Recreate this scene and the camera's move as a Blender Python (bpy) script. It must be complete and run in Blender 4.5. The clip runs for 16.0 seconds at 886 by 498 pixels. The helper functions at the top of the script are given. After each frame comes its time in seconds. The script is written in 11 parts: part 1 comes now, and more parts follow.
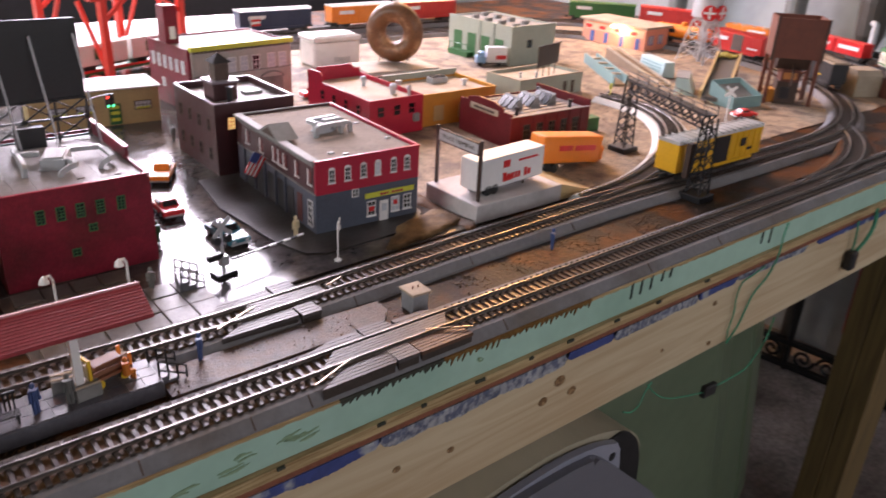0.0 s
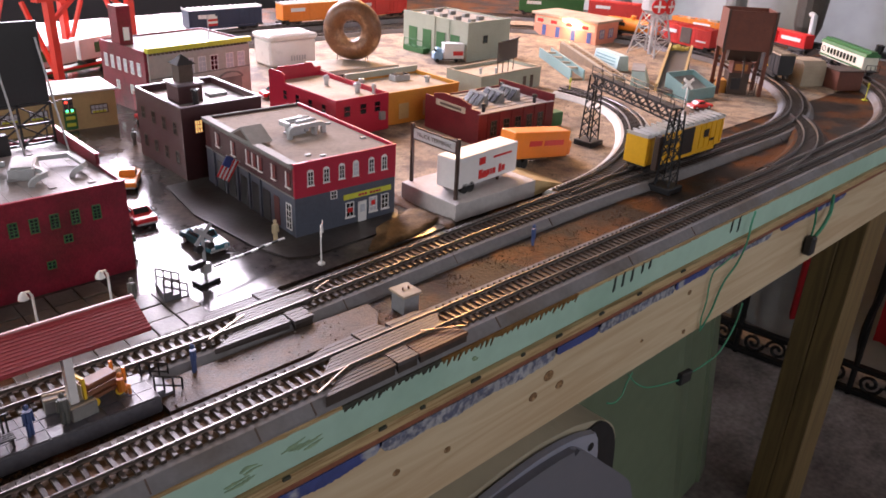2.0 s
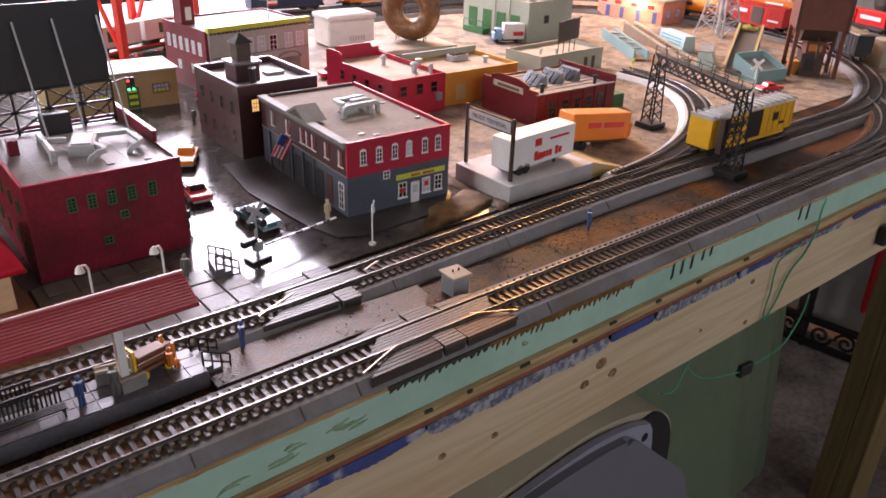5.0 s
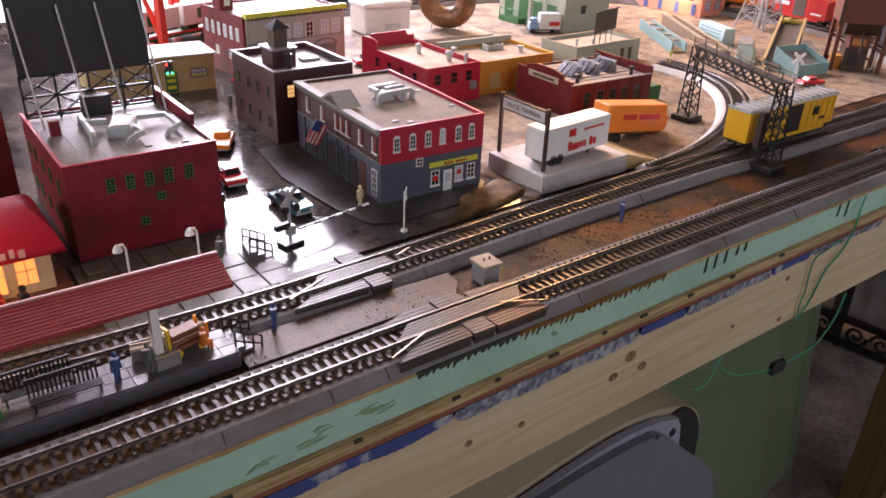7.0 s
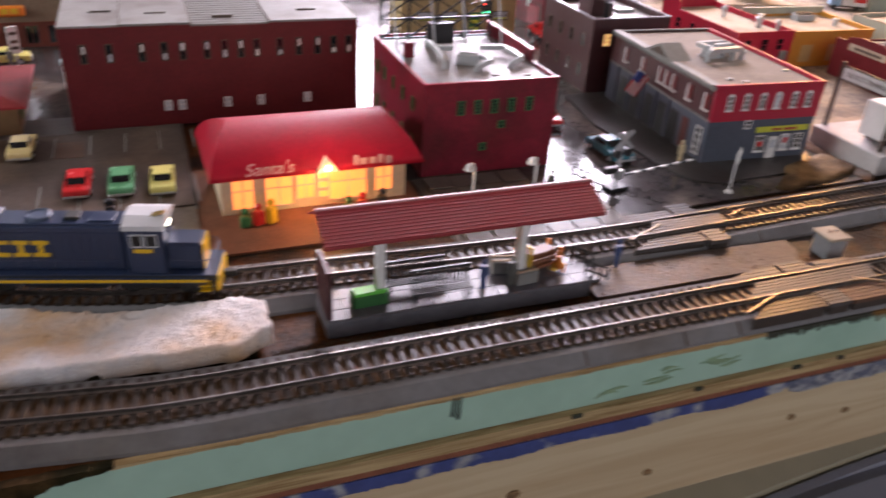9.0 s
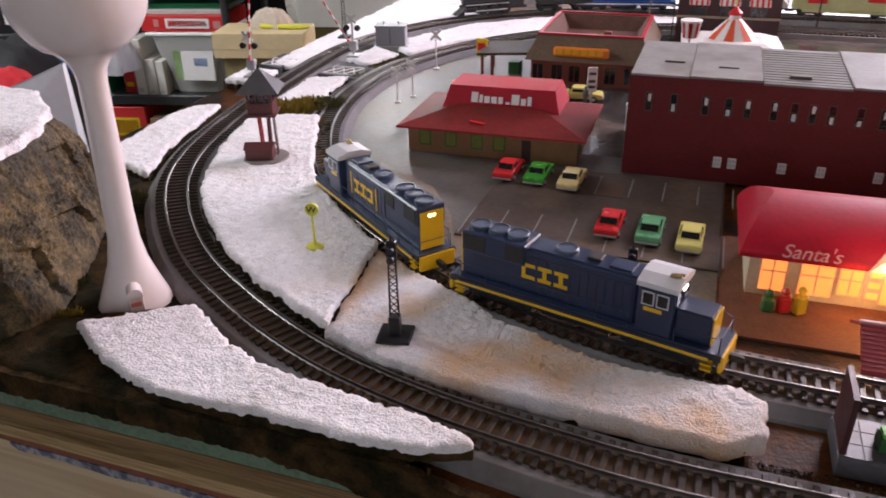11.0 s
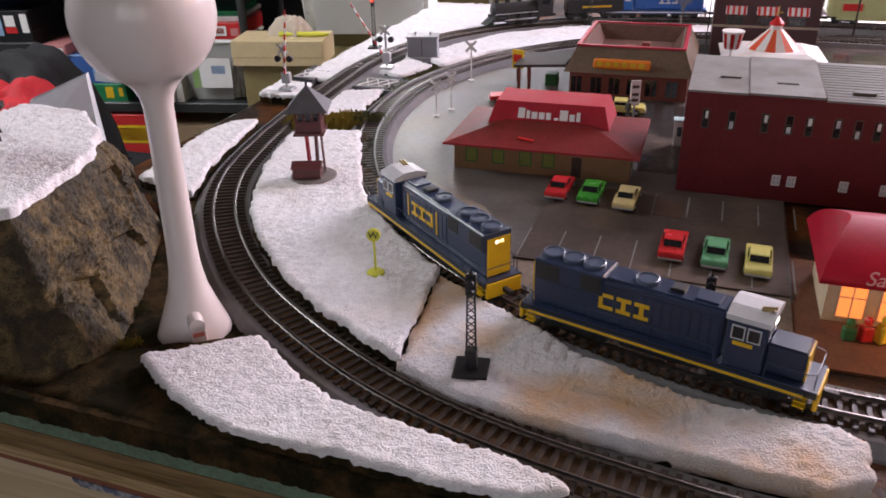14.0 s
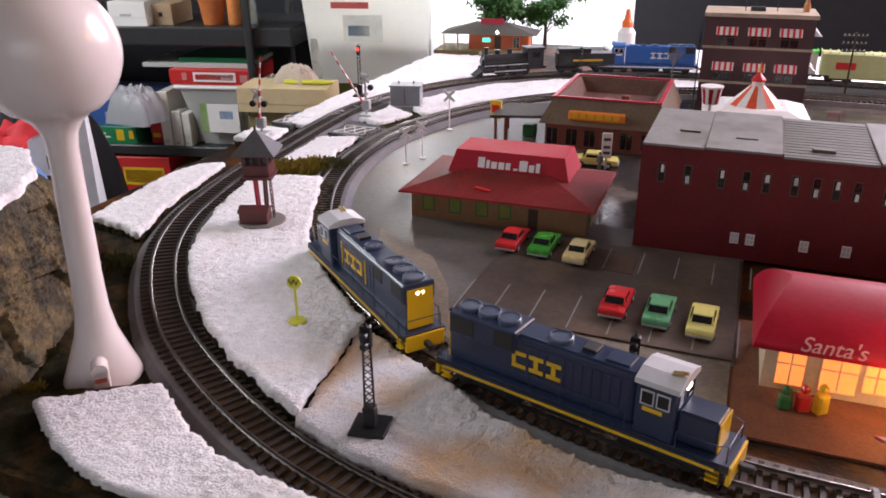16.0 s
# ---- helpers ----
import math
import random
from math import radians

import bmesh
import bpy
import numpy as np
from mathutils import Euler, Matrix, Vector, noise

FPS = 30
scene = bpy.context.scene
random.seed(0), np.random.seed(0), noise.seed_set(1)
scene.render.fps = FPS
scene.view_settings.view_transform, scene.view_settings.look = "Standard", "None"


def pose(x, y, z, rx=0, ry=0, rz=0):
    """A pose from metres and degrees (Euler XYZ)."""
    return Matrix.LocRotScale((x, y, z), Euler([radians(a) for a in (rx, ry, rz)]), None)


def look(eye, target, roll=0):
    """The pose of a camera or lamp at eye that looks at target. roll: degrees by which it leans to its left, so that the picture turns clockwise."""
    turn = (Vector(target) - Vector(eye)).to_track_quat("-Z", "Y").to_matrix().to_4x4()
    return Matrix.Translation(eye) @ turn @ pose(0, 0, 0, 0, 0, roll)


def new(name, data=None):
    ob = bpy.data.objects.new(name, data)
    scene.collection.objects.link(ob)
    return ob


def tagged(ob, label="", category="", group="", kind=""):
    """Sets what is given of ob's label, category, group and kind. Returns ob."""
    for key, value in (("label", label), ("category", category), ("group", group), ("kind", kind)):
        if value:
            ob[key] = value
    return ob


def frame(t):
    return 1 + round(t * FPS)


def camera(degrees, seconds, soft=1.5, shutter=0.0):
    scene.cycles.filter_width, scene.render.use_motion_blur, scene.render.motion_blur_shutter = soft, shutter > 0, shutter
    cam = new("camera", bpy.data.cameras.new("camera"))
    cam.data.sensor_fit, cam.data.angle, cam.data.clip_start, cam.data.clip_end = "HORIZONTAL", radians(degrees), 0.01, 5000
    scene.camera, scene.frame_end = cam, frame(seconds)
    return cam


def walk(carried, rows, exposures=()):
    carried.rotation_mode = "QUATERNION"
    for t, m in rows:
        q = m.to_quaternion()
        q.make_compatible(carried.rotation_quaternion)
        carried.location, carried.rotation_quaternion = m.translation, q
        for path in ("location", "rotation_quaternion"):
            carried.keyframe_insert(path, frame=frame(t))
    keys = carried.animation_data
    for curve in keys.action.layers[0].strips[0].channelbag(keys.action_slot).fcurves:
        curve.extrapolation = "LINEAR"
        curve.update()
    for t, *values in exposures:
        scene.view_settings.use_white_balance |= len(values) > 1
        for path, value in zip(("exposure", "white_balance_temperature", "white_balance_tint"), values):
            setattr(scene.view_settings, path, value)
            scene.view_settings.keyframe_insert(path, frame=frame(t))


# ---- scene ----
cam = camera(59.6, 16.0, soft=1.7, shutter=0.5)
PATH = [
    (0, (-0.169, -0.345, 0.279), (0.995, 1.046, -0.564), 2.9),
    (0.5, (-0.186, -0.333, 0.284), (1.099, 0.959, -0.541), 2.8),
    (1, (-0.186, -0.325, 0.282), (1.097, 0.944, -0.579), 2.7),
    (1.5, (-0.188, -0.323, 0.28), (1.078, 0.947, -0.604), 2.6),
    (2, (-0.191, -0.322, 0.28), (1.077, 0.972, -0.568), 2.9),
    (2.5, (-0.19, -0.319, 0.278), (1.074, 0.974, -0.576), 2.9),
    (3, (-0.189, -0.324, 0.278), (1.033, 0.999, -0.592), 2.3),
    (3.5, (-0.19, -0.323, 0.278), (1.008, 1.024, -0.589), 2.1),
    (4, (-0.189, -0.319, 0.276), (0.999, 1.032, -0.597), 2.4),
    (4.2, (-0.185, -0.32, 0.276), (0.99, 1.041, -0.598), 2.3),
    (6.3, (-0.18, -0.318, 0.271), (0.92, 1.076, -0.648), 2.1),
    (6.5, (-0.181, -0.319, 0.272), (0.904, 1.087, -0.649), 2.2),
    (7, (-0.183, -0.32, 0.273), (0.893, 1.096, -0.642), 2.2),
    (7.5, (-0.185, -0.323, 0.272), (0.88, 1.102, -0.642), 2.3),
    (8, (-0.203, -0.322, 0.264), (0.779, 1.149, -0.669), 3.1),
    (8.5, (-0.233, -0.311, 0.258), (0.583, 1.259, -0.673), 3.4),
    (9, (-0.279, -0.284, 0.252), (0.37, 1.319, -0.752), 3.8),
    (9.5, (-0.315, -0.259, 0.242), (0.126, 1.398, -0.788), 4.7),
    (10, (-0.29, -0.257, 0.248), (-0.409, 1.471, -0.753), 3.8),
    (10.2, (-0.289, -0.26, 0.246), (-0.571, 1.463, -0.73), 2.3),
    (12.3, (-0.273, -0.233, 0.251), (-0.96, 1.422, -0.638), -1.8),
    (12.5, (-0.273, -0.235, 0.252), (-0.958, 1.429, -0.622), -1.9),
    (13, (-0.289, -0.245, 0.249), (-0.989, 1.433, -0.585), -1.8),
    (13.5, (-0.314, -0.245, 0.25), (-0.994, 1.419, -0.627), -1.6),
    (14, (-0.324, -0.246, 0.254), (-0.929, 1.424, -0.663), -1.3),
    (14.5, (-0.321, -0.249, 0.256), (-0.895, 1.461, -0.61), 0.5),
    (15, (-0.281, -0.238, 0.256), (-0.912, 1.45, -0.613), -0.6),
    (15.5, (-0.28, -0.226, 0.25), (-0.957, 1.467, -0.572), -0.4),
    (16, (-0.275, -0.211, 0.246), (-0.951, 1.493, -0.555), -0.4),
]
# the film camera stops down a little as the white snow fills its view
walk(cam, [(t, look(eye, target, roll)) for t, eye, target, roll in PATH], exposures=((0.0, 0.0), (4.0, 0.0), (7.5, 0.0), (9.0, 0.06), (9.6, 0.02), (10.2, -0.14), (12.3, -0.42), (14.0, -0.44), (15.0, -0.38), (16.0, -0.36)))

# ---- light: daylight through the window behind the layout, weaker fill added at the front of the room ----
world = bpy.data.worlds.new("world")
scene.world = world
world.use_nodes = True
sky = world.node_tree.nodes.new("ShaderNodeTexSky")
sky.sky_type, sky.sun_disc = "NISHITA", False
sky.sun_elevation, sky.sun_rotation = radians(30), radians(20)
world.node_tree.links.new(sky.outputs[0], world.node_tree.nodes["Background"].inputs[0])
world.node_tree.nodes["Background"].inputs[1].default_value = 0.1


def area_lamp(name, eye, target, w, h, watts, colour):
    data = bpy.data.lights.new(name, "AREA")
    data.shape, data.size, data.size_y, data.energy, data.color = "RECTANGLE", w, h, watts, colour
    ob = new(name, data)
    ob.matrix_world = look(eye, target)
    return ob


area_lamp("window_daylight", (0.70, 1.88, 0.92), (0.15, 0.0, 0.10), 0.95, 1.04, 92.5, (0.945, 0.838, 1.0))
# unseen front source, added as fill so the front board is lit
area_lamp("front_fill_daylight", (0.5, -2.28, 0.70), (0.3, 0.0, -0.1), 2.2, 0.85, 14.0, (1.0, 0.95, 0.96))
area_lamp("side_window_daylight", (-2.45, 0.45, 0.95), (-1.35, 1.35, -0.25), 0.85, 0.6, 46.0, (0.94, 0.96, 1.0))
area_lamp("corner_window_daylight", (-0.93, 1.90, 0.36), (-0.75, 0.8, -0.05), 0.6, 0.44, 31.0, (1.0, 0.97, 0.98))
area_lamp("work_lamp", (1.45, 1.32, 0.85), (0.55, 0.1, 0.0), 0.2, 0.2, 15.0, (1.0, 0.48, 0.17))
scene.view_settings.exposure = 0.0

# ---- materials ----
MATS = {}


def M(name, col, rough=0.5, metal=0.0, var=0.12, scale=60.0, bump=0.0, bscale=400.0, bdist=0.0006, spec=0.5, second=None, mix=(0.45, 0.6), sscale=25.0):
    """A surface: base colour with fine and coarse variation, an optional second colour in patches, and relief."""
    if name in MATS:
        return MATS[name]
    m = bpy.data.materials.new(name)
    m.use_nodes = True
    t = m.node_tree
    n, l = t.nodes, t.links
    b = n["Principled BSDF"]
    b.inputs["Roughness"].default_value, b.inputs["Metallic"].default_value = rough, metal
    b.inputs["Specular IOR Level"].default_value = spec
    co = n.new("ShaderNodeTexCoord")
    info = n.new("ShaderNodeObjectInfo")
    shift = n.new("ShaderNodeVectorMath")
    shift.operation = "ADD"
    l.new(co.outputs["Object"], shift.inputs[0])
    l.new(info.outputs["Random"], shift.inputs[1])
    fine = n.new("ShaderNodeTexNoise")
    fine.inputs["Scale"].default_value, fine.inputs["Detail"].default_value = scale * 6, 4
    coarse = n.new("ShaderNodeTexNoise")
    coarse.inputs["Scale"].default_value, coarse.inputs["Detail"].default_value = scale, 3
    for x in (fine, coarse):
        l.new(shift.outputs[0], x.inputs["Vector"])
    add = n.new("ShaderNodeMath")
    add.operation = "ADD"
    l.new(fine.outputs["Fac"], add.inputs[0])
    l.new(coarse.outputs["Fac"], add.inputs[1])
    mr = n.new("ShaderNodeMapRange")
    mr.inputs["From Min"].default_value, mr.inputs["From Max"].default_value = 0.6, 1.4
    mr.inputs["To Min"].default_value, mr.inputs["To Max"].default_value = 1 - var, 1 + var
    l.new(add.outputs[0], mr.inputs["Value"])
    last = None
    if second:
        pat = n.new("ShaderNodeTexNoise")
        pat.inputs["Scale"].default_value, pat.inputs["Detail"].default_value = sscale, 5
        l.new(shift.outputs[0], pat.inputs["Vector"])
        r = n.new("ShaderNodeMapRange")
        r.inputs["From Min"].default_value, r.inputs["From Max"].default_value = mix
        l.new(pat.outputs["Fac"], r.inputs["Value"])
        mx = n.new("ShaderNodeMix")
        mx.data_type = "RGBA"
        mx.inputs["A"].default_value, mx.inputs["B"].default_value = (*col, 1), (*second, 1)
        l.new(r.outputs[0], mx.inputs["Factor"])
        last = mx.outputs["Result"]
    mul = n.new("ShaderNodeVectorMath")
    mul.operation = "SCALE"
    if last:
        l.new(last, mul.inputs[0])
    else:
        mul.inputs[0].default_value = col
    l.new(mr.outputs[0], mul.inputs["Scale"])
    l.new(mul.outputs[0], b.inputs["Base Color"])
    rr = n.new("ShaderNodeMapRange")
    rr.inputs["To Min"].default_value, rr.inputs["To Max"].default_value = max(0.03, rough - 0.1), min(1, rough + 0.1)
    l.new(coarse.outputs["Fac"], rr.inputs["Value"])
    l.new(rr.outputs[0], b.inputs["Roughness"])
    if bump:
        bn = n.new("ShaderNodeTexNoise")
        bn.inputs["Scale"].default_value, bn.inputs["Detail"].default_value = bscale, 4
        l.new(shift.outputs[0], bn.inputs["Vector"])
        bp = n.new("ShaderNodeBump")
        bp.inputs["Strength"].default_value, bp.inputs["Distance"].default_value = bump, bdist
        l.new(bn.outputs["Fac"], bp.inputs["Height"])
        l.new(bp.outputs[0], b.inputs["Normal"])
    MATS[name] = m
    return m


def wood(name, light, dark, along=(1.0, 22.0, 22.0), scale=6.0, rough=0.6):
    """Sawn timber with grain along one axis."""
    m = M(name, light, rough, var=0.08, scale=8.0)
    t = m.node_tree
    n, l = t.nodes, t.links
    co, mp, wv, rp = n.new("ShaderNodeTexCoord"), n.new("ShaderNodeMapping"), n.new("ShaderNodeTexNoise"), n.new("ShaderNodeValToRGB")
    mp.inputs["Scale"].default_value = along
    wv.inputs["Scale"].default_value, wv.inputs["Detail"].default_value, wv.inputs["Distortion"].default_value = scale, 6, 1.2
    l.new(co.outputs["Object"], mp.inputs["Vector"])
    l.new(mp.outputs[0], wv.inputs["Vector"])
    l.new(wv.outputs["Fac"], rp.inputs["Fac"])
    rp.color_ramp.elements[0].position, rp.color_ramp.elements[0].color = 0.35, (*dark, 1)
    rp.color_ramp.elements[1].position, rp.color_ramp.elements[1].color = 0.6, (*light, 1)
    l.new(rp.outputs[0], n["Principled BSDF"].inputs["Base Color"])
    return m


def glow(name, col, strength, rough=0.4):
    m = M(name, col, rough, var=0.02)
    b = m.node_tree.nodes["Principled BSDF"]
    b.inputs["Emission Color"].default_value, b.inputs["Emission Strength"].default_value = (*col, 1), strength
    return m


def glass(name, col=(0.9, 0.95, 0.95), rough=0.05, trans=1.0):
    m = M(name, col, rough, var=0.02)
    m.node_tree.nodes["Principled BSDF"].inputs["Transmission Weight"].default_value = trans
    return m


def sheer(name, col, rough=0.4, share=0.5, var=0.06):
    """Thin milky plastic: part of the light passes through and scatters."""
    m = M(name, col, rough, var=var, scale=12, bump=0.3, bscale=40)
    n, l = m.node_tree.nodes, m.node_tree.links
    tr = n.new("ShaderNodeBsdfTranslucent")
    tr.inputs["Color"].default_value = (*col, 1)
    mx = n.new("ShaderNodeMixShader")
    mx.inputs[0].default_value = share
    l.new(n["Principled BSDF"].outputs[0], mx.inputs[1])
    l.new(tr.outputs[0], mx.inputs[2])
    l.new(mx.outputs[0], n["Material Output"].inputs[0])
    return m


# ---- mesh tools: all lengths of model things in millimetres ----
def bm_new():
    return bmesh.new()


def box(bm, x0, y0, z0, x1, y1, z1):
    v = [bm.verts.new((x, y, z)) for z in (z0, z1) for x, y in ((x0, y0), (x1, y0), (x1, y1), (x0, y1))]
    for f in ((3, 2, 1, 0), (4, 5, 6, 7), (0, 1, 5, 4), (1, 2, 6, 5), (2, 3, 7, 6), (3, 0, 4, 7)):
        bm.faces.new([v[i] for i in f])
    return bm


def bbox(bm, x0, y0, z0, x1, y1, z1, r=0.4, seg=1):
    """A box with rounded edges."""
    b = bmesh.new()
    box(b, x0, y0, z0, x1, y1, z1)
    bmesh.ops.bevel(b, geom=b.edges[:], offset=r, segments=seg, affect="EDGES", profile=0.5)
    return join(bm, b)


def join(bm, other, m=None):
    if m is not None:
        other.transform(m)
    vs = [bm.verts.new(v.co) for v in other.verts]
    other.verts.index_update()
    for f in other.faces:
        bm.faces.new([vs[v.index] for v in f.verts])
    other.free()
    return bm


def prism(bm, pts, z0, z1):
    """An upright prism over a ground polygon (counter-clockwise)."""
    lo, hi = [bm.verts.new((x, y, z0)) for x, y in pts], [bm.verts.new((x, y, z1)) for x, y in pts]
    bm.faces.new(lo[::-1])
    bm.faces.new(hi)
    for i in range(len(pts)):
        j = (i + 1) % len(pts)
        bm.faces.new((lo[i], lo[j], hi[j], hi[i]))
    return bm


def profile_x(bm, pts, x0, x1):
    """A profile of (y, z) points drawn out along x."""
    a, b = [bm.verts.new((x0, y, z)) for y, z in pts], [bm.verts.new((x1, y, z)) for y, z in pts]
    bm.faces.new(a)
    bm.faces.new(b[::-1])
    for i in range(len(pts)):
        j = (i + 1) % len(pts)
        bm.faces.new((a[j], a[i], b[i], b[j]))
    return bm


def profile_y(bm, pts, y0, y1):
    """A profile of (x, z) points drawn out along y."""
    a, b = [bm.verts.new((x, y0, z)) for x, z in pts], [bm.verts.new((x, y1, z)) for x, z in pts]
    bm.faces.new(a)
    bm.faces.new(b[::-1])
    for i in range(len(pts)):
        j = (i + 1) % len(pts)
        bm.faces.new((a[j], a[i], b[i], b[j]))
    return bm


def rod(bm, p, q, r, n=6, r2=None):
    """A round bar from p to q."""
    p, q = Vector(p), Vector(q)
    d = q - p
    m = Matrix.Translation((p + q) / 2) @ d.to_track_quat("Z", "Y").to_matrix().to_4x4()
    bmesh.ops.create_cone(bm, cap_ends=True, segments=n, radius1=r, radius2=r if r2 is None else r2, depth=max(d.length, 1e-6), matrix=m)
    return bm


def bar(bm, p, q, w, h=None):
    """A square bar from p to q."""
    p, q = Vector(p), Vector(q)
    d = q - p
    h = h or w
    b = bmesh.new()
    box(b, -w / 2, -h / 2, 0, w / 2, h / 2, d.length)
    return join(bm, b, Matrix.Translation(p) @ d.to_track_quat("Z", "Y").to_matrix().to_4x4())


def path_rod(bm, pts, r, n=6):
    """A round rod bent along points, as one skin."""
    pts = [Vector(p) for p in pts]
    rings, side = [], None
    for i, p in enumerate(pts):
        d = (pts[min(i + 1, len(pts) - 1)] - pts[max(i - 1, 0)]).normalized()
        if side is None:
            side = d.orthogonal()
        side = (side - d * side.dot(d)).normalized()
        up = d.cross(side)
        rings.append([bm.verts.new(p + r * (side * math.cos(6.283185 * k / n) + up * math.sin(6.283185 * k / n))) for k in range(n)])
    for u, v in zip(rings, rings[1:]):
        for k in range(n):
            bm.faces.new((u[k], u[(k + 1) % n], v[(k + 1) % n], v[k]))
    bm.faces.new(rings[0][::-1])
    bm.faces.new(rings[-1])
    return bm


def lathe(bm, prof, n=24, centre=(0, 0)):
    """A turned form from (radius, z) points."""
    rings = []
    for r, z in prof:
        rings.append([bm.verts.new((centre[0] + r * math.cos(2 * math.pi * i / n), centre[1] + r * math.sin(2 * math.pi * i / n), z)) for i in range(n)])
    for a, b in zip(rings, rings[1:]):
        for i in range(n):
            j = (i + 1) % n
            bm.faces.new((a[i], a[j], b[j], b[i]))
    bm.faces.new(rings[0][::-1])
    bm.faces.new(rings[-1])
    return bm


def torus(bm, R, r, n=24, k=10, m=None):
    b = bmesh.new()
    rings = [[b.verts.new(((R + r * math.cos(2 * math.pi * j / k)) * math.cos(2 * math.pi * i / n), (R + r * math.cos(2 * math.pi * j / k)) * math.sin(2 * math.pi * i / n), r * math.sin(2 * math.pi * j / k))) for j in range(k)] for i in range(n)]
    for i in range(n):
        for j in range(k):
            b.faces.new((rings[i][j], rings[(i + 1) % n][j], rings[(i + 1) % n][(j + 1) % k], rings[i][(j + 1) % k]))
    return join(bm, b, m)


def ball(bm, c, r, n=10, squash=(1, 1, 1)):
    b = bmesh.new()
    bmesh.ops.create_uvsphere(b, u_segments=n, v_segments=max(5, n // 2 + 1), radius=r)
    return join(bm, b, Matrix.Translation(c) @ Matrix.Diagonal((*squash, 1)))


def finish(bm, material, name, mm=True, smooth=False):
    if mm:
        bmesh.ops.scale(bm, vec=(0.001, 0.001, 0.001), verts=bm.verts[:])
    bmesh.ops.recalc_face_normals(bm, faces=bm.faces[:])
    me = bpy.data.meshes.new(name)
    bm.to_mesh(me)
    bm.free()
    me.materials.append(material)
    if smooth:
        me.shade_smooth()
    return me


def part(name, bm, material, parent=None, label="", loc=None, mm=True, smooth=False):
    """Links a bmesh as one mesh object under a thing or a part."""
    ob = new(name, finish(bm, material, name, mm, smooth))
    if parent is not None:
        ob.parent = parent
    if loc is not None:
        ob.matrix_basis = loc
    if label:
        ob["label"] = label
    return ob


def pieces(name, bm, material, parent, label="", loc=None, mm=True):
    """Links each loose piece of a bmesh as a part of its own."""
    left = set(bm.verts)
    out = None
    while left:
        seed = left.pop()
        group, todo = {seed}, [seed]
        while todo:
            v = todo.pop()
            for e in v.link_edges:
                o = e.other_vert(v)
                if o in left:
                    left.discard(o)
                    group.add(o)
                    todo.append(o)
        b, spot = bmesh.new(), {}
        for v in sorted(group, key=lambda q: q.index):
            spot[v] = b.verts.new(v.co)
        for f in {f for v in group for f in v.link_faces}:
            b.faces.new([spot[v] for v in f.verts])
        out = part(name, b, material, parent, label, loc, mm)
    bm.free()
    return out


def at(x, y, z, rz=0, rx=0, ry=0):
    return pose(x * 0.001, y * 0.001, z * 0.001, rx, ry, rz)


def thing(name, x, y, z, rz, label, category, group="", kind=""):
    """An Empty at the base of a thing; x, y, z in metres."""
    ob = new(name)
    ob.empty_display_size = 0.01
    ob.matrix_basis = pose(x, y, z, 0, 0, rz)
    return tagged(ob, label, category, group, kind)


def solo(name, bm, material, m, label, category, group="", kind="", mm=True, smooth=False):
    """A thing that is one mesh."""
    ob = new(name, finish(bm, material, name, mm, smooth))
    ob.matrix_basis = m
    return tagged(ob, label, category, group, kind)

# ---- materials of the place ----
concrete = M("concrete_floor", (0.30, 0.27, 0.26), 0.75, var=0.55, scale=14.0, bump=0.8, bscale=120, bdist=0.003, second=(0.13, 0.11, 0.10), mix=(0.38, 0.68), sscale=4)
wallpaint = M("grey_block_wall", (0.34, 0.36, 0.36), 0.8, var=0.12, scale=4.0, bump=0.4, bscale=90, second=(0.27, 0.29, 0.29), sscale=5)
darkwall = M("dark_wall_cloth", (0.018, 0.018, 0.022), 0.9, var=0.2, scale=6)
ceilpaint = M("unseen_dark_ceiling", (0.26, 0.22, 0.18), 0.9, var=0.3, scale=6)
dirt = M("brown_dirt", (0.098, 0.034, 0.008), 0.45, var=0.6, scale=45, spec=0.12, bump=1.0, bscale=420, second=(0.022, 0.015, 0.011), mix=(0.43, 0.55), sscale=19)
sand = M("sandy_ground", (0.29, 0.215, 0.145), 0.75, var=0.6, scale=85, bump=1.0, bscale=350, second=(0.14, 0.098, 0.072), mix=(0.48, 0.62), sscale=20)
asphalt = M("grey_street_plaster", (0.043, 0.038, 0.038), 0.14, spec=0.28, var=0.5, scale=36, bump=0.16, bscale=110, second=(0.11, 0.09, 0.078), mix=(0.47, 0.6), sscale=15)
gravel = M("grey_ballast", (0.21, 0.185, 0.165), 0.85, spec=0.2, var=0.5, scale=150, bump=1.0, bscale=900, second=(0.12, 0.06, 0.03), mix=(0.42, 0.58), sscale=28)
teal = M("seafoam_painted_foam", (0.38, 0.57, 0.47), 0.65, var=0.07, scale=15, bump=0.25, bscale=120, second=(0.31, 0.49, 0.39), mix=(0.5, 0.75), sscale=10)
pine = wood("pine_board", (0.60, 0.49, 0.32), (0.50, 0.37, 0.22), along=(1.0, 14.0, 14.0), scale=5.0)
darkpine = wood("stained_pine", (0.22, 0.15, 0.06), (0.14, 0.095, 0.04), along=(20.0, 20.0, 1.0), scale=4.0)
ply = wood("plywood_edge", (0.50, 0.37, 0.19), (0.27, 0.17, 0.07), along=(2.0, 30.0, 60.0), scale=8.0)
roadbed_grey = M("grey_roadbed", (0.20, 0.195, 0.202), 0.8, spec=0.06, var=0.16, scale=40, bump=0.2, bscale=500, second=(0.15, 0.13, 0.115), mix=(0.5, 0.7), sscale=12)
tie_brown = M("tie_plastic", (0.058, 0.046, 0.040), 0.32, spec=0.22, var=0.3, scale=120)
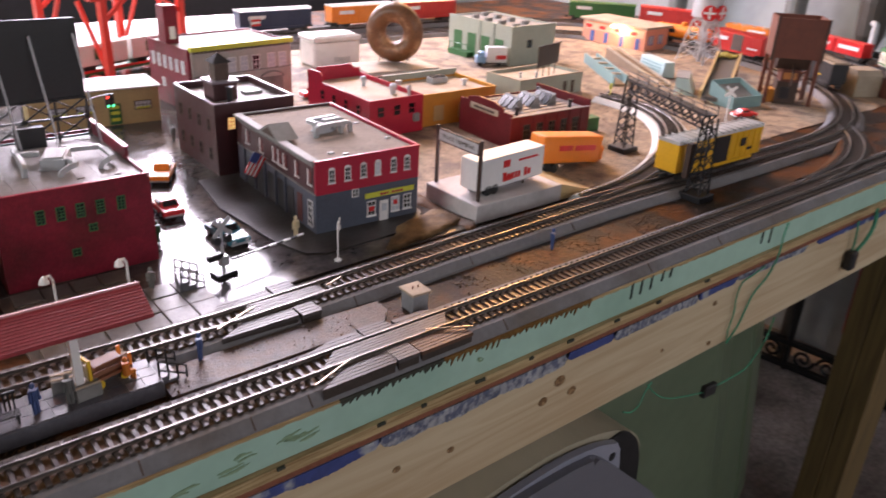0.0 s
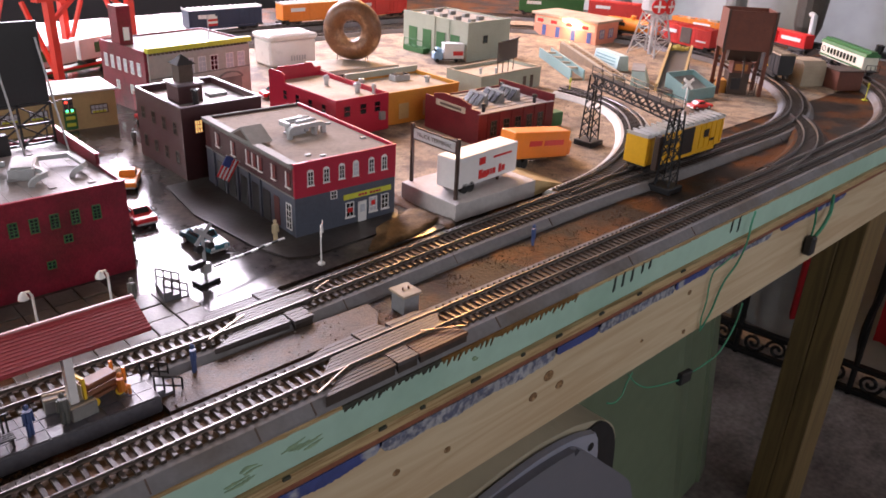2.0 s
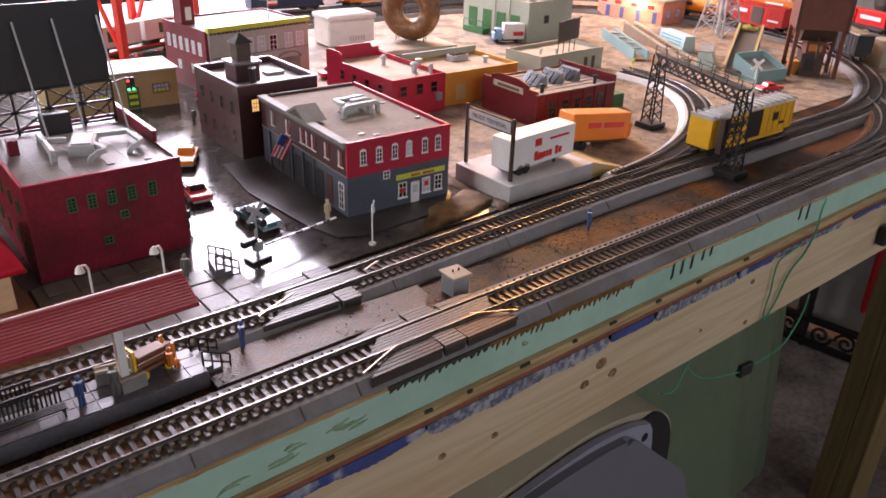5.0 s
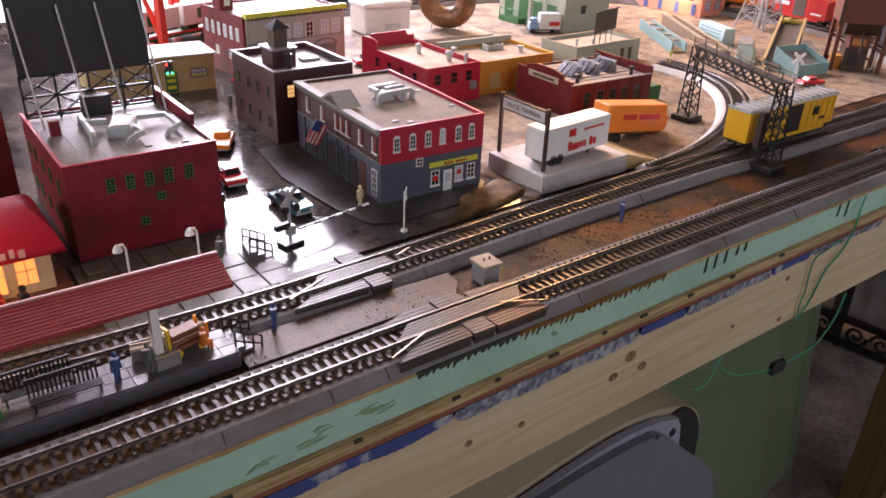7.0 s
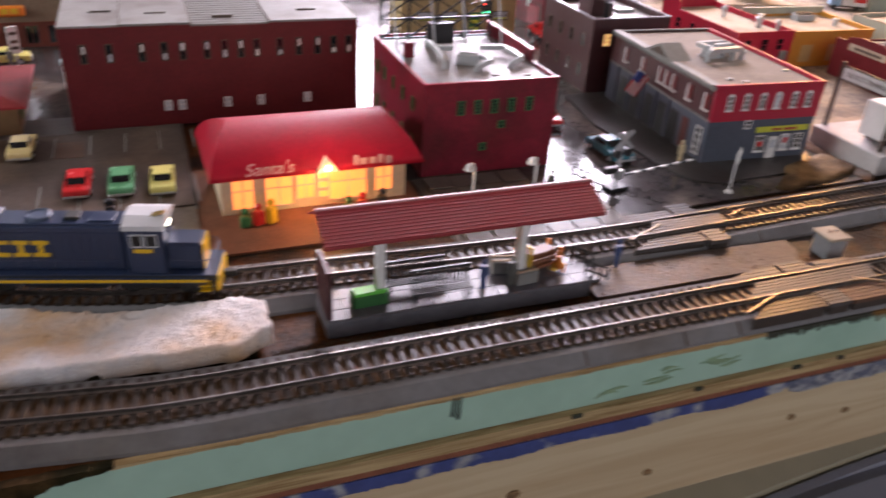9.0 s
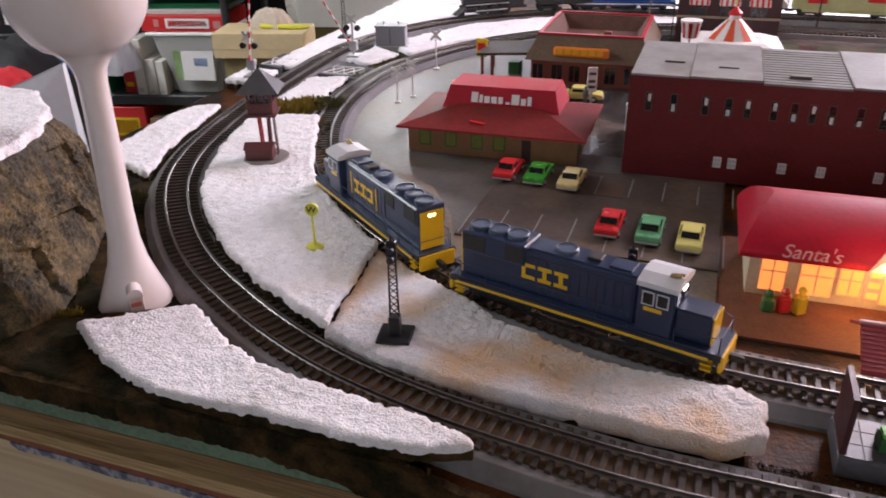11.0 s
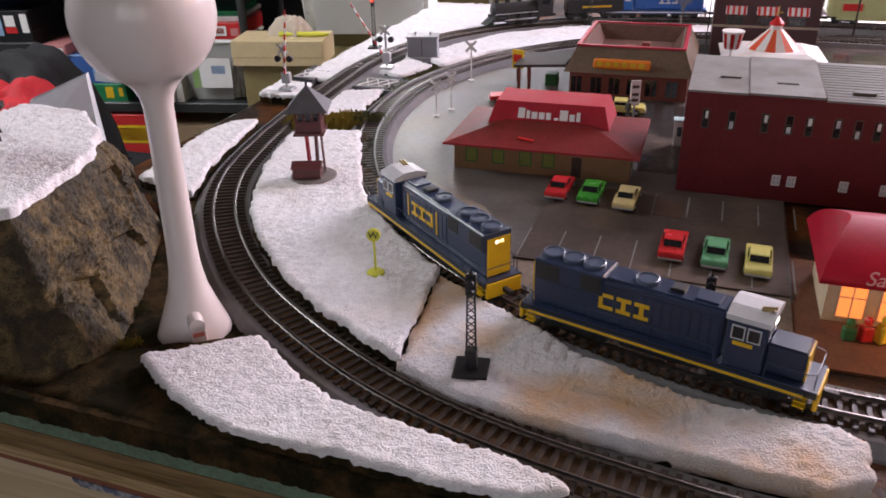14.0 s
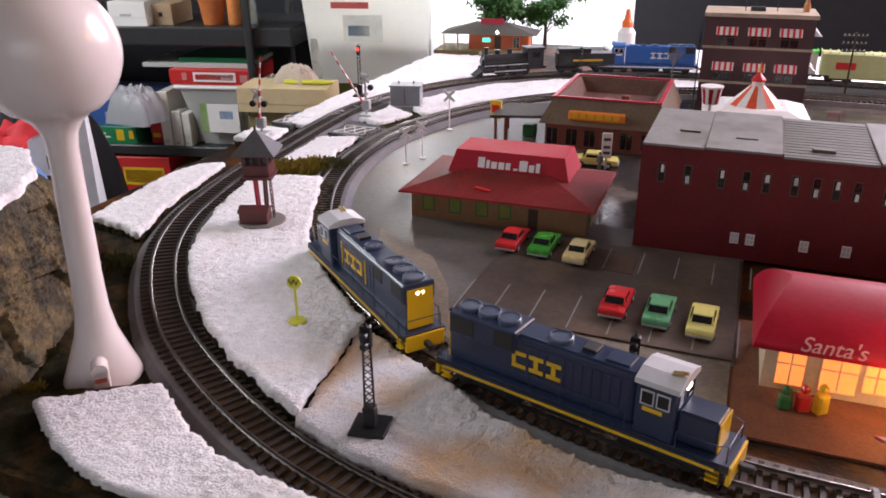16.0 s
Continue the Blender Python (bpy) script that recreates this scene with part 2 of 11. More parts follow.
rail_metal = M("nickel_silver_rail", (0.23, 0.21, 0.198), 0.36, 0.95, var=0.4, scale=40)
snow = M("white_foam_snow", (0.84, 0.82, 0.84), 0.55, var=0.16, scale=130, bump=1.0, bscale=850, bdist=0.0011, second=(0.74, 0.70, 0.68), mix=(0.56, 0.74), sscale=26)
snow_tan_patched = M("tan_patched_foam_snow", (0.66, 0.64, 0.66), 0.6, var=0.14, scale=120, bump=1.0, bscale=850, bdist=0.0010, second=(0.58, 0.38, 0.22), mix=(0.47, 0.64), sscale=15)
rock = M("brown_carved_foam", (0.105, 0.073, 0.030), 0.68, spec=0.3, var=0.95, scale=170, bump=1.0, bscale=420, second=(0.036, 0.026, 0.011), mix=(0.44, 0.56), sscale=60)
# turf colour; also paints undercut shade on the snow slab sides
moss = M("moss_and_undercut_shade", (0.018, 0.015, 0.006), 0.9, spec=0.1, var=0.6, scale=90, bump=1.0, bscale=900, second=(0.05, 0.03, 0.012), sscale=45)
lot_grey = M("grey_lot_card", (0.078, 0.058, 0.048), 0.6, spec=0.2, var=0.25, scale=30, bump=0.3, bscale=300, second=(0.125, 0.085, 0.062), mix=(0.5, 0.68), sscale=16)
pavement_mat = M("pale_pavement", (0.115, 0.105, 0.098), 0.36, spec=0.17, var=0.25, scale=40, bump=0.3, bscale=400, second=(0.115, 0.092, 0.072), mix=(0.45, 0.66), sscale=14)
white = M("white_plastic", (0.78, 0.76, 0.75), 0.4, var=0.05)
black = M("black_plastic", (0.014, 0.014, 0.016), 0.4, var=0.2)
silver = M("silver_paint", (0.55, 0.56, 0.58), 0.32, 0.55, var=0.1)
blue_paint = M("dark_blue_paint", (0.045, 0.065, 0.22), 0.6, var=0.25, scale=40, second=(0.34, 0.35, 0.38), mix=(0.54, 0.62), sscale=45)
red_brown = M("red_brown_edge", (0.22, 0.075, 0.04), 0.6, var=0.3, scale=50)


def room_box(name, x0, y0, z0, x1, y1, z1, material, label, category):
    b = bm_new()
    box(b, x0, y0, z0, x1, y1, z1)
    return solo(name, b, material, Matrix.Identity(4), label, category, kind="structure", mm=False)


FLOOR = -0.80
room_box("floor", -2.6, -2.4, FLOOR - 0.05, 1.9, 2.1, FLOOR, concrete, "bare stained grey concrete basement floor", "floor")
# unseen ceiling, added; its dark colour holds back bounced light
room_box("ceiling", -2.6, -2.4, 1.6, 1.9, 2.1, 1.65, ceilpaint, "unseen ceiling, dark to limit bounced light", "ceiling")
room_box("wall_east", 1.78, -2.4, FLOOR, 1.9, 2.1, 1.6, wallpaint, "grey painted concrete basement wall", "wall")
b = bm_new()
for y0, y1, z0, z1 in ((-2.4, 0.0, FLOOR, 1.6), (0.9, 2.1, FLOOR, 1.6), (0.0, 0.9, FLOOR, 0.62), (0.0, 0.9, 1.28, 1.6)):
    box(b, -2.6, y0, z0, -2.48, y1, z1)
solo("wall_west", b, darkwall, Matrix.Identity(4), "dark basement wall with a small window opening", "wall", kind="structure", mm=False)


def wall_with_window(name, y0, y1, holes, material, label):
    """A wall along x with window openings (x0, x1, z0, z1), from left to right."""
    b = bm_new()
    x = -2.48
    for wx0, wx1, wz0, wz1 in holes:
        box(b, x, y0, FLOOR, wx0, y1, 1.6)
        box(b, wx0, y0, FLOOR, wx1, y1, wz0)
        box(b, wx0, y0, wz1, wx1, y1, 1.6)
        x = wx1
    box(b, x, y0, FLOOR, 1.78, y1, 1.6)
    return solo(name, b, material, Matrix.Identity(4), label, "wall", kind="structure", mm=False)


wall_with_window("wall_north", 1.98, 2.1, ((-1.27, -0.59, 0.11, 0.61), (0.10, 1.26, 0.38, 1.56)), darkwall, "dark basement wall with two window openings")
# unseen front wall, opened only for the added fill
wall_with_window("wall_south", -2.4, -2.28, ((-0.65, 1.65, 0.3, 1.2),), wallpaint, "unseen grey front wall with an opening for the added fill")


def window_frame(name, y, wx0, wx1, wz0, wz1):
    w = thing(name, 0, 0, 0, 0, "white wooden window frame in the wall opening", "window", kind="structure")
    for a in ((wx0, wz0, wx1, wz0 + 0.04), (wx0, wz1 - 0.04, wx1, wz1), (wx0, wz0 + 0.04, wx0 + 0.04, wz1 - 0.04), (wx1 - 0.04, wz0 + 0.04, wx1, wz1 - 0.04)):
        b = bm_new()
        box(b, a[0], y - 0.02, a[1], a[2], y + 0.02, a[3])
        part("frame_bar", b, white, w, mm=False)
    return w


window_frame("window_1", 2.06, 0.10, 1.26, 0.38, 1.56)
window_frame("window_4", 2.06, -1.27, -0.59, 0.11, 0.61)
# frame of the unseen front opening, added with the fill
window_frame("fill_window_2", -2.36, -0.65, 1.65, 0.3, 1.2)

w3 = thing("window_3", 0, 0, 0, 0, "white wooden window frame in the side wall", "window", kind="structure")
for y0, y1, z0, z1 in ((0.0, 0.9, 0.62, 0.66), (0.0, 0.9, 1.24, 1.28), (0.0, 0.04, 0.66, 1.24), (0.86, 0.9, 0.66, 1.24)):
    b = bm_new()
    box(b, -2.58, y0, z0, -2.54, y1, z1)
    part("frame_bar", b, white, w3, mm=False)

# ---- the table that carries the layout ----
TX0, TX1, TY0, TY1 = -0.82, 1.56, -0.018, 1.34
table = thing("layout_table", 0, 0, FLOOR, 0, "long wooden train table with seafoam green foam deck", "table")
table.matrix_basis = pose(0, 0, 0)


def mbox(name, a, material, parent, label="", bevel=0.0):
    b = bm_new()
    if bevel:
        bbox(b, *a, r=bevel)
    else:
        box(b, *a)
    return part(name, b, material, parent, label, mm=False)


FB, PB, RB, BB = -0.0255, -0.0335, -0.0395, -0.114
mbox("foam_deck", (TX0, TY0, FB, TX1, TY1, -0.001), teal, table, "seafoam green painted foam deck edge")
mbox("plywood_lip", (TX0, TY0 - 0.004, PB, TX1, TY1, FB - 0.0005), ply, table, "rough plywood edge under the foam")
mbox("painted_edge", (TX0, TY0 - 0.002, RB, TX1, TY0 + 0.03, PB - 0.0005), red_brown, table)
mbox("front_board", (TX0, TY0 - 0.001, BB, TX1, TY0 + 0.019, RB - 0.0005), pine, table, "knotty pine front board", bevel=0.0012)
mbox("side_board", (TX0, TY0 + 0.02, BB, TX0 + 0.019, TY1, RB - 0.0005), pine, table, bevel=0.0012)
mbox("side_board", (TX1 - 0.019, TY0 + 0.02, BB, TX1, TY1, RB - 0.0005), pine, table, bevel=0.0012)
mbox("back_board", (TX0 + 0.02, TY1 - 0.019, BB, TX1 - 0.02, TY1, RB - 0.0005), pine, table, bevel=0.0012)
for x, y in ((-0.78, 0.06), (1.095, 0.024), (-0.78, 1.1), (0.98, 1.1)):
    mbox("leg", (x, y, FLOOR, x + 0.09, y + 0.036, RB - 0.001), darkpine, table, "dark stained timber leg", bevel=0.002)
mbox("leg_board", (1.095, 0.0605, FLOOR, 1.133, 0.096, RB - 0.001), darkpine, table, bevel=0.002)

edge_dark = M("dark_glue_edge", (0.05, 0.052, 0.04), 0.7, spec=0.2, var=0.4, scale=150)
# worn blue paint along the top of the front board, knots in the pine, paint runs on the foam
grey_paint = M("worn_grey_blue_paint", (0.10, 0.11, 0.17), 0.7, var=0.4, scale=90, bump=0.6, bscale=300, second=(0.34, 0.345, 0.37), mix=(0.42, 0.60), sscale=190)
rng = random.Random(4)
for x, x1, mat_, drop in ((-0.30, 0.060, blue_paint, 0.009), (0.058, 0.236, grey_paint, 0.011), (0.232, 0.292, blue_paint, 0.008), (0.288, 0.408, grey_paint, 0.009), (0.404, 0.470, blue_paint, 0.007), (0.468, 0.60, grey_paint, 0.006), (0.62, 0.80, blue_paint, 0.006), (-0.62, -0.305, grey_paint, 0.005)):
    b = bm_new()
    n = int((x1 - x) / 0.0015)
    top, low = [], []
    for i in range(n + 1):
        u = x + (x1 - x) * i / n
        end = min(1.0, min(i, n - i) / 5 + 0.3)
        top.append(b.verts.new((u, TY0 - 0.0018, RB - 0.001)))
        low.append(b.verts.new((u, TY0 - 0.0018, RB - 0.001 - drop * end * (0.9 + 0.12 * rng.random() + 0.3 * noise.noise(Vector((u * 28, 0, 0)))))))
    for i in range(n):
        b.faces.new((top[i], low[i], low[i + 1], top[i + 1]))
    g = bmesh.ops.extrude_face_region(b, geom=b.faces[:])
    bmesh.ops.translate(b, vec=(0, 0.0006, 0), verts=[v for v in g["geom"] if isinstance(v, bmesh.types.BMVert)])
    part("paint_smear", b, mat_, table, "worn blue grey paint on the board", mm=False)
knot_mat = M("pine_knot", (0.16, 0.085, 0.035), 0.6, var=0.4, scale=200, second=(0.34, 0.21, 0.10), sscale=300)
for x, z, r in ((0.229, -0.064, 0.0055), (0.212, -0.0765, 0.0045), (0.245, -0.0795, 0.0045), (0.120, -0.079, 0.003), (0.073, -0.073, 0.003), (0.442, -0.105, 0.003), (0.438, -0.060, 0.003), (0.364, -0.085, 0.002), (-0.03, -0.09, 0.003), (-0.12, -0.08, 0.004), (-0.3, -0.09, 0.004), (-0.45, -0.08, 0.006)):
    b = bm_new()
    lathe(b, ((r, 0), (r * 0.96, 0.0005), (r * 0.5, 0.0002), (0.0005, 0.0002)), 14)
    b.transform(Matrix.Translation((x, TY0 - 0.001, z)) @ pose(0, 0, 0, 90) @ Matrix.Diagonal((1.1, 0.85, 1, 1)))
    part("knot", b, knot_mat, table, mm=False)
drip_mat = M("dark_paint_run", (0.035, 0.05, 0.045), 0.5)
for x, h in ((0.305, 0.013), (0.317, 0.012), (0.330, 0.011), (0.345, 0.007), (0.356, 0.006), (0.50, 0.012), (0.515, 0.016), (-0.16, 0.01), (-0.157, 0.013)):
    b = bm_new()
    bar(b, (x, TY0 - 0.0004, 0.0002), (x - 0.0003, TY0 - 0.0004, -0.003 - h * 0.8), 0.0018, 0.0012)
    ball(b, (x - 0.0003, TY0 - 0.0002, -0.003 - h * 0.8), 0.0013, 8, (1, 0.5, 1.8))
    part("paint_run", b, drip_mat, table, "dark paint run down the foam", mm=False)
olive = M("olive_paint_stain", (0.25, 0.36, 0.22), 0.7, var=0.3, scale=120)
rng = random.Random(21)
for x, z, w in ((-0.012, -0.0105, 0.020), (-0.004, -0.0145, 0.026), (-0.040, -0.0125, 0.016), (-0.050, -0.0165, 0.022), (-0.078, -0.019, 0.020), (0.140, -0.0125, 0.006)):
    for k in range(5):
        b = bm_new()
        n, bend, z1, x1 = 14, rng.uniform(-0.0012, 0.0016), z + rng.uniform(-0.0022, 0.0022), x + rng.uniform(0, 0.3) * w
        length = w * rng.uniform(0.35, 0.75)
        upper, lower = [], []
        for i in range(n + 1):
            u = i / n
            half = 0.0007 * math.sin(math.pi * min(0.97, max(0.03, u))) ** 0.5 * (0.5 + 0.9 * abs(noise.noise(Vector((i * 0.6, x * 90, k)))))
            zc = z1 + bend * math.sin(math.pi * u) + 0.12 * length * (u - 0.5)
            upper.append(b.verts.new((x1 + length * u, TY0 - 0.0004 - 0.00004 * k, zc + half)))
            lower.append(b.verts.new((x1 + length * u, TY0 - 0.0004 - 0.00004 * k, zc - half)))
        for i in range(n):
            b.faces.new((upper[i], lower[i], lower[i + 1], upper[i + 1]))
        g = bmesh.ops.extrude_face_region(b, geom=b.faces[:])
        bmesh.ops.translate(b, vec=(0, 0.0006, 0), verts=[v for v in g["geom"] if isinstance(v, bmesh.types.BMVert)])
        part("paint_stroke", b, olive, table, mm=False)

b = bm_new()
rng = random.Random(9)
n = 220
top, low = [], []
for i in range(n + 1):
    u = TX0 + (-0.315 - TX0) * i / n
    end = min(1.0, max(0.0, (-0.36 - u) / 0.03))
    tongue = max(0.0, 1 - abs(u + 0.385) / 0.07) * (0.8 + 0.9 * noise.noise(Vector((u * 60, 2.0, 0.5))))
    top.append(b.verts.new((u, TY0 - 0.0012, 0.0012 + 0.0078 * end - 0.0008 * rng.random())))
    low.append(b.verts.new((u, TY0 - 0.0012 - 0.001 * rng.random(), 0.0 - 0.0045 * end - 0.0145 * min(1.0, max(0.0, tongue)) - 0.0012 * rng.random())))
for i in range(n):
    b.faces.new((top[i], low[i], low[i + 1], top[i + 1]))
g = bmesh.ops.extrude_face_region(b, geom=b.faces[:])
bmesh.ops.translate(b, vec=(0, 0.0045, 0), verts=[v for v in g["geom"] if isinstance(v, bmesh.types.BMVert)])
part("brown_fascia", b, moss, table, "dark brown ground cover over the foam edge", mm=False)
# left end: olive strip over the teal edge, darker wood strip below it
mbox("green_edge", (TX0, TY0 - 0.0006, -0.0142, -0.36, TY0 + 0.002, -0.0046), M("dull_olive_edge", (0.13, 0.20, 0.135), 0.7, var=0.4, scale=60), table, "dull olive green edge of the deck")
mbox("edge_strip", (TX0, TY0 - 0.0008, FB + 0.001, -0.36, TY0 + 0.003, -0.0146), wood("dull_edge_strip", (0.26, 0.17, 0.075), (0.14, 0.085, 0.035), along=(2.0, 30.0, 60.0), scale=8.0), table, "rough wooden strip along the foam edge")
for x, w in ((-0.090, 0.006), (-0.012, 0.005), (0.058, 0.006), (0.0915, 0.004), (0.1405, 0.009), (0.19, 0.004), (0.2315, 0.007), (0.286, 0.006), (0.34, 0.006), (0.41, 0.007)):
    mbox("gap_mark", (x - w / 2, TY0 - 0.0052, FB - 0.0024, x + w / 2, TY0 - 0.0035, FB - 0.0004), edge_dark, table)
# a ragged line of brown glue and ground cover along the top of the foam
edge_brown = M("brown_glue_edge", (0.17, 0.09, 0.025), 0.7, spec=0.2, var=0.4, scale=150)
for (x0, x1, mat_, deep) in ((-0.33, 0.03, ply, 0.0), (0.03, 0.11, edge_dark, 0.0030), (0.11, 0.255, edge_brown, 0.0040), (0.255, 1.3, ply, 0.0)):
    b = bm_new()
    rng = random.Random(int(x0 * 100) + 500)
    n = int((x1 - x0) / (0.0013 if deep else 0.0030))
    top, low = [], []
    for i in range(n + 1):
        u = x0 + (x1 - x0) * i / n + 0.0008 * rng.random() * (0 < i < n)
        top.append(b.verts.new((u, TY0 - 0.0009, 0.0005)))
        tooth = (i % 4 == 2) * (0.35 + 0.9 * rng.random())
        low.append(b.verts.new((u - 0.5 * deep * tooth, TY0 - 0.0009, -0.0012 - (0.0022 if deep else 0.0011) * rng.random() ** 2 - deep * (0.12 + tooth))))
    for i in range(n):
        b.faces.new((top[i], low[i], low[i + 1], top[i + 1]))
    g = bmesh.ops.extrude_face_region(b, geom=b.faces[:])
    bmesh.ops.translate(b, vec=(0, 0.0035, 0), verts=[v for v in g["geom"] if isinstance(v, bmesh.types.BMVert)])
    part("ragged_edge", b, mat_, table, "ragged brown ground cover on the foam edge", mm=False)


# ---- ground sheets on the deck ----
def sheet(name, pts, z0, z1, material, label, category="ground", kind="structure"):
    b = bm_new()
    prism(b, pts, z0, z1)
    return solo(name, b, material, Matrix.Identity(4), label, category, kind=kind, mm=False)


def ground_field(name, x0, y0, x1, y1, step, height, z_low, material, label, kind="structure"):
    """A ground sheet with gentle unevenness."""
    nx, ny = int((x1 - x0) / step), int((y1 - y0) / step)
    verts, faces = [], []
    for j in range(ny + 1):
        for i in range(nx + 1):
            x, y = x0 + (x1 - x0) * i / nx, y0 + (y1 - y0) * j / ny
            verts.append((x, y, z_low + height * (noise.fractal(Vector((x * 30, y * 30, 3.3)), 1, 2, 4) * 0.5)))
    for j in range(ny):
        for i in range(nx):
            a = j * (nx + 1) + i
            faces.append((a, a + 1, a + nx + 2, a + nx + 1))
    me = bpy.data.meshes.new(name)
    me.from_pydata(verts, [], faces)
    me.materials.append(material)
    me.shade_smooth()
    return tagged(new(name, me), label, "ground", kind=kind)


ground_field("ground", TX0 + 0.002, TY0 + 0.001, TX1 - 0.002, TY1 - 0.002, 0.008, 0.0008, 0.0, dirt, "brown painted plaster ground with grey dust patches")
ground_field("sandy_ground", 0.27, 0.15, 1.26, 0.94, 0.005, 0.0016, 0.0008, sand, "sandy brown gravel yard ground")
sheet("town_street", ((-0.02, 0.125), (0.265, 0.135), (0.265, 0.95), (-0.45, 0.95), (-0.45, 0.40), (-0.11, 0.40), (-0.11, 0.22), (-0.02, 0.215)), 0.0004, 0.0022, asphalt, "glossy dark grey painted street", "street")
apron = sheet("front_apron", ((-0.105, 0.112), (0.0245, 0.112), (0.0245, 0.177), (-0.017, 0.180), (-0.017, 0.2185), (-0.105, 0.2185)), 0.0004, 0.002, pavement_mat, "pale worn paving beside the tracks", "paving")
slab_ = bm_new()
bbox(slab_, 0, 0, 0, 0.0192, 0.0192, 0.0022, r=0.0004)
for i in range(6):
    for j in range(5):
        if i < 4 or j < 3:
            o = part("paving_slab", slab_.copy(), pavement_mat, apron, mm=False)
            o.location = (-0.0985 + i * 0.0200, 0.1150 + j * 0.0200, 0.0019 + 0.0003 * ((i * 7 + j * 5) % 3))
slab_.free()
sheet("lot_pavement", ((-0.47, 0.208), (-0.26, 0.208), (-0.26, 0.40), (-0.452, 0.402), (-0.452, 0.775), (-0.535, 0.79), (-0.603, 0.71), (-0.629, 0.62), (-0.634, 0.54), (-0.624, 0.45), (-0.592, 0.348), (-0.538, 0.265)), 0.0004, 0.0024, pavement_mat, "grey paved ground round the restaurant", "paving")

# ---- the railway tracks: roadbed, sleepers and rails on curved lines ----
class Line:
    """A track centre line as a dense list of points with lengths."""

    def __init__(self, pts, closed=False):
        self.p = [Vector((x, y, 0)) for x, y in pts]
        self.closed = closed
        if closed:
            self.p.append(self.p[0].copy())
        self.s = [0.0]
        for a, b in zip(self.p, self.p[1:]):
            self.s.append(self.s[-1] + (b - a).length)
        self.length = self.s[-1]

    def at(self, s):
        if self.closed:
            s %= self.length
        lo, hi = 0, len(self.s) - 1
        while hi - lo > 1:
            mid = (lo + hi) // 2
            if self.s[mid] <= s:
                lo = mid
            else:
                hi = mid
        k = (s - self.s[lo]) / max(1e-9, self.s[hi] - self.s[lo])
        q = self.p[lo].lerp(self.p[hi], k)
        d = (self.p[hi] - self.p[lo]).normalized()
        return q, d


def arc(cx, cy, r, a0, a1, n=60):
    return [(cx + r * math.cos(radians(a0 + (a1 - a0) * i / n)), cy + r * math.sin(radians(a0 + (a1 - a0) * i / n))) for i in range(n + 1)]


def smooth(pts, n=12):
    out = []
    for i in range(len(pts) - 1):
        p0, p1, p2, p3 = (Vector(pts[max(0, min(len(pts) - 1, i + k))]) for k in (-1, 0, 1, 2))
        for j in range(n):
            t = j / n
            q = 0.5 * (2 * p1 + (p2 - p0) * t + (2 * p0 - 5 * p1 + 4 * p2 - p3) * t * t + (3 * p1 - p0 - 3 * p2 + p3) * t ** 3)
            out.append((q.x, q.y))
    out.append(tuple(pts[-1]))
    return out


IC, IR = (-0.212, 0.541), 0.4435
RX = 0.92          # centre of the outer right-hand curve
RIX = 0.80
# both loops run clockwise seen from above: along the front to the left, round, and back along the rear
front_o = [(RX - (RX + 0.30) * i / 40, 0.008) for i in range(41)]
left_o = smooth([(-0.30, 0.0095), (-0.386, 0.0225), (-0.458, 0.0435), (-0.527, 0.0785), (-0.597, 0.1285), (-0.664, 0.204), (-0.702, 0.275), (-0.7215, 0.348), (-0.734, 0.42), (-0.744, 0.50), (-0.751, 0.58), (-0.755, 0.67), (-0.742, 0.755), (-0.715, 0.83), (-0.67, 0.90), (-0.61, 0.96), (-0.53, 1.01), (-0.43, 1.042), (-0.32, 1.057), (-0.22, 1.06)], 8)
outer = Line(front_o[:-1] + left_o + [(-0.22 + (RX + 0.22) * i / 40, 1.06) for i in range(1, 41)] + arc(RX, 0.534, 0.526, 90, -90)[1:-1], True)
front_y = smooth([(RIX, 0.0975), (0.6, 0.0995), (0.42, 0.104), (0.25, 0.1005), (0.125, 0.0955), (0.0, 0.0905), (-0.1, 0.0925), IC and (-0.212, 0.0975)], 8)
top_in = [(IC[0] + IR * math.cos(radians(180 - 90 * i / 30)), IC[1] + 0.42 * math.sin(radians(180 - 90 * i / 30))) for i in range(1, 31)]
right_in = [(RIX + IR * math.cos(radians(90 - 90 * i / 30)), IC[1] + 0.42 * math.sin(radians(90 - 90 * i / 30))) for i in range(1, 31)]
inner = Line(front_y + arc(*IC, IR, 270, 180, 40)[1:] + top_in + [(IC[0] + (RIX - IC[0]) * i / 40, 0.961) for i in range(1, 41)] + right_in + arc(RIX, 0.541, IR, 0, -90, 40)[1:-1], True)
spur = Line(smooth([(0.40, 0.113), (0.48, 0.122), (0.57, 0.150), (0.65, 0.196), (0.715, 0.255), (0.75, 0.32), (0.755, 0.40)]))
link = Line(smooth([(0.66, 0.013), (0.74, 0.022), (0.81, 0.042), (0.87, 0.072), (0.915, 0.108)]))


def sweep(line, s0, s1, prof, step=0.01):
    """A strip with the given (offset, z) profile along a line."""
    n = max(2, int((s1 - s0) / step))
    verts, faces, k = [], [], len(prof)
    for i in range(n + 1):
        q, d = line.at(s0 + (s1 - s0) * i / n - (1e-6 if i == n else 0))
        nrm = Vector((-d.y, d.x, 0))
        for o, z in prof:
            v = q + nrm * o
            verts.append((v.x, v.y, z))
    for i in range(n):
        for j in range(k):
            a, b = i * k + j, i * k + (j + 1) % k
            faces.append((a, b, b + k, a + k))
    faces.append(tuple(range(k))[::-1])
    faces.append(tuple(range(n * k, n * k + k)))
    me = bpy.data.meshes.new("strip")
    me.from_pydata(verts, [], faces)
    b = bm_new()
    b.from_mesh(me)
    return b


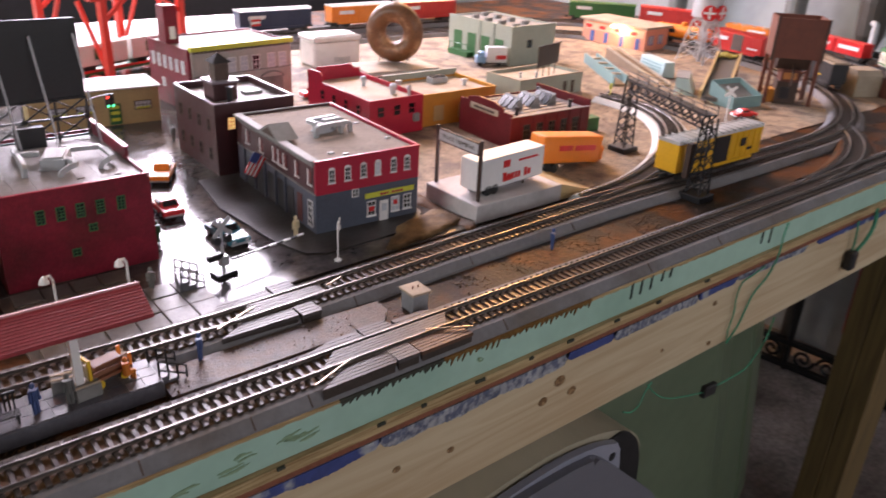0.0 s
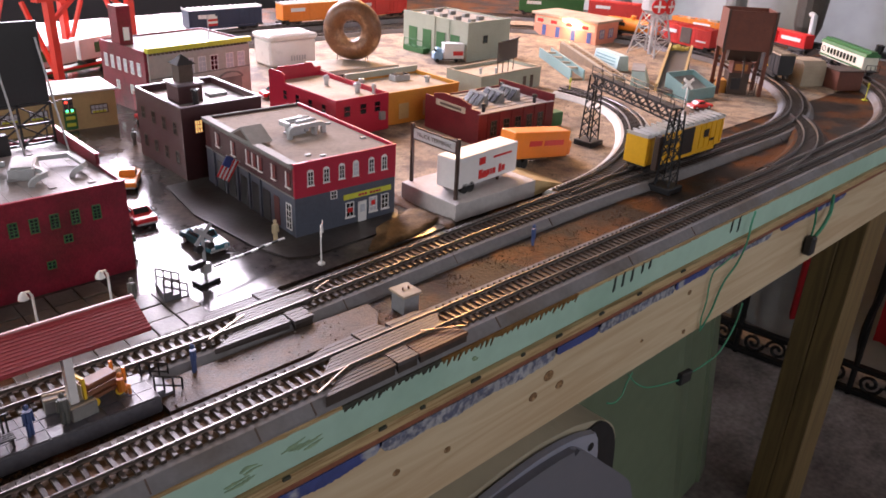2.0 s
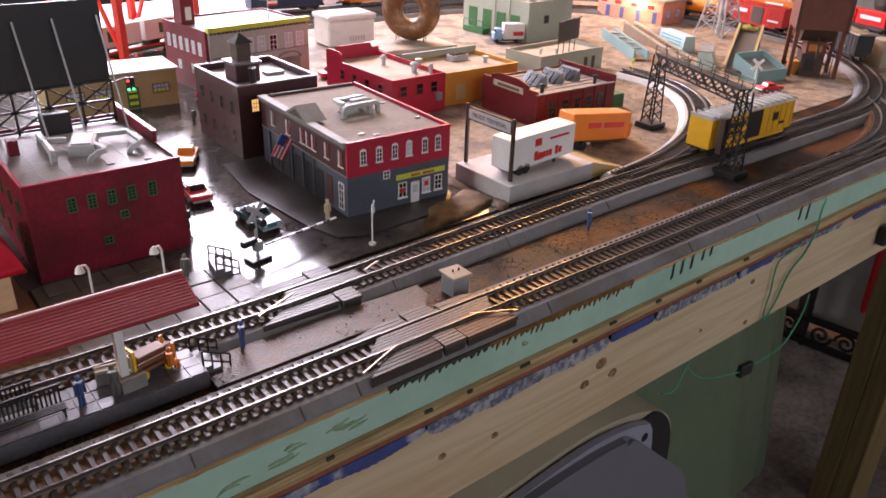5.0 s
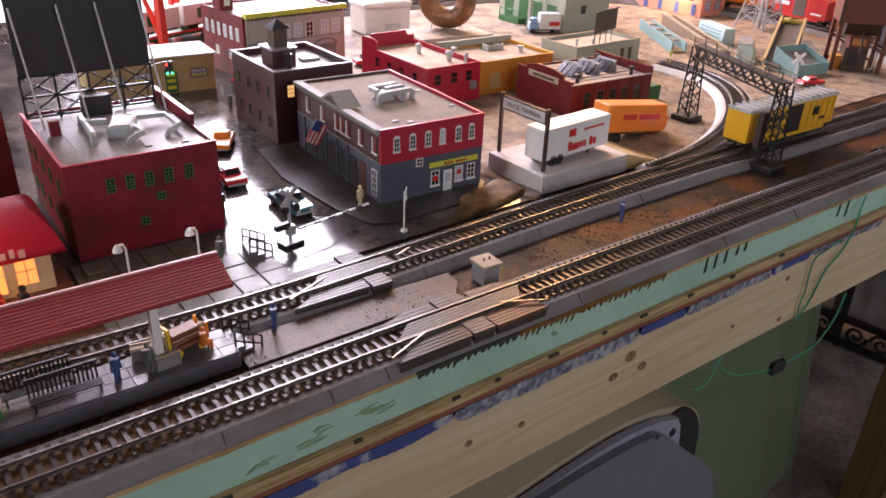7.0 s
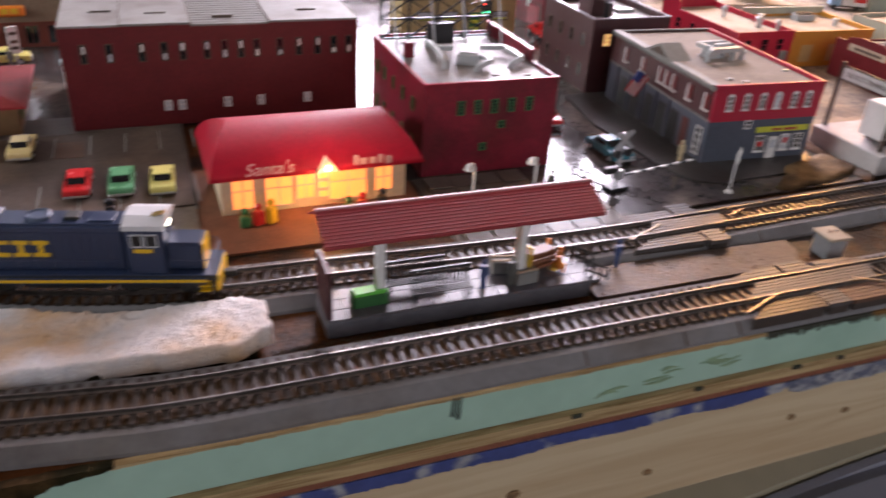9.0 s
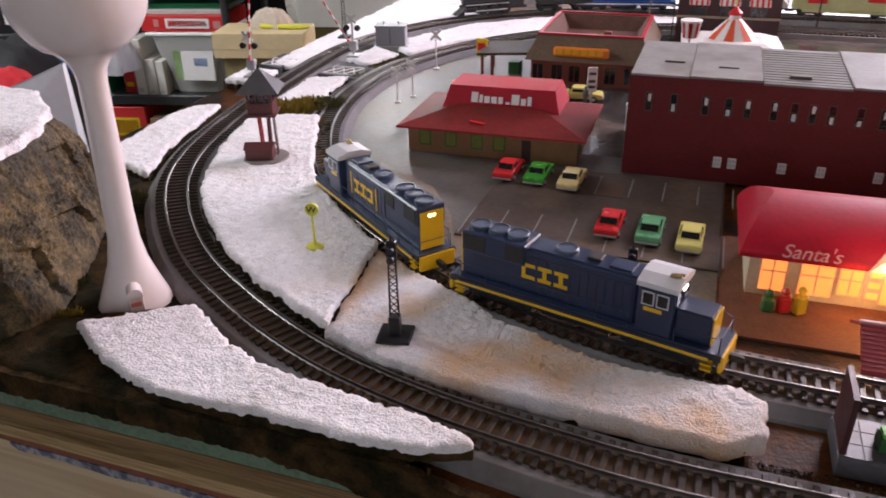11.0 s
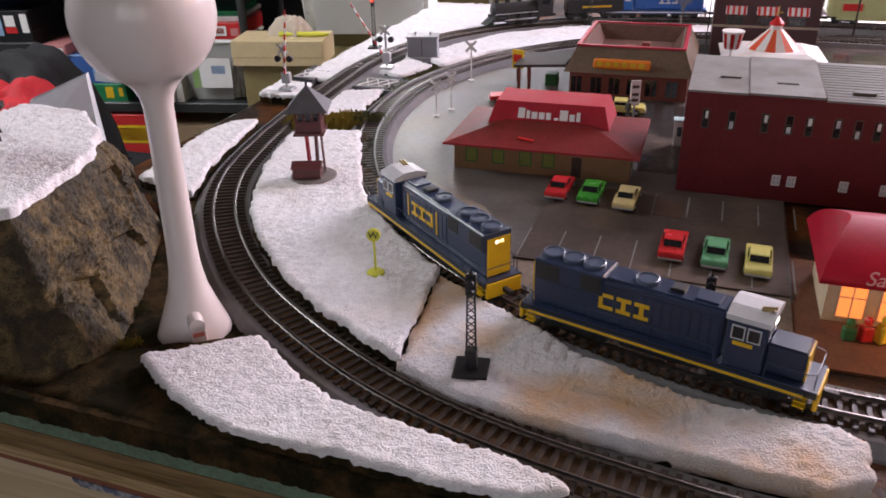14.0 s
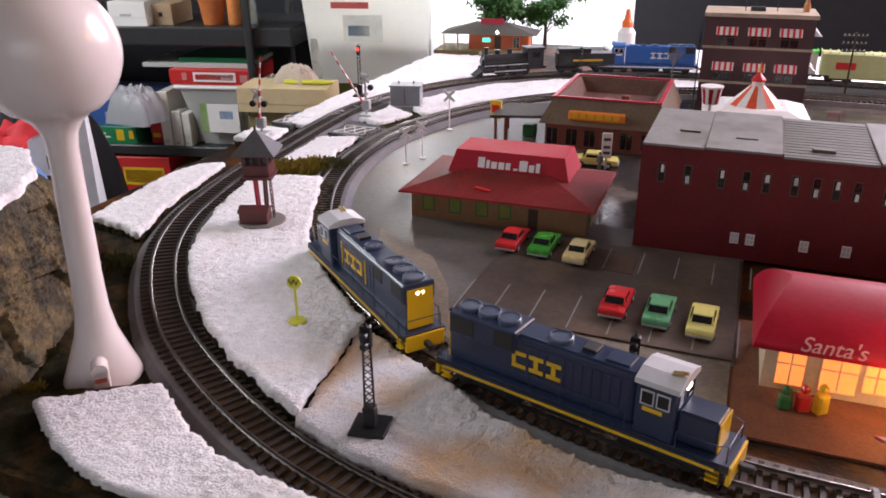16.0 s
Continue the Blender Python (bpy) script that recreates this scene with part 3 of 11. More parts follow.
tie_bm = bm_new()
b0 = bm_new()
box(b0, -1.45, -15.6, 8.0, 1.45, 15.6, 9.9)
bmesh.ops.bevel(b0, geom=[e for e in b0.edges if all(v.co.z > 9 for v in e.verts)], offset=0.3, segments=1, affect="EDGES")
join(tie_bm, b0)
for y in (-8.25, 8.25):
    box(tie_bm, -1.1, y - 1.6, 9.9, 1.1, y + 1.6, 10.5)
tie_mesh = finish(tie_bm, tie_brown, "sleeper")
TIE = 0.0066


def track(name, line, near, label, bed_height=0.0079, bed_mat=None):
    """near: the span of x in which sleepers are single pieces."""
    t = thing(name, 0, 0, 0, 0, label, "railway track")
    h = bed_height
    part("roadbed", sweep(line, 0, line.length, ((-0.0255, 0.0), (0.0255, 0.0), (0.0250, 0.0020), (0.0196, h - 0.0002), (0.0188, h), (-0.0188, h), (-0.0196, h - 0.0002), (-0.0250, 0.0020))), bed_mat or roadbed_grey, t, "grey foam roadbed", mm=False)
    part("tie_bed", sweep(line, 0, line.length, ((-0.0142, h), (0.0142, h), (0.0138, h + 0.0007), (-0.0138, h + 0.0007))), M("brown_tie_bed", (0.068, 0.039, 0.019), 0.6, spec=0.15, var=0.4, scale=60, bump=0.3, bscale=300, second=(0.11, 0.056, 0.022), mix=(0.46, 0.62), sscale=14), t, "brown dirt strip under the sleepers", mm=False)
    for side in (-1, 1):
        o = side * 0.00825
        part("rail", sweep(line, 0, line.length, ((o - 0.0011, 0.0102), (o + 0.0011, 0.0102), (o + 0.0003, 0.0108), (o + 0.0003, 0.0118), (o + 0.00045, 0.0121), (o + 0.00045, 0.0128), (o - 0.00045, 0.0128), (o - 0.00045, 0.0121), (o - 0.0003, 0.0118), (o - 0.0003, 0.0108)), 0.012), rail_metal, t, "worn metal rail", mm=False)
    n = int(line.length / TIE)
    rest = []
    count = 0
    for i in range(n):
        q, d = line.at((i + 0.5) * TIE)
        m = Matrix.Translation(q) @ Matrix.Rotation(math.atan2(d.y, d.x), 4, "Z")
        if near and near[0] < q.x < near[1] and q.y < near[2] and count < 300:
            o = new("sleeper", tie_mesh)
            o.parent, o.matrix_basis = t, m
            count += 1
        else:
            rest.append(m)
    if rest:
        vs, fs = [], []
        src_v, src_f = [v.co.copy() for v in tie_mesh.vertices], [tuple(p.vertices) for p in tie_mesh.polygons]
        for m in rest:
            k = len(vs)
            vs.extend(tuple(m @ v) for v in src_v)
            fs.extend(tuple(k + a for a in f) for f in src_f)
        me = bpy.data.meshes.new("sleepers")
        me.from_pydata(vs, [], fs)
        me.materials.append(tie_brown)
        o = new("far_sleeper_rest", me)
        o.parent = t
        tagged(o, kind="stuff")
    return t


track("outer_track", outer, (-0.64, 0.85, 0.4), "outer loop of model railway track on grey roadbed")
track("inner_track", inner, (-0.60, 0.75, 0.4), "inner loop of model railway track on grey roadbed")
track("spur_track", spur, (0, 2, 1), "curved siding of model track on pale roadbed", bed_height=0.0076, bed_mat=M("pale_roadbed", (0.55, 0.53, 0.50), 0.7))
track("link_track", link, (0, 2, 1), "curved connecting piece of model track", bed_height=0.0077, bed_mat=dirt)

# ---- model buildings ----
brick_red = M("red_brick_plastic", (0.20, 0.011, 0.027), 0.42, spec=0.32, var=0.3, scale=70, bump=0.5, bscale=700, second=(0.125, 0.012, 0.018), mix=(0.46, 0.66), sscale=24)
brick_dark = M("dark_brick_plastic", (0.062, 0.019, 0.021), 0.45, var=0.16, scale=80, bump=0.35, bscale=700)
brick_fac = M("oxblood_brick_plastic", (0.135, 0.014, 0.018), 0.42, spec=0.3, var=0.2, scale=60, bump=0.3, bscale=600)
crimson = M("crimson_paint", (0.42, 0.012, 0.04), 0.4, var=0.08)
roof_grey = M("pinkish_grey_roof", (0.27, 0.245, 0.24), 0.46, spec=0.22, var=0.2, scale=50, bump=0.4, bscale=400, second=(0.23, 0.20, 0.19), mix=(0.46, 0.68), sscale=22)
roof_white = M("pale_grey_roof", (0.25, 0.245, 0.235), 0.6, spec=0.2, var=0.16, scale=40, bump=0.3, bscale=300, second=(0.19, 0.175, 0.165), mix=(0.48, 0.68), sscale=30)
slate_blue = M("slate_blue_wall", (0.075, 0.085, 0.115), 0.5, var=0.15, scale=60, bump=0.3, bscale=600)
yellow = M("yellow_paint", (0.72, 0.46, 0.02), 0.45, var=0.06)
lime = M("lime_yellow_paint", (0.62, 0.62, 0.06), 0.45, var=0.06)
cream = M("cream_wall", (0.58, 0.50, 0.34), 0.55, var=0.1)
greencol = M("green_paint", (0.03, 0.13, 0.035), 0.5, var=0.15)
tanwall = M("tan_wall", (0.46, 0.33, 0.15), 0.55, var=0.12)
orange_wall = M("orange_wall", (0.55, 0.24, 0.03), 0.5, var=0.12)
grey_green = M("grey_green_wall", (0.36, 0.38, 0.31), 0.55, var=0.1)
dark_pane = M("dark_pane", (0.012, 0.013, 0.016), 0.12, var=0.1)
pale_pane = M("pale_pane", (0.55, 0.57, 0.62), 0.25, var=0.15, scale=200)
lit_pane = glow("lit_pane", (1.0, 0.55, 0.2), 1.1)
vent_grey = M("grey_vent_plastic", (0.42, 0.43, 0.44), 0.4, var=0.1)
redbright = M("bright_red_plastic", (0.62, 0.02, 0.02), 0.35, var=0.06)
grime = M("sooty_brown", (0.09, 0.06, 0.045), 0.7, var=0.3)


def pane_mesh(key, w, h, material):
    b = bm_new()
    box(b, -w / 2, -0.25, -h / 2, w / 2, 0.25, h / 2)
    return finish(b, material, key)


def window_mesh(key, w, h, t, mv, mh, material, arch=False):
    """A sash frame with mv upright and mh level bars, in the xz plane, looking along -y."""
    b = bm_new()
    xs, zs = [-w / 2 - t, -w / 2], [-h / 2 - t, -h / 2]
    for n, half, out in ((mv, w, xs), (mh, h, zs)):
        for i in range(n):
            c = -half / 2 + half * (i + 1) / (n + 1)
            out += [c - t / 3, c + t / 3]
        out += [half / 2, half / 2 + t]
    grid = {(i, j, y): None for i in range(len(xs)) for j in range(len(zs)) for y in (-0.5, 0.5)}
    for k in grid:
        grid[k] = b.verts.new((xs[k[0]], k[2], zs[k[1]]))
    solid = {(i, j) for i in range(len(xs) - 1) for j in range(len(zs) - 1) if i % 2 == 0 or j % 2 == 0}
    for i, j in solid:
        for y in (-0.5, 0.5):
            b.faces.new([grid[q] for q in ((i, j, y), (i + 1, j, y), (i + 1, j + 1, y), (i, j + 1, y))])
        for di, dj, p, q in ((-1, 0, (i, j), (i, j + 1)), (1, 0, (i + 1, j), (i + 1, j + 1)), (0, -1, (i, j), (i + 1, j)), (0, 1, (i, j + 1), (i + 1, j + 1))):
            if (i + di, j + dj) not in solid:
                b.faces.new([grid[v] for v in ((*p, -0.5), (*q, -0.5), (*q, 0.5), (*p, 0.5))])
    if arch:
        lathe_b = bm_new()
        n = 8
        ring = [lathe_b.verts.new((w / 2 * math.cos(math.pi * i / n) * 1.15, y, h / 2 + t + w * 0.35 * math.sin(math.pi * i / n))) for y in (-0.5, 0.5) for i in range(n + 1)]
        lathe_b.faces.new(ring[:n + 1])
        lathe_b.faces.new(ring[n + 1:][::-1])
        for i in range(n):
            lathe_b.faces.new((ring[i], ring[i + 1], ring[n + 2 + i], ring[n + 1 + i]))
        lathe_b.faces.new((ring[0], ring[n + 1], ring[2 * n + 1], ring[n]))
        join(b, lathe_b)
    return finish(b, material, key)


WIN = {}


def window(parent, x, y, z, rz, w, h, frame_mat, pane_mat, mv=1, mh=2, t=0.6, arch=False, label=""):
    """One window with its pane, in millimetres, on a wall that looks along -y turned by rz."""
    key = (w, h, frame_mat.name, mv, mh, t, arch)
    if key not in WIN:
        WIN[key] = window_mesh("window", w, h, t, mv, mh, frame_mat, arch)
    pk = (w, h, pane_mat.name)
    if pk not in WIN:
        WIN[pk] = pane_mesh("pane", w, h, pane_mat)
    o = new("window", WIN[key])
    o.parent, o.matrix_basis = parent, at(x, y, z, rz)
    if label:
        o["label"] = label
    p = new("pane", WIN[pk])
    p.parent, p.matrix_basis = o, at(0, 0.05, 0)
    return o


def walls(parent, w, d, h, material, t=2.0, name="wall", label=""):
    """Four upright walls of a building, from its front left corner, y to the rear."""
    out = []
    for a in ((0, 0, 0, w, t, h), (0, d - t, 0, w, d, h), (0, t, 0, t, d - t, h), (w - t, t, 0, w, d - t, h)):
        b = bm_new()
        box(b, *a)
        out.append(part(name, b, material, parent, label))
    return out


def slab(name, parent, a, material, label="", r=0.0):
    b = bm_new()
    if r:
        bbox(b, *a, r=r)
    else:
        box(b, *a)
    return part(name, b, material, parent, label)


def duct(parent, x, y, z, rz, s=1.0):
    """A rooftop air handler with looping square ducts."""
    q = at(x, y, z, rz)
    b = bm_new()
    bbox(b, -12 * s, -3 * s, 0, 1 * s, 7 * s, 8 * s, r=0.5)
    o = part("air_handler", b, vent_grey, parent, "grey plastic rooftop air handler", q)
    slab("handler_base", o, (-13 * s, -4 * s, 0, 2 * s, 8 * s, 1.2 * s), vent_grey)

    def bend(cx, y0, top, sgn):
        return [(cx + sgn * 4 * s * math.sin(radians(a)), y0, top - 4 * s + 4 * s * math.cos(radians(a))) for a in (0, 22, 45, 68, 90)] + [(cx + sgn * 4 * s, y0, 0)]

    for y0, x0, ends in ((10 * s, -14 * s, 0), (1.5 * s, -4 * s, 0), (-10 * s, -15 * s, 1)):
        top = 9.0 * s
        pts = [(x0, y0, top)] + bend(12 * s, y0, top, 1)
        if ends:
            pts = bend(x0, y0, top, -1)[::-1] + pts[1:]
        b = bm_new()
        path_rod(b, pts, 2.5 * s, 4)
        part("roof_duct", b, vent_grey, parent, "", q)
        b = bm_new()
        bbox(b, 5 * s, y0 - 2.4 * s, 0, 8 * s, y0 + 2.4 * s, 7 * s, r=0.3)
        part("duct_stand", b, vent_grey, parent, "", q)
    b = bm_new()
    path_rod(b, ((-14 * s, 10 * s, 9 * s), (-14 * s, -2 * s, 9 * s), (-14 * s, -2 * s, 6 * s)), 2.5 * s, 4)
    part("roof_duct", b, vent_grey, parent, "", q)
    return o


def figure(x, y, z, rz, coat, label, group="people figures", seated=False, s=1.0):
    """A tiny painted figurine, one plain mesh."""
    b = bm_new()
    if seated:
        bbox(b, -2.2, -5, 4, 2.2, 0, 7, r=0.8)
        for k in (-1.2, 1.2):
            rod(b, (k, -4.6, 0), (k, -4.6, 6), 0.9, 6)
        rod(b, (0, 0, 5), (0, 0.4, 13), 2.4, 8, 1.9)
        ball(b, (0, 0.3, 15.2), 1.7, 8)
    else:
        for k in (-1.1, 1.1):
            rod(b, (k, 0, 0), (k * 0.8, 0, 9), 1.0, 6, 1.2)
            rod(b, (k * 2.5, -0.4, 8), (k * 1.9, 0, 15), 0.75, 6, 0.9)
        rod(b, (0, 0, 8.4), (0, 0, 15.4), 1.9, 8, 2.2)
        ball(b, (0, 0, 17.8), 1.6, 8, (1, 1, 1.15))
    o = solo("figurine", b, coat, pose(x, y, z, 0, 0, rz), label, "figurine", group)
    o.scale = (s, s, s)
    return o


def corner_shop():
    t = thing("corner_shop", 0.1375, 0.192, 0.0022, -3.0, "two-storey corner shop with crimson upper wall over slate blue", "model building")
    w, d, h = 104, 168, 66
    b = bm_new()
    box(b, 0, 0, 0, w, 2, 37)
    part("lower_wall", b, slate_blue, t, "slate blue painted lower wall")
    b = bm_new()
    box(b, 0, -0.6, 37.0, w, 2, h)
    part("upper_wall", b, crimson, t, "crimson painted upper wall")
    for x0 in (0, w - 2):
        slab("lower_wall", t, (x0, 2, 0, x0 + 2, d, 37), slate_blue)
        # street-side upper wall takes the darker brick colour, the far side crimson
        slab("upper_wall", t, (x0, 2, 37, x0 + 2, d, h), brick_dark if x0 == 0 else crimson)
    slab("back_wall", t, (2, d - 2, 0, w - 2, d, h), brick_dark)
    slab("roof", t, (2, 2, h - 3, w - 2, d - 2, h - 1.5), M("tan_dusty_roof", (0.27, 0.225, 0.19), 0.75, spec=0.08, var=0.2, scale=50, bump=0.3, bscale=400, second=(0.22, 0.18, 0.15), mix=(0.46, 0.66), sscale=18), "dusty tan grey flat roof")
    slab("red_coping", t, (-0.6, -1.2, h, w + 0.8, 1.9, h + 1.6), crimson, r=0.3)
    slab("red_coping", t, (w - 2, 2, h, w + 0.8, d, h + 1.6), crimson, r=0.3)
    slab("rear_coping", t, (2, d - 2, h, w - 2, d, h + 1.2), roof_white, r=0.2)
    # pale cornice on the street side: a flat top band, a row of teeth under it, a small pediment
    slab("cornice_top", t, (-3.4, 1.95, h, 5.0, d, h + 1.5), roof_white, "pale flat cornice", r=0.2)
    slab("cornice", t, (-2.6, 0, h - 1.6, -0.05, d, h - 0.02), roof_white)
    for i in range(42):
        slab("cornice_tooth", t, (-2.2, 1.2 + i * 4.0, h - 3.6, -0.05, 3.2 + i * 4.0, h - 1.62), roof_white)
    b = bm_new()
    profile_x(b, ((64, h + 1.5), (106, h + 1.5), (85, h + 12)), -3.4, 17)
    part("pediment", b, roof_white, t, "pale triangular pediment")
    b = bm_new()
    profile_x(b, ((71, h + 2.6), (99, h + 2.6), (85, h + 9.4)), -3.75, -3.42)
    part("pediment_panel", b, grime, t, "dark sunken pediment panel")
    slab("belt_course", t, (-0.9, 0, 37, -0.02, d, 38.2), roof_white)
    for i, x in enumerate((15, 30.5, 46, 60.5, 77, 91)):
        window(t, x, -0.8, 52.5, 0, 4.4, 11, white, pale_pane if i == 3 else dark_pane, 1, 2, 0.8, True, "white arched sash window")
        slab("window_sill", t, (x - 3.6, -1.7, 45.6, x + 3.6, -0.62, 46.4), white)
    window(t, 38, -0.2, 33, 0, 5, 6, white, dark_pane, 1, 1, 0.8)
    slab("sign_board", t, (48, -1.2, 25.6, 99, -0.1, 30.2), lime, "lime yellow shop sign with red lettering bars")
    for i, (a, c) in enumerate(((63, 66), (66.8, 69), (69.8, 72), (75, 78), (78.8, 81), (81.8, 84), (84.8, 87))):
        slab("lettering_bar", t, (a, -1.6, 26.8, c, -1.25, 28.8), crimson)
    slab("shop_door", t, (63, -0.9, 1, 72, -0.1, 21), white, "white shop door")
    slab("door_pane", t, (65, -1.2, 11, 70, -0.95, 18), pale_pane)
    for x, wd in ((54.5, 7), (79.5, 7), (92.5, 6.5)):
        window(t, x, -0.2, 15.5, 0, wd, 12.5, white, dark_pane if x != 79.5 else pale_pane, 1, 2, 0.9)
        slab("window_sill", t, (x - wd / 2 - 1.6, -1.5, 7.6, x + wd / 2 + 1.6, -0.1, 8.6), white)
    for x0, x1, z0 in ((52, 57, 13), (77.5, 81.5, 15)):
        slab("poster", t, (x0, -1.1, z0, x1, -0.75, z0 + 4.4), redbright)
    red_pane = M("red_brown_pane", (0.16, 0.018, 0.016), 0.35, var=0.2, scale=200)
    for y in (9, 33, 57, 68, 79, 108, 140):
        window(t, -0.2, y, 51.5, -90, 5.4, 12, brick_dark, red_pane, 0, 1, 0.5, False, "dark red sash window")
        slab("window_jamb", t, (-1.0, y + 2.6, 45, -0.3, y + 4.2, 58), white, "white window jamb")
        slab("window_sill", t, (-1.6, y - 4.2, 44, -0.3, y + 4.4, 45.2), white, "white window sill")
    window(t, -0.2, 10, 18, -90, 7, 22, white, dark_pane, 1, 3, 0.9)
    slab("side_panel", t, (-0.6, 26, 4, -0.05, 35, 30), M("brown_red_panel", (0.12, 0.03, 0.025), 0.5), "brown red door panel")
    for y in (42, 62, 84, 108, 132):
        slab("doorway", t, (-0.5, y, 1, -0.05, y + 13, 30), black, "dark street doorway")
    for y in (57, 78, 101, 125, 149):
        slab("pilaster", t, (-1.6, y, 0, -0.05, y + 3.4, 36.9), slate_blue)
    duct(t, 56, 82, h - 1.5, 6, 1.08)
    for x, y in ((92, 36), (90, 92), (34, 12), (24, 20), (80, 128)):
        slab("roof_hatch", t, (x, y, h - 1.5, x + 5, y + 3, h - 0.3), vent_grey)
    # flag hanging from a slanting pole over the pavement
    b = bm_new()
    rod(b, (-0.5, 96, 42), (-15, 92, 52), 0.5)
    part("flag_pole", b, silver, t)
    hang = Matrix.Translation((-0.0135, 0.0925, 0.051)) @ pose(0, 0, 0, 0, 32, 0)
    for i in range(7):
        b = bm_new()
        box(b, -1 + i * 1.9, -0.3, -21, 0.9 + i * 1.9, 0.3, 0 if i < 3 else -0.2)
        part("flag_stripe", b, redbright if i % 2 == 0 else white, t, loc=hang)
    b = bm_new()
    box(b, -1.2, -0.75, -9.5, 6.2, 0.75, 0.3)
    part("flag_canton", b, M("flag_blue", (0.03, 0.05, 0.2), 0.6), t, loc=hang)
    sheet("shop_pavement", ((0.106, 0.37), (0.094, 0.29), (0.101, 0.20), (0.1115, 0.164), (0.128, 0.155), (0.20, 0.158), (0.232, 0.172), (0.247, 0.188), (0.252, 0.37)), 0.0004, 0.0040, M("dark_grey_pavement", (0.052, 0.047, 0.045), 0.35, spec=0.3, var=0.4, scale=50, bump=0.3, bscale=200, second=(0.035, 0.028, 0.024), sscale=20), "dark grey pavement round the corner shop", "paving")
    return t


def red_warehouse():
    t = thing("red_warehouse", -0.0965, 0.2215, 0.0022, 0, "red brick warehouse with small green windows and rooftop ducts", "model building")
    w, d, h = 108, 138, 72
    walls(t, w, d, h, brick_red, label="red brick wall")
    slab("roof", t, (2, 2, h - 4, w - 2, d - 2, h - 3), roof_grey, "pale speckled grey flat roof")
    for i in range(7):
        slab("roof_panel", t, (3 + i * 15, 3, h - 3, 17.8 + i * 15, d - 3, h - 2.7), roof_grey)
    slab("parapet", t, (w - 2.5, 46, h, w + 0.3, d, h + 8), brick_red, "raised red side parapet")
    slab("parapet_cap", t, (w - 3, 45, h + 8, w + 0.6, d + 0.5, h + 9), crimson)
    slab("coping", t, (-0.5, -0.5, h, w + 0.5, 2, h + 0.8), crimson, r=0.2)
    slab("coping", t, (-0.5, 2, h, 2, d, h + 0.8), crimson, r=0.2)
    for x in (29, 42.5, 56, 70, 85):
        window(t, x, -0.3, 53, 0, 4.6, 9.5, greencol, dark_pane, 1, 3, 0.8, label="green framed small window")
    window(t, 63, -0.3, 38, 0, 4.6, 4.6, greencol, dark_pane, 1, 1, 0.8)
    window(t, 49, -0.3, 21, 0, 4.6, 4.6, greencol, dark_pane, 1, 1, 0.8)
    for y in (25, 50, 75, 100, 120):
        for z in (20, 50):
            window(t, -0.3, y, z, -90, 5, 9, greencol, dark_pane, 1, 3, 0.8)
            window(t, w + 0.3, y, z, 90, 5, 9, greencol, dark_pane, 1, 3, 0.8)
    slab("chimney", t, (10, 76, h - 3, 17, 84, h + 9), brick_red, "red chimney block")
    # one flat air handler with three square ducts whose ends loop down to the roof
    top = h + 3.5
    b = bm_new()
    bbox(b, -9, -16, 0, 9, 16, 8, r=0.6)
    o = part("air_handler", b, vent_grey, t, "pale grey plastic air handler", at(59, 64, h - 2.7, -22))
    slab("handler_lid", o, (-7, -13, 8, 7, 13, 9), vent_grey, r=0.3)
    slab("handler_foot", o, (-10, -17, 0, 10, 17, 1.2), vent_grey)
    for run in (((50, 76, top), (35, 80, top), (34, 62, top), (33, 50, top), (32.5, 46, top - 1.5), (32, 44, top - 5), (32, 44, h - 2.7)),
                ((35, 80, top), (36, 96, top), (36.5, 101, top - 1.5), (37, 103, top - 5), (37, 103, h - 2.7)),
                ((62, 58, top), (66, 44, top), (66.5, 38, top), (65, 34, top + 0.5), (60, 32, top), (55.5, 32.5, top - 2.5), (54, 33, top - 5), (54, 33, h - 2.7)),
                ((68, 76, top), (94, 72, top), (95.5, 60, top), (95.5, 46, top), (95, 40, top + 0.3), (91, 36.5, top + 0.3), (86, 36.5, top - 2), (84, 37, top - 5), (84, 37, h - 2.7))):
        b = bm_new()
        path_rod(b, run, 2.6, 4)
        part("roof_duct", b, vent_grey, t, "pale grey looping duct")
    for x, y in ((62, 20), (88, 16), (80, 98), (72, 103)):
        slab("roof_hatch", t, (x, y, h - 2.7, x + 5, y + 3.5, h - 1.9), roof_grey)
    return t


def roof_billboard():
    z = 0.0022 + 0.069
    t = thing("roof_billboard", -0.094, 0.345, z, 0, "large black billboard on lattice legs above the warehouse roof", "billboard")
    w = 100
    slab("panel", t, (0, -1, 36, w, 2, 100), black, "matt black billboard panel", r=0.4)
    b = bm_new()
    for z0 in (3, 19, 35):
        bar(b, (0, 0, z0), (w, 0, z0), 1.7)
    for i in range(5):
        bar(b, (i * 25, 0, 0), (i * 25, 0, 36), 1.7)
    part("lattice_frame", b, black, t, "black lattice frame")
    for i in range(4):
        for z0 in (3, 19):
            b = bm_new()
            bar(b, (i * 25, 0, z0), (i * 25 + 25, 0, z0 + 16), 1.2)
            bar(b, (i * 25, 0, z0 + 16), (i * 25 + 25, 0, z0), 1.2)
            part("lattice_cross", b, black, t)
    for x in (3, 36, 64, 97):
        b = bm_new()
        rod(b, (x + 4, -26, 0.0), (x - 1, -4, 88), 0.8, 6)
        part("stay_rod", b, silver, t, "thin silver stay")
    slab("feed_box", t, (40, -12, 0, 62, -2, 17), black, "black box under the billboard", r=0.6)
    return t


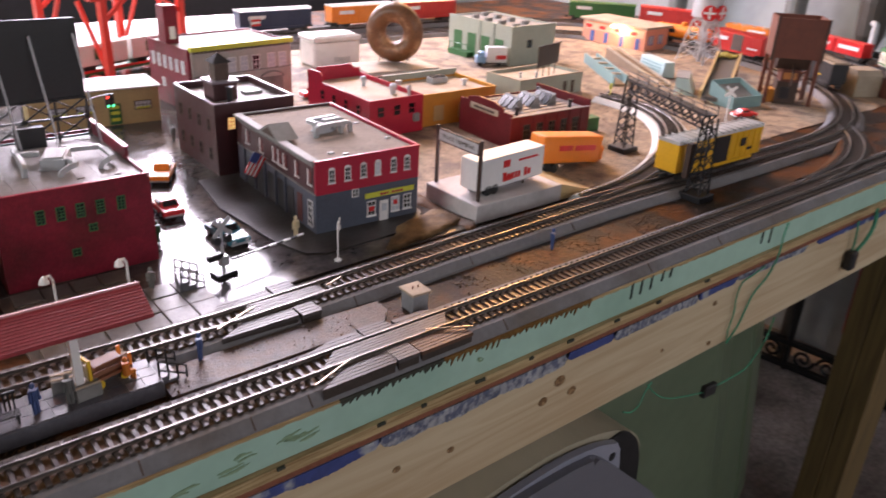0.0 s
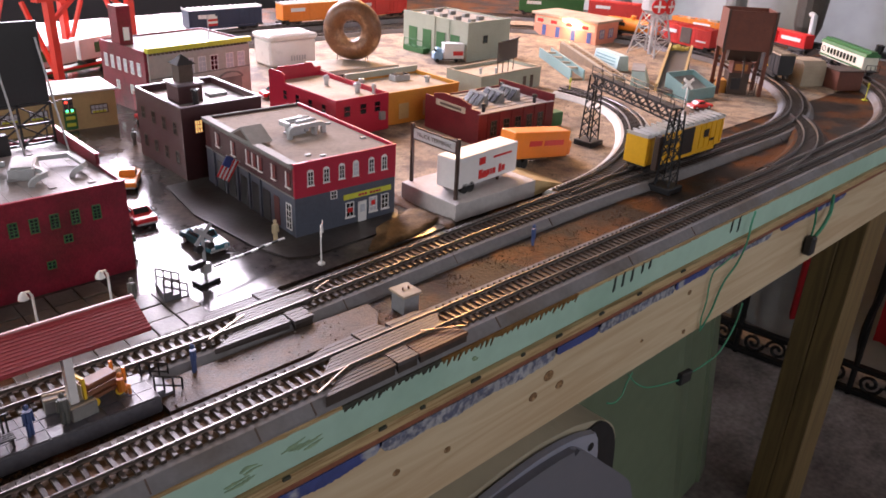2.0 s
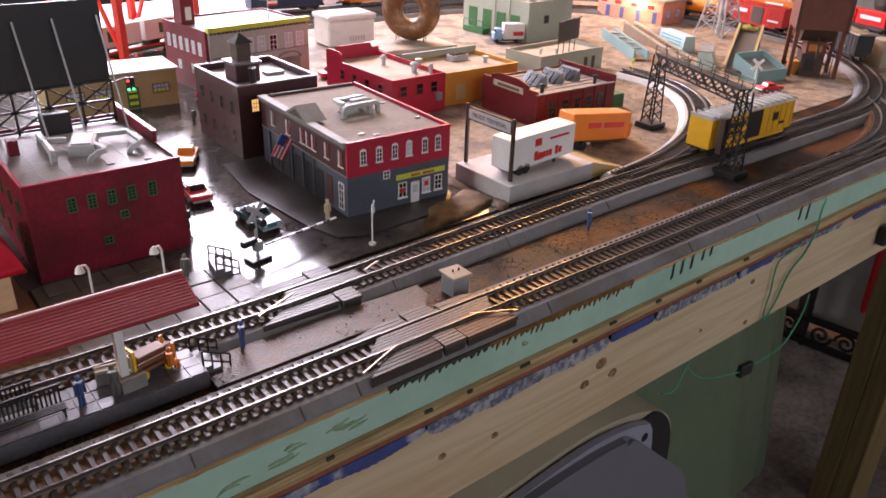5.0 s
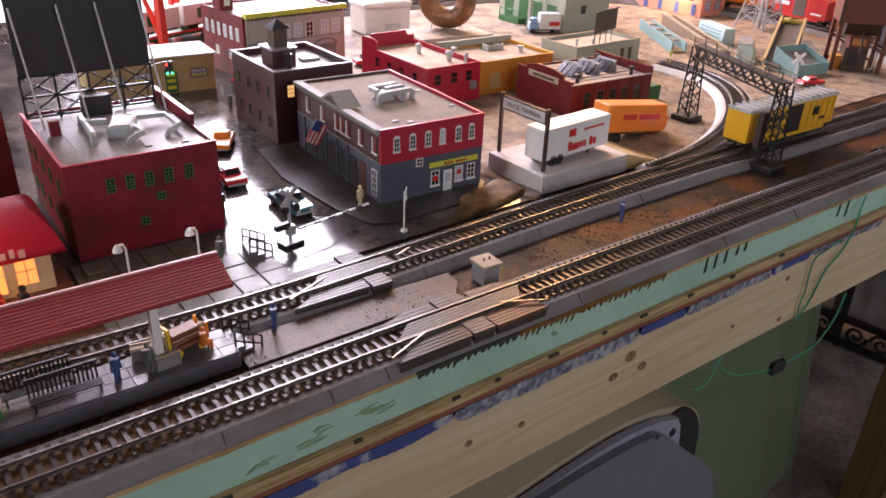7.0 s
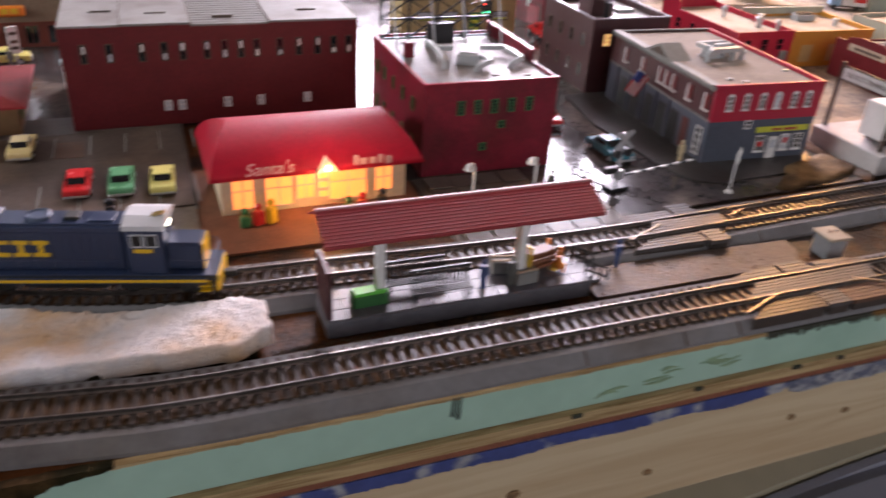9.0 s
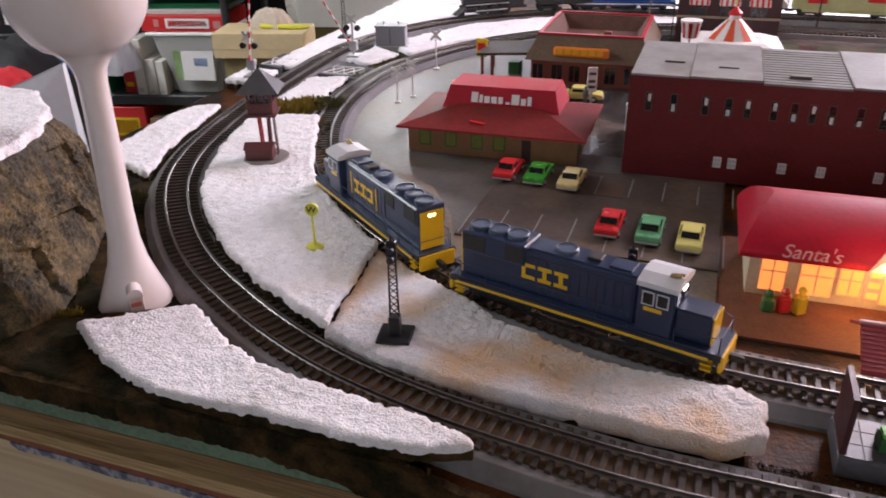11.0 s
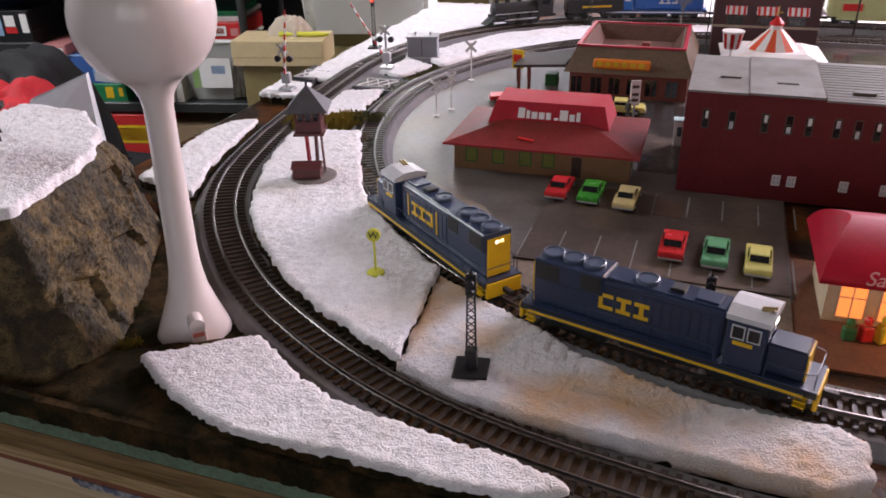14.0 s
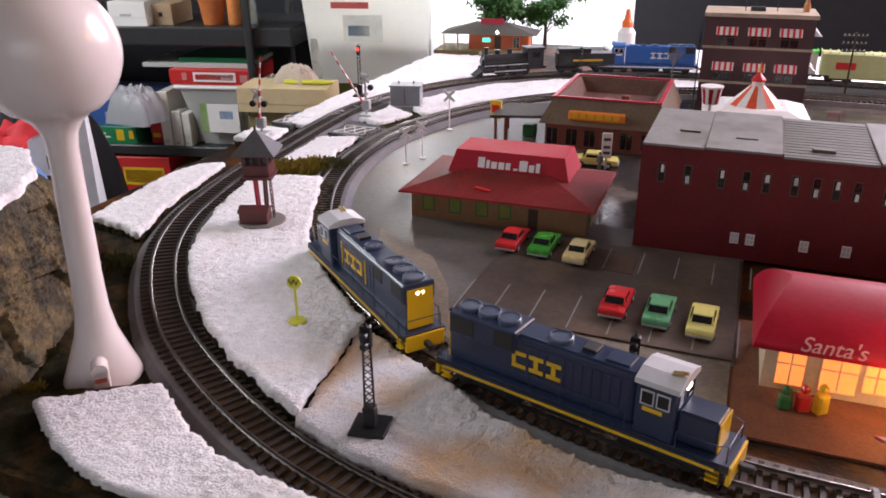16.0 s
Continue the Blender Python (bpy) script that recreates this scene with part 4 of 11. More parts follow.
def cupola_building():
    t = thing("brown_brick_building", 0.131, 0.376, 0.0022, 0, "dark brown brick building with a roof tank house", "model building")
    w, d, h = 88, 104, 73
    walls(t, w, d, h, brick_dark, label="dark brown brick wall")
    slab("roof", t, (2, 2, h - 7, w - 2, d - 2, h - 6), roof_grey, "sunlit pale flat roof")
    # mauve coping, its colour lightened to carry the skylit sheen of the rims
    slab("coping", t, (-0.6, -0.6, h, w + 0.6, 2.2, h + 1.3), M("skylit_mauve_coping", (0.24, 0.205, 0.235), 0.3))
    for a in ((-0.6, 2.2, h, 2.2, d, h + 1.3), (w - 2.2, 2.2, h, w + 0.6, d, h + 1.3), (2.2, d - 2.2, h, w - 2.2, d + 0.6, h + 1.3)):
        slab("coping", t, a, MATS["skylit_mauve_coping"])
    slab("tank_base", t, (16, 36, h - 6, 42, 62, h + 12), brick_dark)
    slab("tank_base_cap", t, (14, 34, h + 12, 44, 64, h + 14), MATS["skylit_mauve_coping"])
    slab("tank_house", t, (21, 41, h + 14, 36, 56, h + 32), grime, "dark square tank house")
    b = bm_new()
    bmesh.ops.create_cone(b, cap_ends=True, segments=4, radius1=14.5, radius2=0.5, depth=9, matrix=Matrix.Translation((28.5, 48.5, h + 36.5)) @ Matrix.Rotation(radians(45), 4, "Z"))
    part("tank_roof", b, black, t)
    b = bm_new()
    lathe(b, ((3, h - 6), (3, h + 9), (4.2, h + 9), (4.2, h + 11), (2.5, h + 11), (2.5, h + 8)), 12, (28, 24))
    part("roof_flue", b, black, t, "round black flue with a pale rim")
    slab("skylight", t, (56, 48, h - 6, 76, 60, h - 3), vent_grey, "tilted grey skylight")
    window(t, 17, -0.2, 53, 0, 7, 12, brick_dark, lit_pane, 2, 2, 0.8, label="lit amber window")
    for z in (20, 50):
        for y in (16, 40, 64, 88):
            window(t, -0.2, y, z, -90, 6, 12, grime, dark_pane, 1, 1, 0.8)
    for x in (52, 72):
        window(t, x, -0.2, 55, 0, 7, 12, grime, dark_pane, 1, 1, 0.8)
    return t


def row_building():
    """The long four-part brick block."""
    t = thing("brick_row_block", -0.343, 0.368, 0.0024, 0, "long oxblood brick block in four joined bays with white windows", "model building")
    w, d, h = 235, 112, 84.5
    walls(t, w, d, h - 2, brick_fac, label="oxblood brick wall")
    cuts = (0, 45, 98, 160, 235)
    for i in range(4):
        b = bm_new()
        a, c = cuts[i] + 0.4, cuts[i + 1] - 0.4
        dz = (0, 0.6, -1.0, 0.2)[i]
        profile_x(b, ((-1, h - 2 + dz), (d + 1, h - 1 + dz), (d + 1, h + 0.6 + dz), (-1, h - 0.4 + dz)), a, c)
        part("roof_panel", b, roof_white, t, "pale grey sloping roof panel")
        slab("party_line", t, (cuts[i + 1] - 0.4, 0, h - 2, cuts[i + 1] + 0.4, d, h + 0.4), grime)
    for i in range(14):
        b = bm_new()
        profile_x(b, ((3 + i * 7.6, h - 1.8 + i * 0.07), (4.4 + i * 7.6, h - 1.8 + i * 0.07), (4.4 + i * 7.6, h - 0.7 + i * 0.07), (3 + i * 7.6, h - 0.9 + i * 0.07)), 98.5, 159.5)
        part("roof_rib", b, roof_white, t)
    for x, y in ((24, 40), (66, 30), (118, 16), (190, 30)):
        slab("roof_hatch", t, (x, y, h - 1.2, x + 14, y + 3.4, h + 1.2), roof_white, "low roof hatch")
        slab("hatch_edge", t, (x - 0.4, y - 0.5, h - 1.2, x + 14.4, y - 0.05, h + 1.3), grime, "dark hatch edge")
        slab("hatch_edge", t, (x - 0.9, y - 0.5, h - 1.2, x - 0.45, y + 3.8, h + 1.3), grime)
    rng = random.Random(8)
    for x in (16, 35, 59, 76, 90, 109, 123, 136, 149, 168, 184, 200, 214, 227):
        window(t, x, -0.2, 62, 0, 4.4, 14, grime, dark_pane, 0, 1, 0.6, label="tall narrow window with a bright reflection painted on its pane")
        # pale strip on part of each pane paints its bright reflection
        up = rng.random() < 0.35
        z0, z1 = (62.6, 68.2) if up else (55.6, 61.4 - 2 * rng.random())
        slab("blind", t, (x - 1.5 + rng.random(), -0.75, z0, x + 1.5, -0.45, z1), white if rng.random() < 0.75 else pale_pane, "pale strip painting the reflection in the pane")
    for x in (74, 85, 122, 150, 190):
        window(t, x, -0.2, 17, 0, 4.6, 7, white, pale_pane, 1, 1, 0.8)
    for y in (30, 60, 90):
        window(t, w + 0.3, y, 55, 90, 5.2, 14, grime, dark_pane, 0, 1, 0.8)
    return t


corner_shop()
red_warehouse()
roof_billboard()
cupola_building()
row_building()

# ---- the rest of the town and the yard ----
rust = M("rust_brown_wood", (0.12, 0.035, 0.02), 0.6, var=0.25, scale=80, bump=0.4, bscale=500)
brown_steel = M("dark_brown_steel", (0.05, 0.028, 0.02), 0.5, var=0.2)
teal_grey = M("grey_teal_plastic", (0.20, 0.32, 0.31), 0.5, var=0.12)
pale_teal = M("pale_teal_plastic", (0.42, 0.55, 0.55), 0.5, var=0.1)
board_brown = M("brown_deck_board", (0.22, 0.15, 0.09), 0.6, var=0.25, scale=90)
salmon = M("salmon_wall", (0.72, 0.30, 0.20), 0.5, var=0.08)
cream_roof = M("cream_roof", (0.44, 0.36, 0.27), 0.65, spec=0.2, var=0.18, scale=40, bump=0.3, bscale=300, second=(0.33, 0.255, 0.19), mix=(0.5, 0.7), sscale=25)
orange_cont = M("orange_container", (0.80, 0.23, 0.02), 0.4, var=0.06)
donut_brown = M("brown_donut_glaze", (0.17, 0.075, 0.03), 0.45, var=0.4, scale=60, bump=0.8, bscale=220, second=(0.34, 0.19, 0.10), mix=(0.52, 0.68), sscale=60)
tyre_black = M("black_rubber", (0.012, 0.012, 0.012), 0.75, var=0.2)
milk = M("milky_plastic", (0.72, 0.70, 0.68), 0.3, var=0.05)
signal_red = glow("red_signal_lamp", (1.0, 0.05, 0.03), 4.0)
signal_green = glow("green_signal_lamp", (0.1, 1.0, 0.4), 3.0)
headlamp = glow("headlamp", (1.0, 0.95, 0.8), 6.0)


def tan_depot():
    t = thing("tan_depot", 0.01, 0.612, 0.0022, -4, "low tan depot with green framed door and pale roof", "model building")
    walls(t, 146, 60, 43, tanwall, label="tan painted wall")
    slab("roof", t, (-3, -3, 43, 149, 63, 45), white, "white roof with an overhang", r=0.4)
    slab("door", t, (86, -0.6, 1, 100, -0.05, 26), greencol, "green panelled door")
    for z in (5, 13, 20):
        slab("door_pane", t, (88, -0.9, z, 98, -0.65, z + 4), lime)
    for x in (30, 60, 126):
        window(t, x, -0.3, 22, 0, 18, 9, grime, pale_pane, 3, 1, 1.0)
        slab("window_panel", t, (x - 8, -0.7, 17, x + 8, -0.4, 20), lime)


def traffic_light():
    t = thing("traffic_light", 0.036, 0.47, 0.0022, 0, "black traffic light on a curved arm over the street", "traffic light")
    b = bm_new()
    path_rod(b, ((0, 0, 0), (0, 0, 62), (4, 4, 68), (26, 26, 66)), 0.7)
    part("mast_arm", b, black, t)
    for i, dx in enumerate((27, 32)):
        h = slab("signal_head", t, (dx, 24, 52, dx + 4, 28, 66), black, r=0.4)
        for j, mat_ in enumerate((signal_red, grime, signal_green)):
            if i and j == 0:
                mat_ = grime
            f = bm_new()
            rod(f, (dx + 2, 23.9, 63 - j * 4.5), (dx + 2, 23.1, 63 - j * 4.5), 1.3, 8)
            part("lens", f, mat_, h)


def firehouse():
    t = thing("firehouse", 0.2, 0.612, 0.0022, 6, "red brick firehouse with pale plaster front and yellow cornice", "model building")
    w, d, h = 152, 108, 80
    walls(t, w, d, h, brick_red)
    slab("plaster_front", t, (4, -2.5, 0, w, -0.1, h - 2), M("pale_grey_plaster", (0.46, 0.43, 0.385), 0.6, var=0.12, scale=30), "pale grey cream plaster front wall")
    slab("string_course", t, (4, -3.4, 45, w, -2.55, 46.6), roof_white)
    slab("roof", t, (2, 2, h - 3, w - 2, d - 2, h - 2), roof_white, "sunlit pale flat roof")
    slab("cornice", t, (2, -6, h - 2, w + 2, 1.9, h + 4), lime, "yellow toothed cornice")
    for i in range(26):
        slab("cornice_tooth", t, (5 + i * 5.6, -5.4, h - 5, 8 + i * 5.6, -2.6, h - 2), grime)
    for x in (60, 78, 96, 120, 138):
        window(t, x, -2.7, 56, 0, 10, 18, white, pale_pane if x != 96 else dark_pane, 1, 2, 1.0)
    for x in (60, 120):
        slab("bay_door", t, (x - 17, -3.2, 0, x + 17, -2.6, 34), grime if x == 60 else roof_white, "arched engine bay door")
        b = bm_new()
        n = 10
        for i in range(n):
            a0, a1 = math.pi * i / n, math.pi * (i + 1) / n
            bar(b, (x + 18 * math.cos(a0), -3.4, 33 + 8 * math.sin(a0)), (x + 18 * math.cos(a1), -3.4, 33 + 8 * math.sin(a1)), 2)
        part("bay_arch", b, roof_white, t)
    for y in (14, 30, 46, 62, 78, 94):
        window(t, -0.3, y, 56, -90, 6, 15, white, pale_pane, 0, 1, 0.8)
    for y in (36, 70):
        window(t, -0.3, y, 28, -90, 6, 10, white, pale_pane, 0, 1, 0.8)
    slab("tower", t, (2, 58, h - 2, 20, 78, h + 46), brick_red, "red brick hose tower")
    slab("tower_panel", t, (8, 57.4, h + 4, 16, 57.9, h + 20), white)
    b = bm_new()
    rod(b, (98, 8, h), (98, 8, h + 34), 0.6)
    part("flag_pole", b, silver, t)
    for i in range(4):
        slab("flag_stripe", t, (99, 7.8, h + 20 + i * 3, 113, 8.2, h + 22.9 + i * 3), redbright if i % 2 == 0 else white)
    slab("engine_garage_door", t, (-0.8, 10, 2, -0.1, 36, 26), crimson)


def white_container():
    t = thing("plastic_box", 0.474, 0.776, 0.0012, -3, "milky white plastic box with a raised lid", "plastic box")
    slab("body", t, (2, 2, 0, 88, 56, 42), milk, r=3)
    slab("lid", t, (0, 0, 42, 90, 58, 50), milk, "white lid with a rim", r=2)
    slab("lid_panel", t, (6, 6, 50, 84, 52, 51.2), milk)
    for i in range(6):
        slab("side_rib", t, (40 + i * 5, 1.2, 8, 42 + i * 5, 1.9, 16), vent_grey)


def donut_shop():
    t = thing("donut_shop", 0.475, 0.615, 0.0012, -8, "small white shop under a tan flat roof", "model building")
    walls(t, 110, 62, 25, white)
    slab("roof", t, (-6, -8, 25, 116, 68, 27.5), cream_roof, "broad tan flat roof", r=0.5)
    slab("grey_band", t, (-6.3, -9.5, 22, 116, -8.1, 26), vent_grey)
    for x in (20, 50, 80):
        window(t, x, -0.2, 12, 0, 20, 14, vent_grey, dark_pane, 1, 0, 1)
    # the giant ring sign on its wire legs
    d = thing("donut_sign", 0.548, 0.655, 0.0287, -52, "giant brown glazed donut sign on a thin wire stand", "donut sign")
    b = bm_new()
    torus(b, 30, 15.5, 40, 16, pose(0, 0, 46, 90) )
    part("donut", b, donut_brown, d, smooth=True)
    for x in (-22, 22):
        b = bm_new()
        path_rod(b, ((x, -8, 0), (x, 0, 20), (x, 8, 0)), 0.8)
        part("wire_leg", b, brown_steel, d)
    b = bm_new()
    path_rod(b, ((-24, 0, 7), (24, 0, 7)), 0.7)
    part("wire_bar", b, brown_steel, d)


def freight_house():
    t = thing("freight_house", 0.789, 0.643, 0.0012, 1, "grey-green freight house with green loading doors", "model building")
    w, d, h = 110, 168, 66
    walls(t, w, d, h, grey_green)
    slab("roof", t, (2, 2, h - 4, w - 2, d - 2, h - 3), roof_white, "pale flat roof with vents")
    for i in range(8):
        slab("roof_vent", t, (20 + (i % 2) * 40, 14 + i * 18, h - 3, 34 + (i % 2) * 40, 22 + i * 18, h + 4), roof_white, r=0.6)
    slab("coping", t, (-1, -1, h, w + 1, 2, h + 2), grey_green)
    slab("coping", t, (-1, 2, h, 2, d, h + 2), grey_green)
    for y in (20, 56, 92, 130):
        slab("loading_door", t, (-1, y, 3, -0.05, y + 22, 42), greencol, "green loading door")
    for y in (45, 82):
        slab("pilaster", t, (-2, y, 0, -0.05, y + 4, h), grey_green)
    window(t, 45, -0.3, 36, 0, 10, 12, grime, dark_pane, 1, 1, 1)
    slab("dock", t, (-16, 96, 0, -0.1, 150, 9), greencol, "green loading dock with a rail")
    b = bm_new()
    for y in (98, 115, 132, 149):
        rod(b, (-15, y, 9), (-15, y, 22), 0.8)
    path_rod(b, ((-15, 98, 22), (-15, 149, 22)), 0.8)
    part("dock_rail", b, greencol, t)


def box_truck():
    t = thing("box_truck", 0.738, 0.672, 0.0012, -28, "small blue cab truck with a white box body", "truck")
    slab("chassis", t, (0, 2, 3.4, 52, 18, 6), grime)
    slab("box_body", t, (18, 0, 6, 54, 20, 32), white, "white truck box with red lettering bars", r=0.6)
    slab("cab", t, (0, 1, 4, 16, 19, 17), M("light_blue_paint", (0.25, 0.42, 0.62), 0.35, var=0.06), "light blue cab", r=1.5)
    slab("cab_roof", t, (4, 2, 17, 15, 18, 24), MATS["light_blue_paint"], r=1.8)
    slab("windscreen", t, (3.4, 3.5, 17.5, 4.2, 16.5, 22.5), dark_pane)
    slab("lettering_bar", t, (34, -0.4, 12, 52, -0.05, 19), redbright)
    for x in (6, 40):
        for y in (1.5, 18.5):
            b = bm_new()
            rod(b, (x, y - 1.4, 3.4), (x, y + 1.4, 3.4), 3.4, 14)
            part("wheel", b, tyre_black, t)


def billboard_store():
    t = thing("tan_store", 0.628, 0.452, 0.0012, 1, "low tan store with a flat parapet roof", "model building")
    walls(t, 137, 72, 30, grey_green)
    slab("roof", t, (2, 2, 25, 135, 70, 26), cream_roof, "sandy flat roof")
    for a in ((-0.5, -0.5, 30, 137.5, 2.2, 31.2), (-0.5, 69.8, 30, 137.5, 72.5, 31.2), (-0.5, 2.2, 30, 2.2, 69.8, 31.2), (134.8, 2.2, 30, 137.5, 69.8, 31.2)):
        slab("coping", t, a, cream_roof)
    for x, y in ((30, 30), (54, 20)):
        b = bm_new()
        lathe(b, ((2, 26), (2, 32), (3, 32.5), (3, 34), (1, 35)), 10, (x, y))
        part("roof_vent", b, vent_grey, t)
    for x in (95, 112):
        slab("doorway", t, (x, -0.6, 1, x + 7, -0.05, 20), grime)
    b = thing("rooftop_billboard", 0.672, 0.462, 0.0272, 14, "dark brown billboard on four posts above a store roof", "billboard")
    slab("panel", b, (0, 0, 18, 62, 2, 48), M("dark_brown_board", (0.045, 0.028, 0.022), 0.5), r=0.3)
    for x in (6, 22, 40, 56):
        f = bm_new()
        rod(f, (x, 3, 0), (x, 3, 22), 0.8)
        part("post", f, brown_steel, b)
    for x in (10, 30, 50):
        f = bm_new()
        path_rod(f, ((x, 1, 48), (x, -7, 51)), 0.5)
        ball(f, (x, -7, 51), 1.2)
        part("spot_lamp", f, black, b)


def skylight_works():
    t = thing("skylight_works", 0.456, 0.289, 0.0012, -3, "dark red works with stepped gable and sawtooth skylights", "model building")
    w, d, h = 130, 100, 38
    walls(t, w, d, h, brick_fac)
    slab("roof", t, (2, 2, h - 3, w - 2, d - 2, h - 2), roof_grey, "pale boarded roof")
    for i in range(8):
        slab("roof_board", t, (6, 6 + i * 11.5, h - 2, w - 6, 8 + i * 11.5, h - 1.2), roof_grey)
    # gable wall to the street, stepped
    b = bm_new()
    profile_x(b, ((0, h), (100, h), (100, h + 4), (84, h + 4), (84, h + 8), (66, h + 12), (34, h + 12), (16, h + 8), (16, h + 4), (0, h + 4)), 0, 2.4)
    part("gable", b, brick_fac, t, "stepped street gable")
    slab("sign_board", t, (-1.2, 24, h - 4, -0.1, 78, h + 3), cream_roof, "long cream sign with a dark lettering bar")
    slab("lettering_bar", t, (-1.6, 30, h - 2, -1.25, 70, h + 1), grime)
    slab("parapet", t, (w - 2, 0, h, w + 0.4, d, h + 9), brick_fac)
    for i, x in enumerate((30, 58, 86)):
        b = bm_new()
        profile_y(b, ((x, h - 2), (x + 17, h - 2), (x + 15, h + 12)), 34, 66)
        part("skylight", b, roof_white, t, "sloped grey skylight")
        for k in range(3):
            f = bm_new()
            box(f, 0, -4, 0, 16, 4, 0.6)
            f.transform(Matrix.Translation((x + 0.2, 40 + k * 10, h - 1)) @ pose(0, 0, 0, 0, -43, 0))
            part("skylight_pane", f, dark_pane, t)
    for x in (14, 34, 54, 74, 94, 114):
        slab("pilaster", t, (x, -1, 0, x + 2.5, -0.05, h), brick_fac)
    for x in (25, 46, 66, 86, 106):
        window(t, x, -0.2, 18, 0, 9, 18, grime, dark_pane, 1, 2, 0.8)
    slab("coping", t, (-0.5, -1.2, h, w, 2, h + 1), roof_grey)
    for x, y in ((20, 14), (108, 14), (118, 84)):
        b = bm_new()
        lathe(b, ((2.2, h - 2), (2.2, h + 5), (3.4, h + 5.5), (3.4, h + 8), (1, h + 9)), 10, (x, y))
        part("roof_vent", b, black, t)
    solo("waste_skip", bbox(bm_new(), 0, 0, 0, 26, 16, 18, r=1), greencol, pose(0.592, 0.292, 0.0012, 0, 0, -5), "green metal waste skip beside the works", "skip")


def orange_store():
    t = thing("orange_store", 0.42, 0.416, 0.0012, -2, "orange store with a tan flat roof", "model building")
    walls(t, 122, 92, 40, orange_wall)
    slab("roof", t, (2, 2, 36, 120, 90, 37), cream_roof, "tan flat roof")
    slab("coping", t, (-0.8, -0.8, 40, 122.8, 2, 42), orange_wall)
    slab("coping", t, (120, 2, 40, 122.8, 92, 42), orange_wall)
    slab("back_band", t, (-0.8, 89, 40, 122.8, 92.8, 48), grey_green)
    o = slab("cooling_unit", t, (62, 62, 37, 88, 76, 44), vent_grey, "grey rooftop cooling unit")
    for i in range(4):
        for j in range(2):
            f = bm_new()
            rod(f, (66 + i * 6, 66 + j * 6, 44), (66 + i * 6, 66 + j * 6, 46), 2.3, 10)
            part("fan", f, black, o)
    for x, y in ((12, 70), (100, 40)):
        b = bm_new()
        lathe(b, ((3, 37), (3, 42), (4.4, 42.5), (4.4, 45), (1, 46)), 12, (x, y))
        part("roof_vent", b, vent_grey, t)
    for x in (20, 60, 96):
        slab("wall_panel", t, (x, -0.5, 6, x + 16, -0.05, 26), MATS["tan_wall"])


def small_red_store():
    t = thing("small_red_store", 0.336, 0.407, 0.0012, 0, "small bright red store with a curved rear parapet", "model building")
    w, d, h = 80, 146, 46
    walls(t, w, d, h, crimson)
    slab("roof", t, (2, 2, h - 7, w - 2, d - 2, h - 6), cream_roof, "tan flat roof")
    b = bm_new()
    profile_x(b, ((d - 36, h), (d, h), (d, h + 9), (d - 6, h + 12), (d - 30, h + 12), (d - 36, h + 9)), 0, 2.2)
    part("side_parapet", b, crimson, t)
    b = bm_new()
    profile_y(b, ((0, h), (w, h), (w, h + 6), (w - 10, h + 6), (w - 14, h + 12), (14, h + 12), (10, h + 6), (0, h + 6)), d - 2, d)
    part("rear_parapet", b, crimson, t, "shaped red parapet")
    for x in (16, 40, 62):
        window(t, x, -0.2, 31, 0, 9, 12, crimson, dark_pane, 0, 1, 1.0)
    for y in (24, 52, 80, 108):
        window(t, -0.2, y, 31, -90, 8, 11, crimson, dark_pane, 0, 1, 1.0)
    for x, y, r in ((52, 92, 4), (62, 40, 5), (74, 22, 3)):
        b = bm_new()
        lathe(b, ((r * 0.7, h - 6), (r * 0.7, h + 1), (r, h + 1.5), (r, h + 5), (r * 0.5, h + 7)), 12, (x, y))
        part("roof_vent", b, vent_grey, t)
    slab("wall_unit", t, (w - 16, -5, 14, w - 8, -0.1, 24), roof_white, "pale wall air unit", r=0.5)


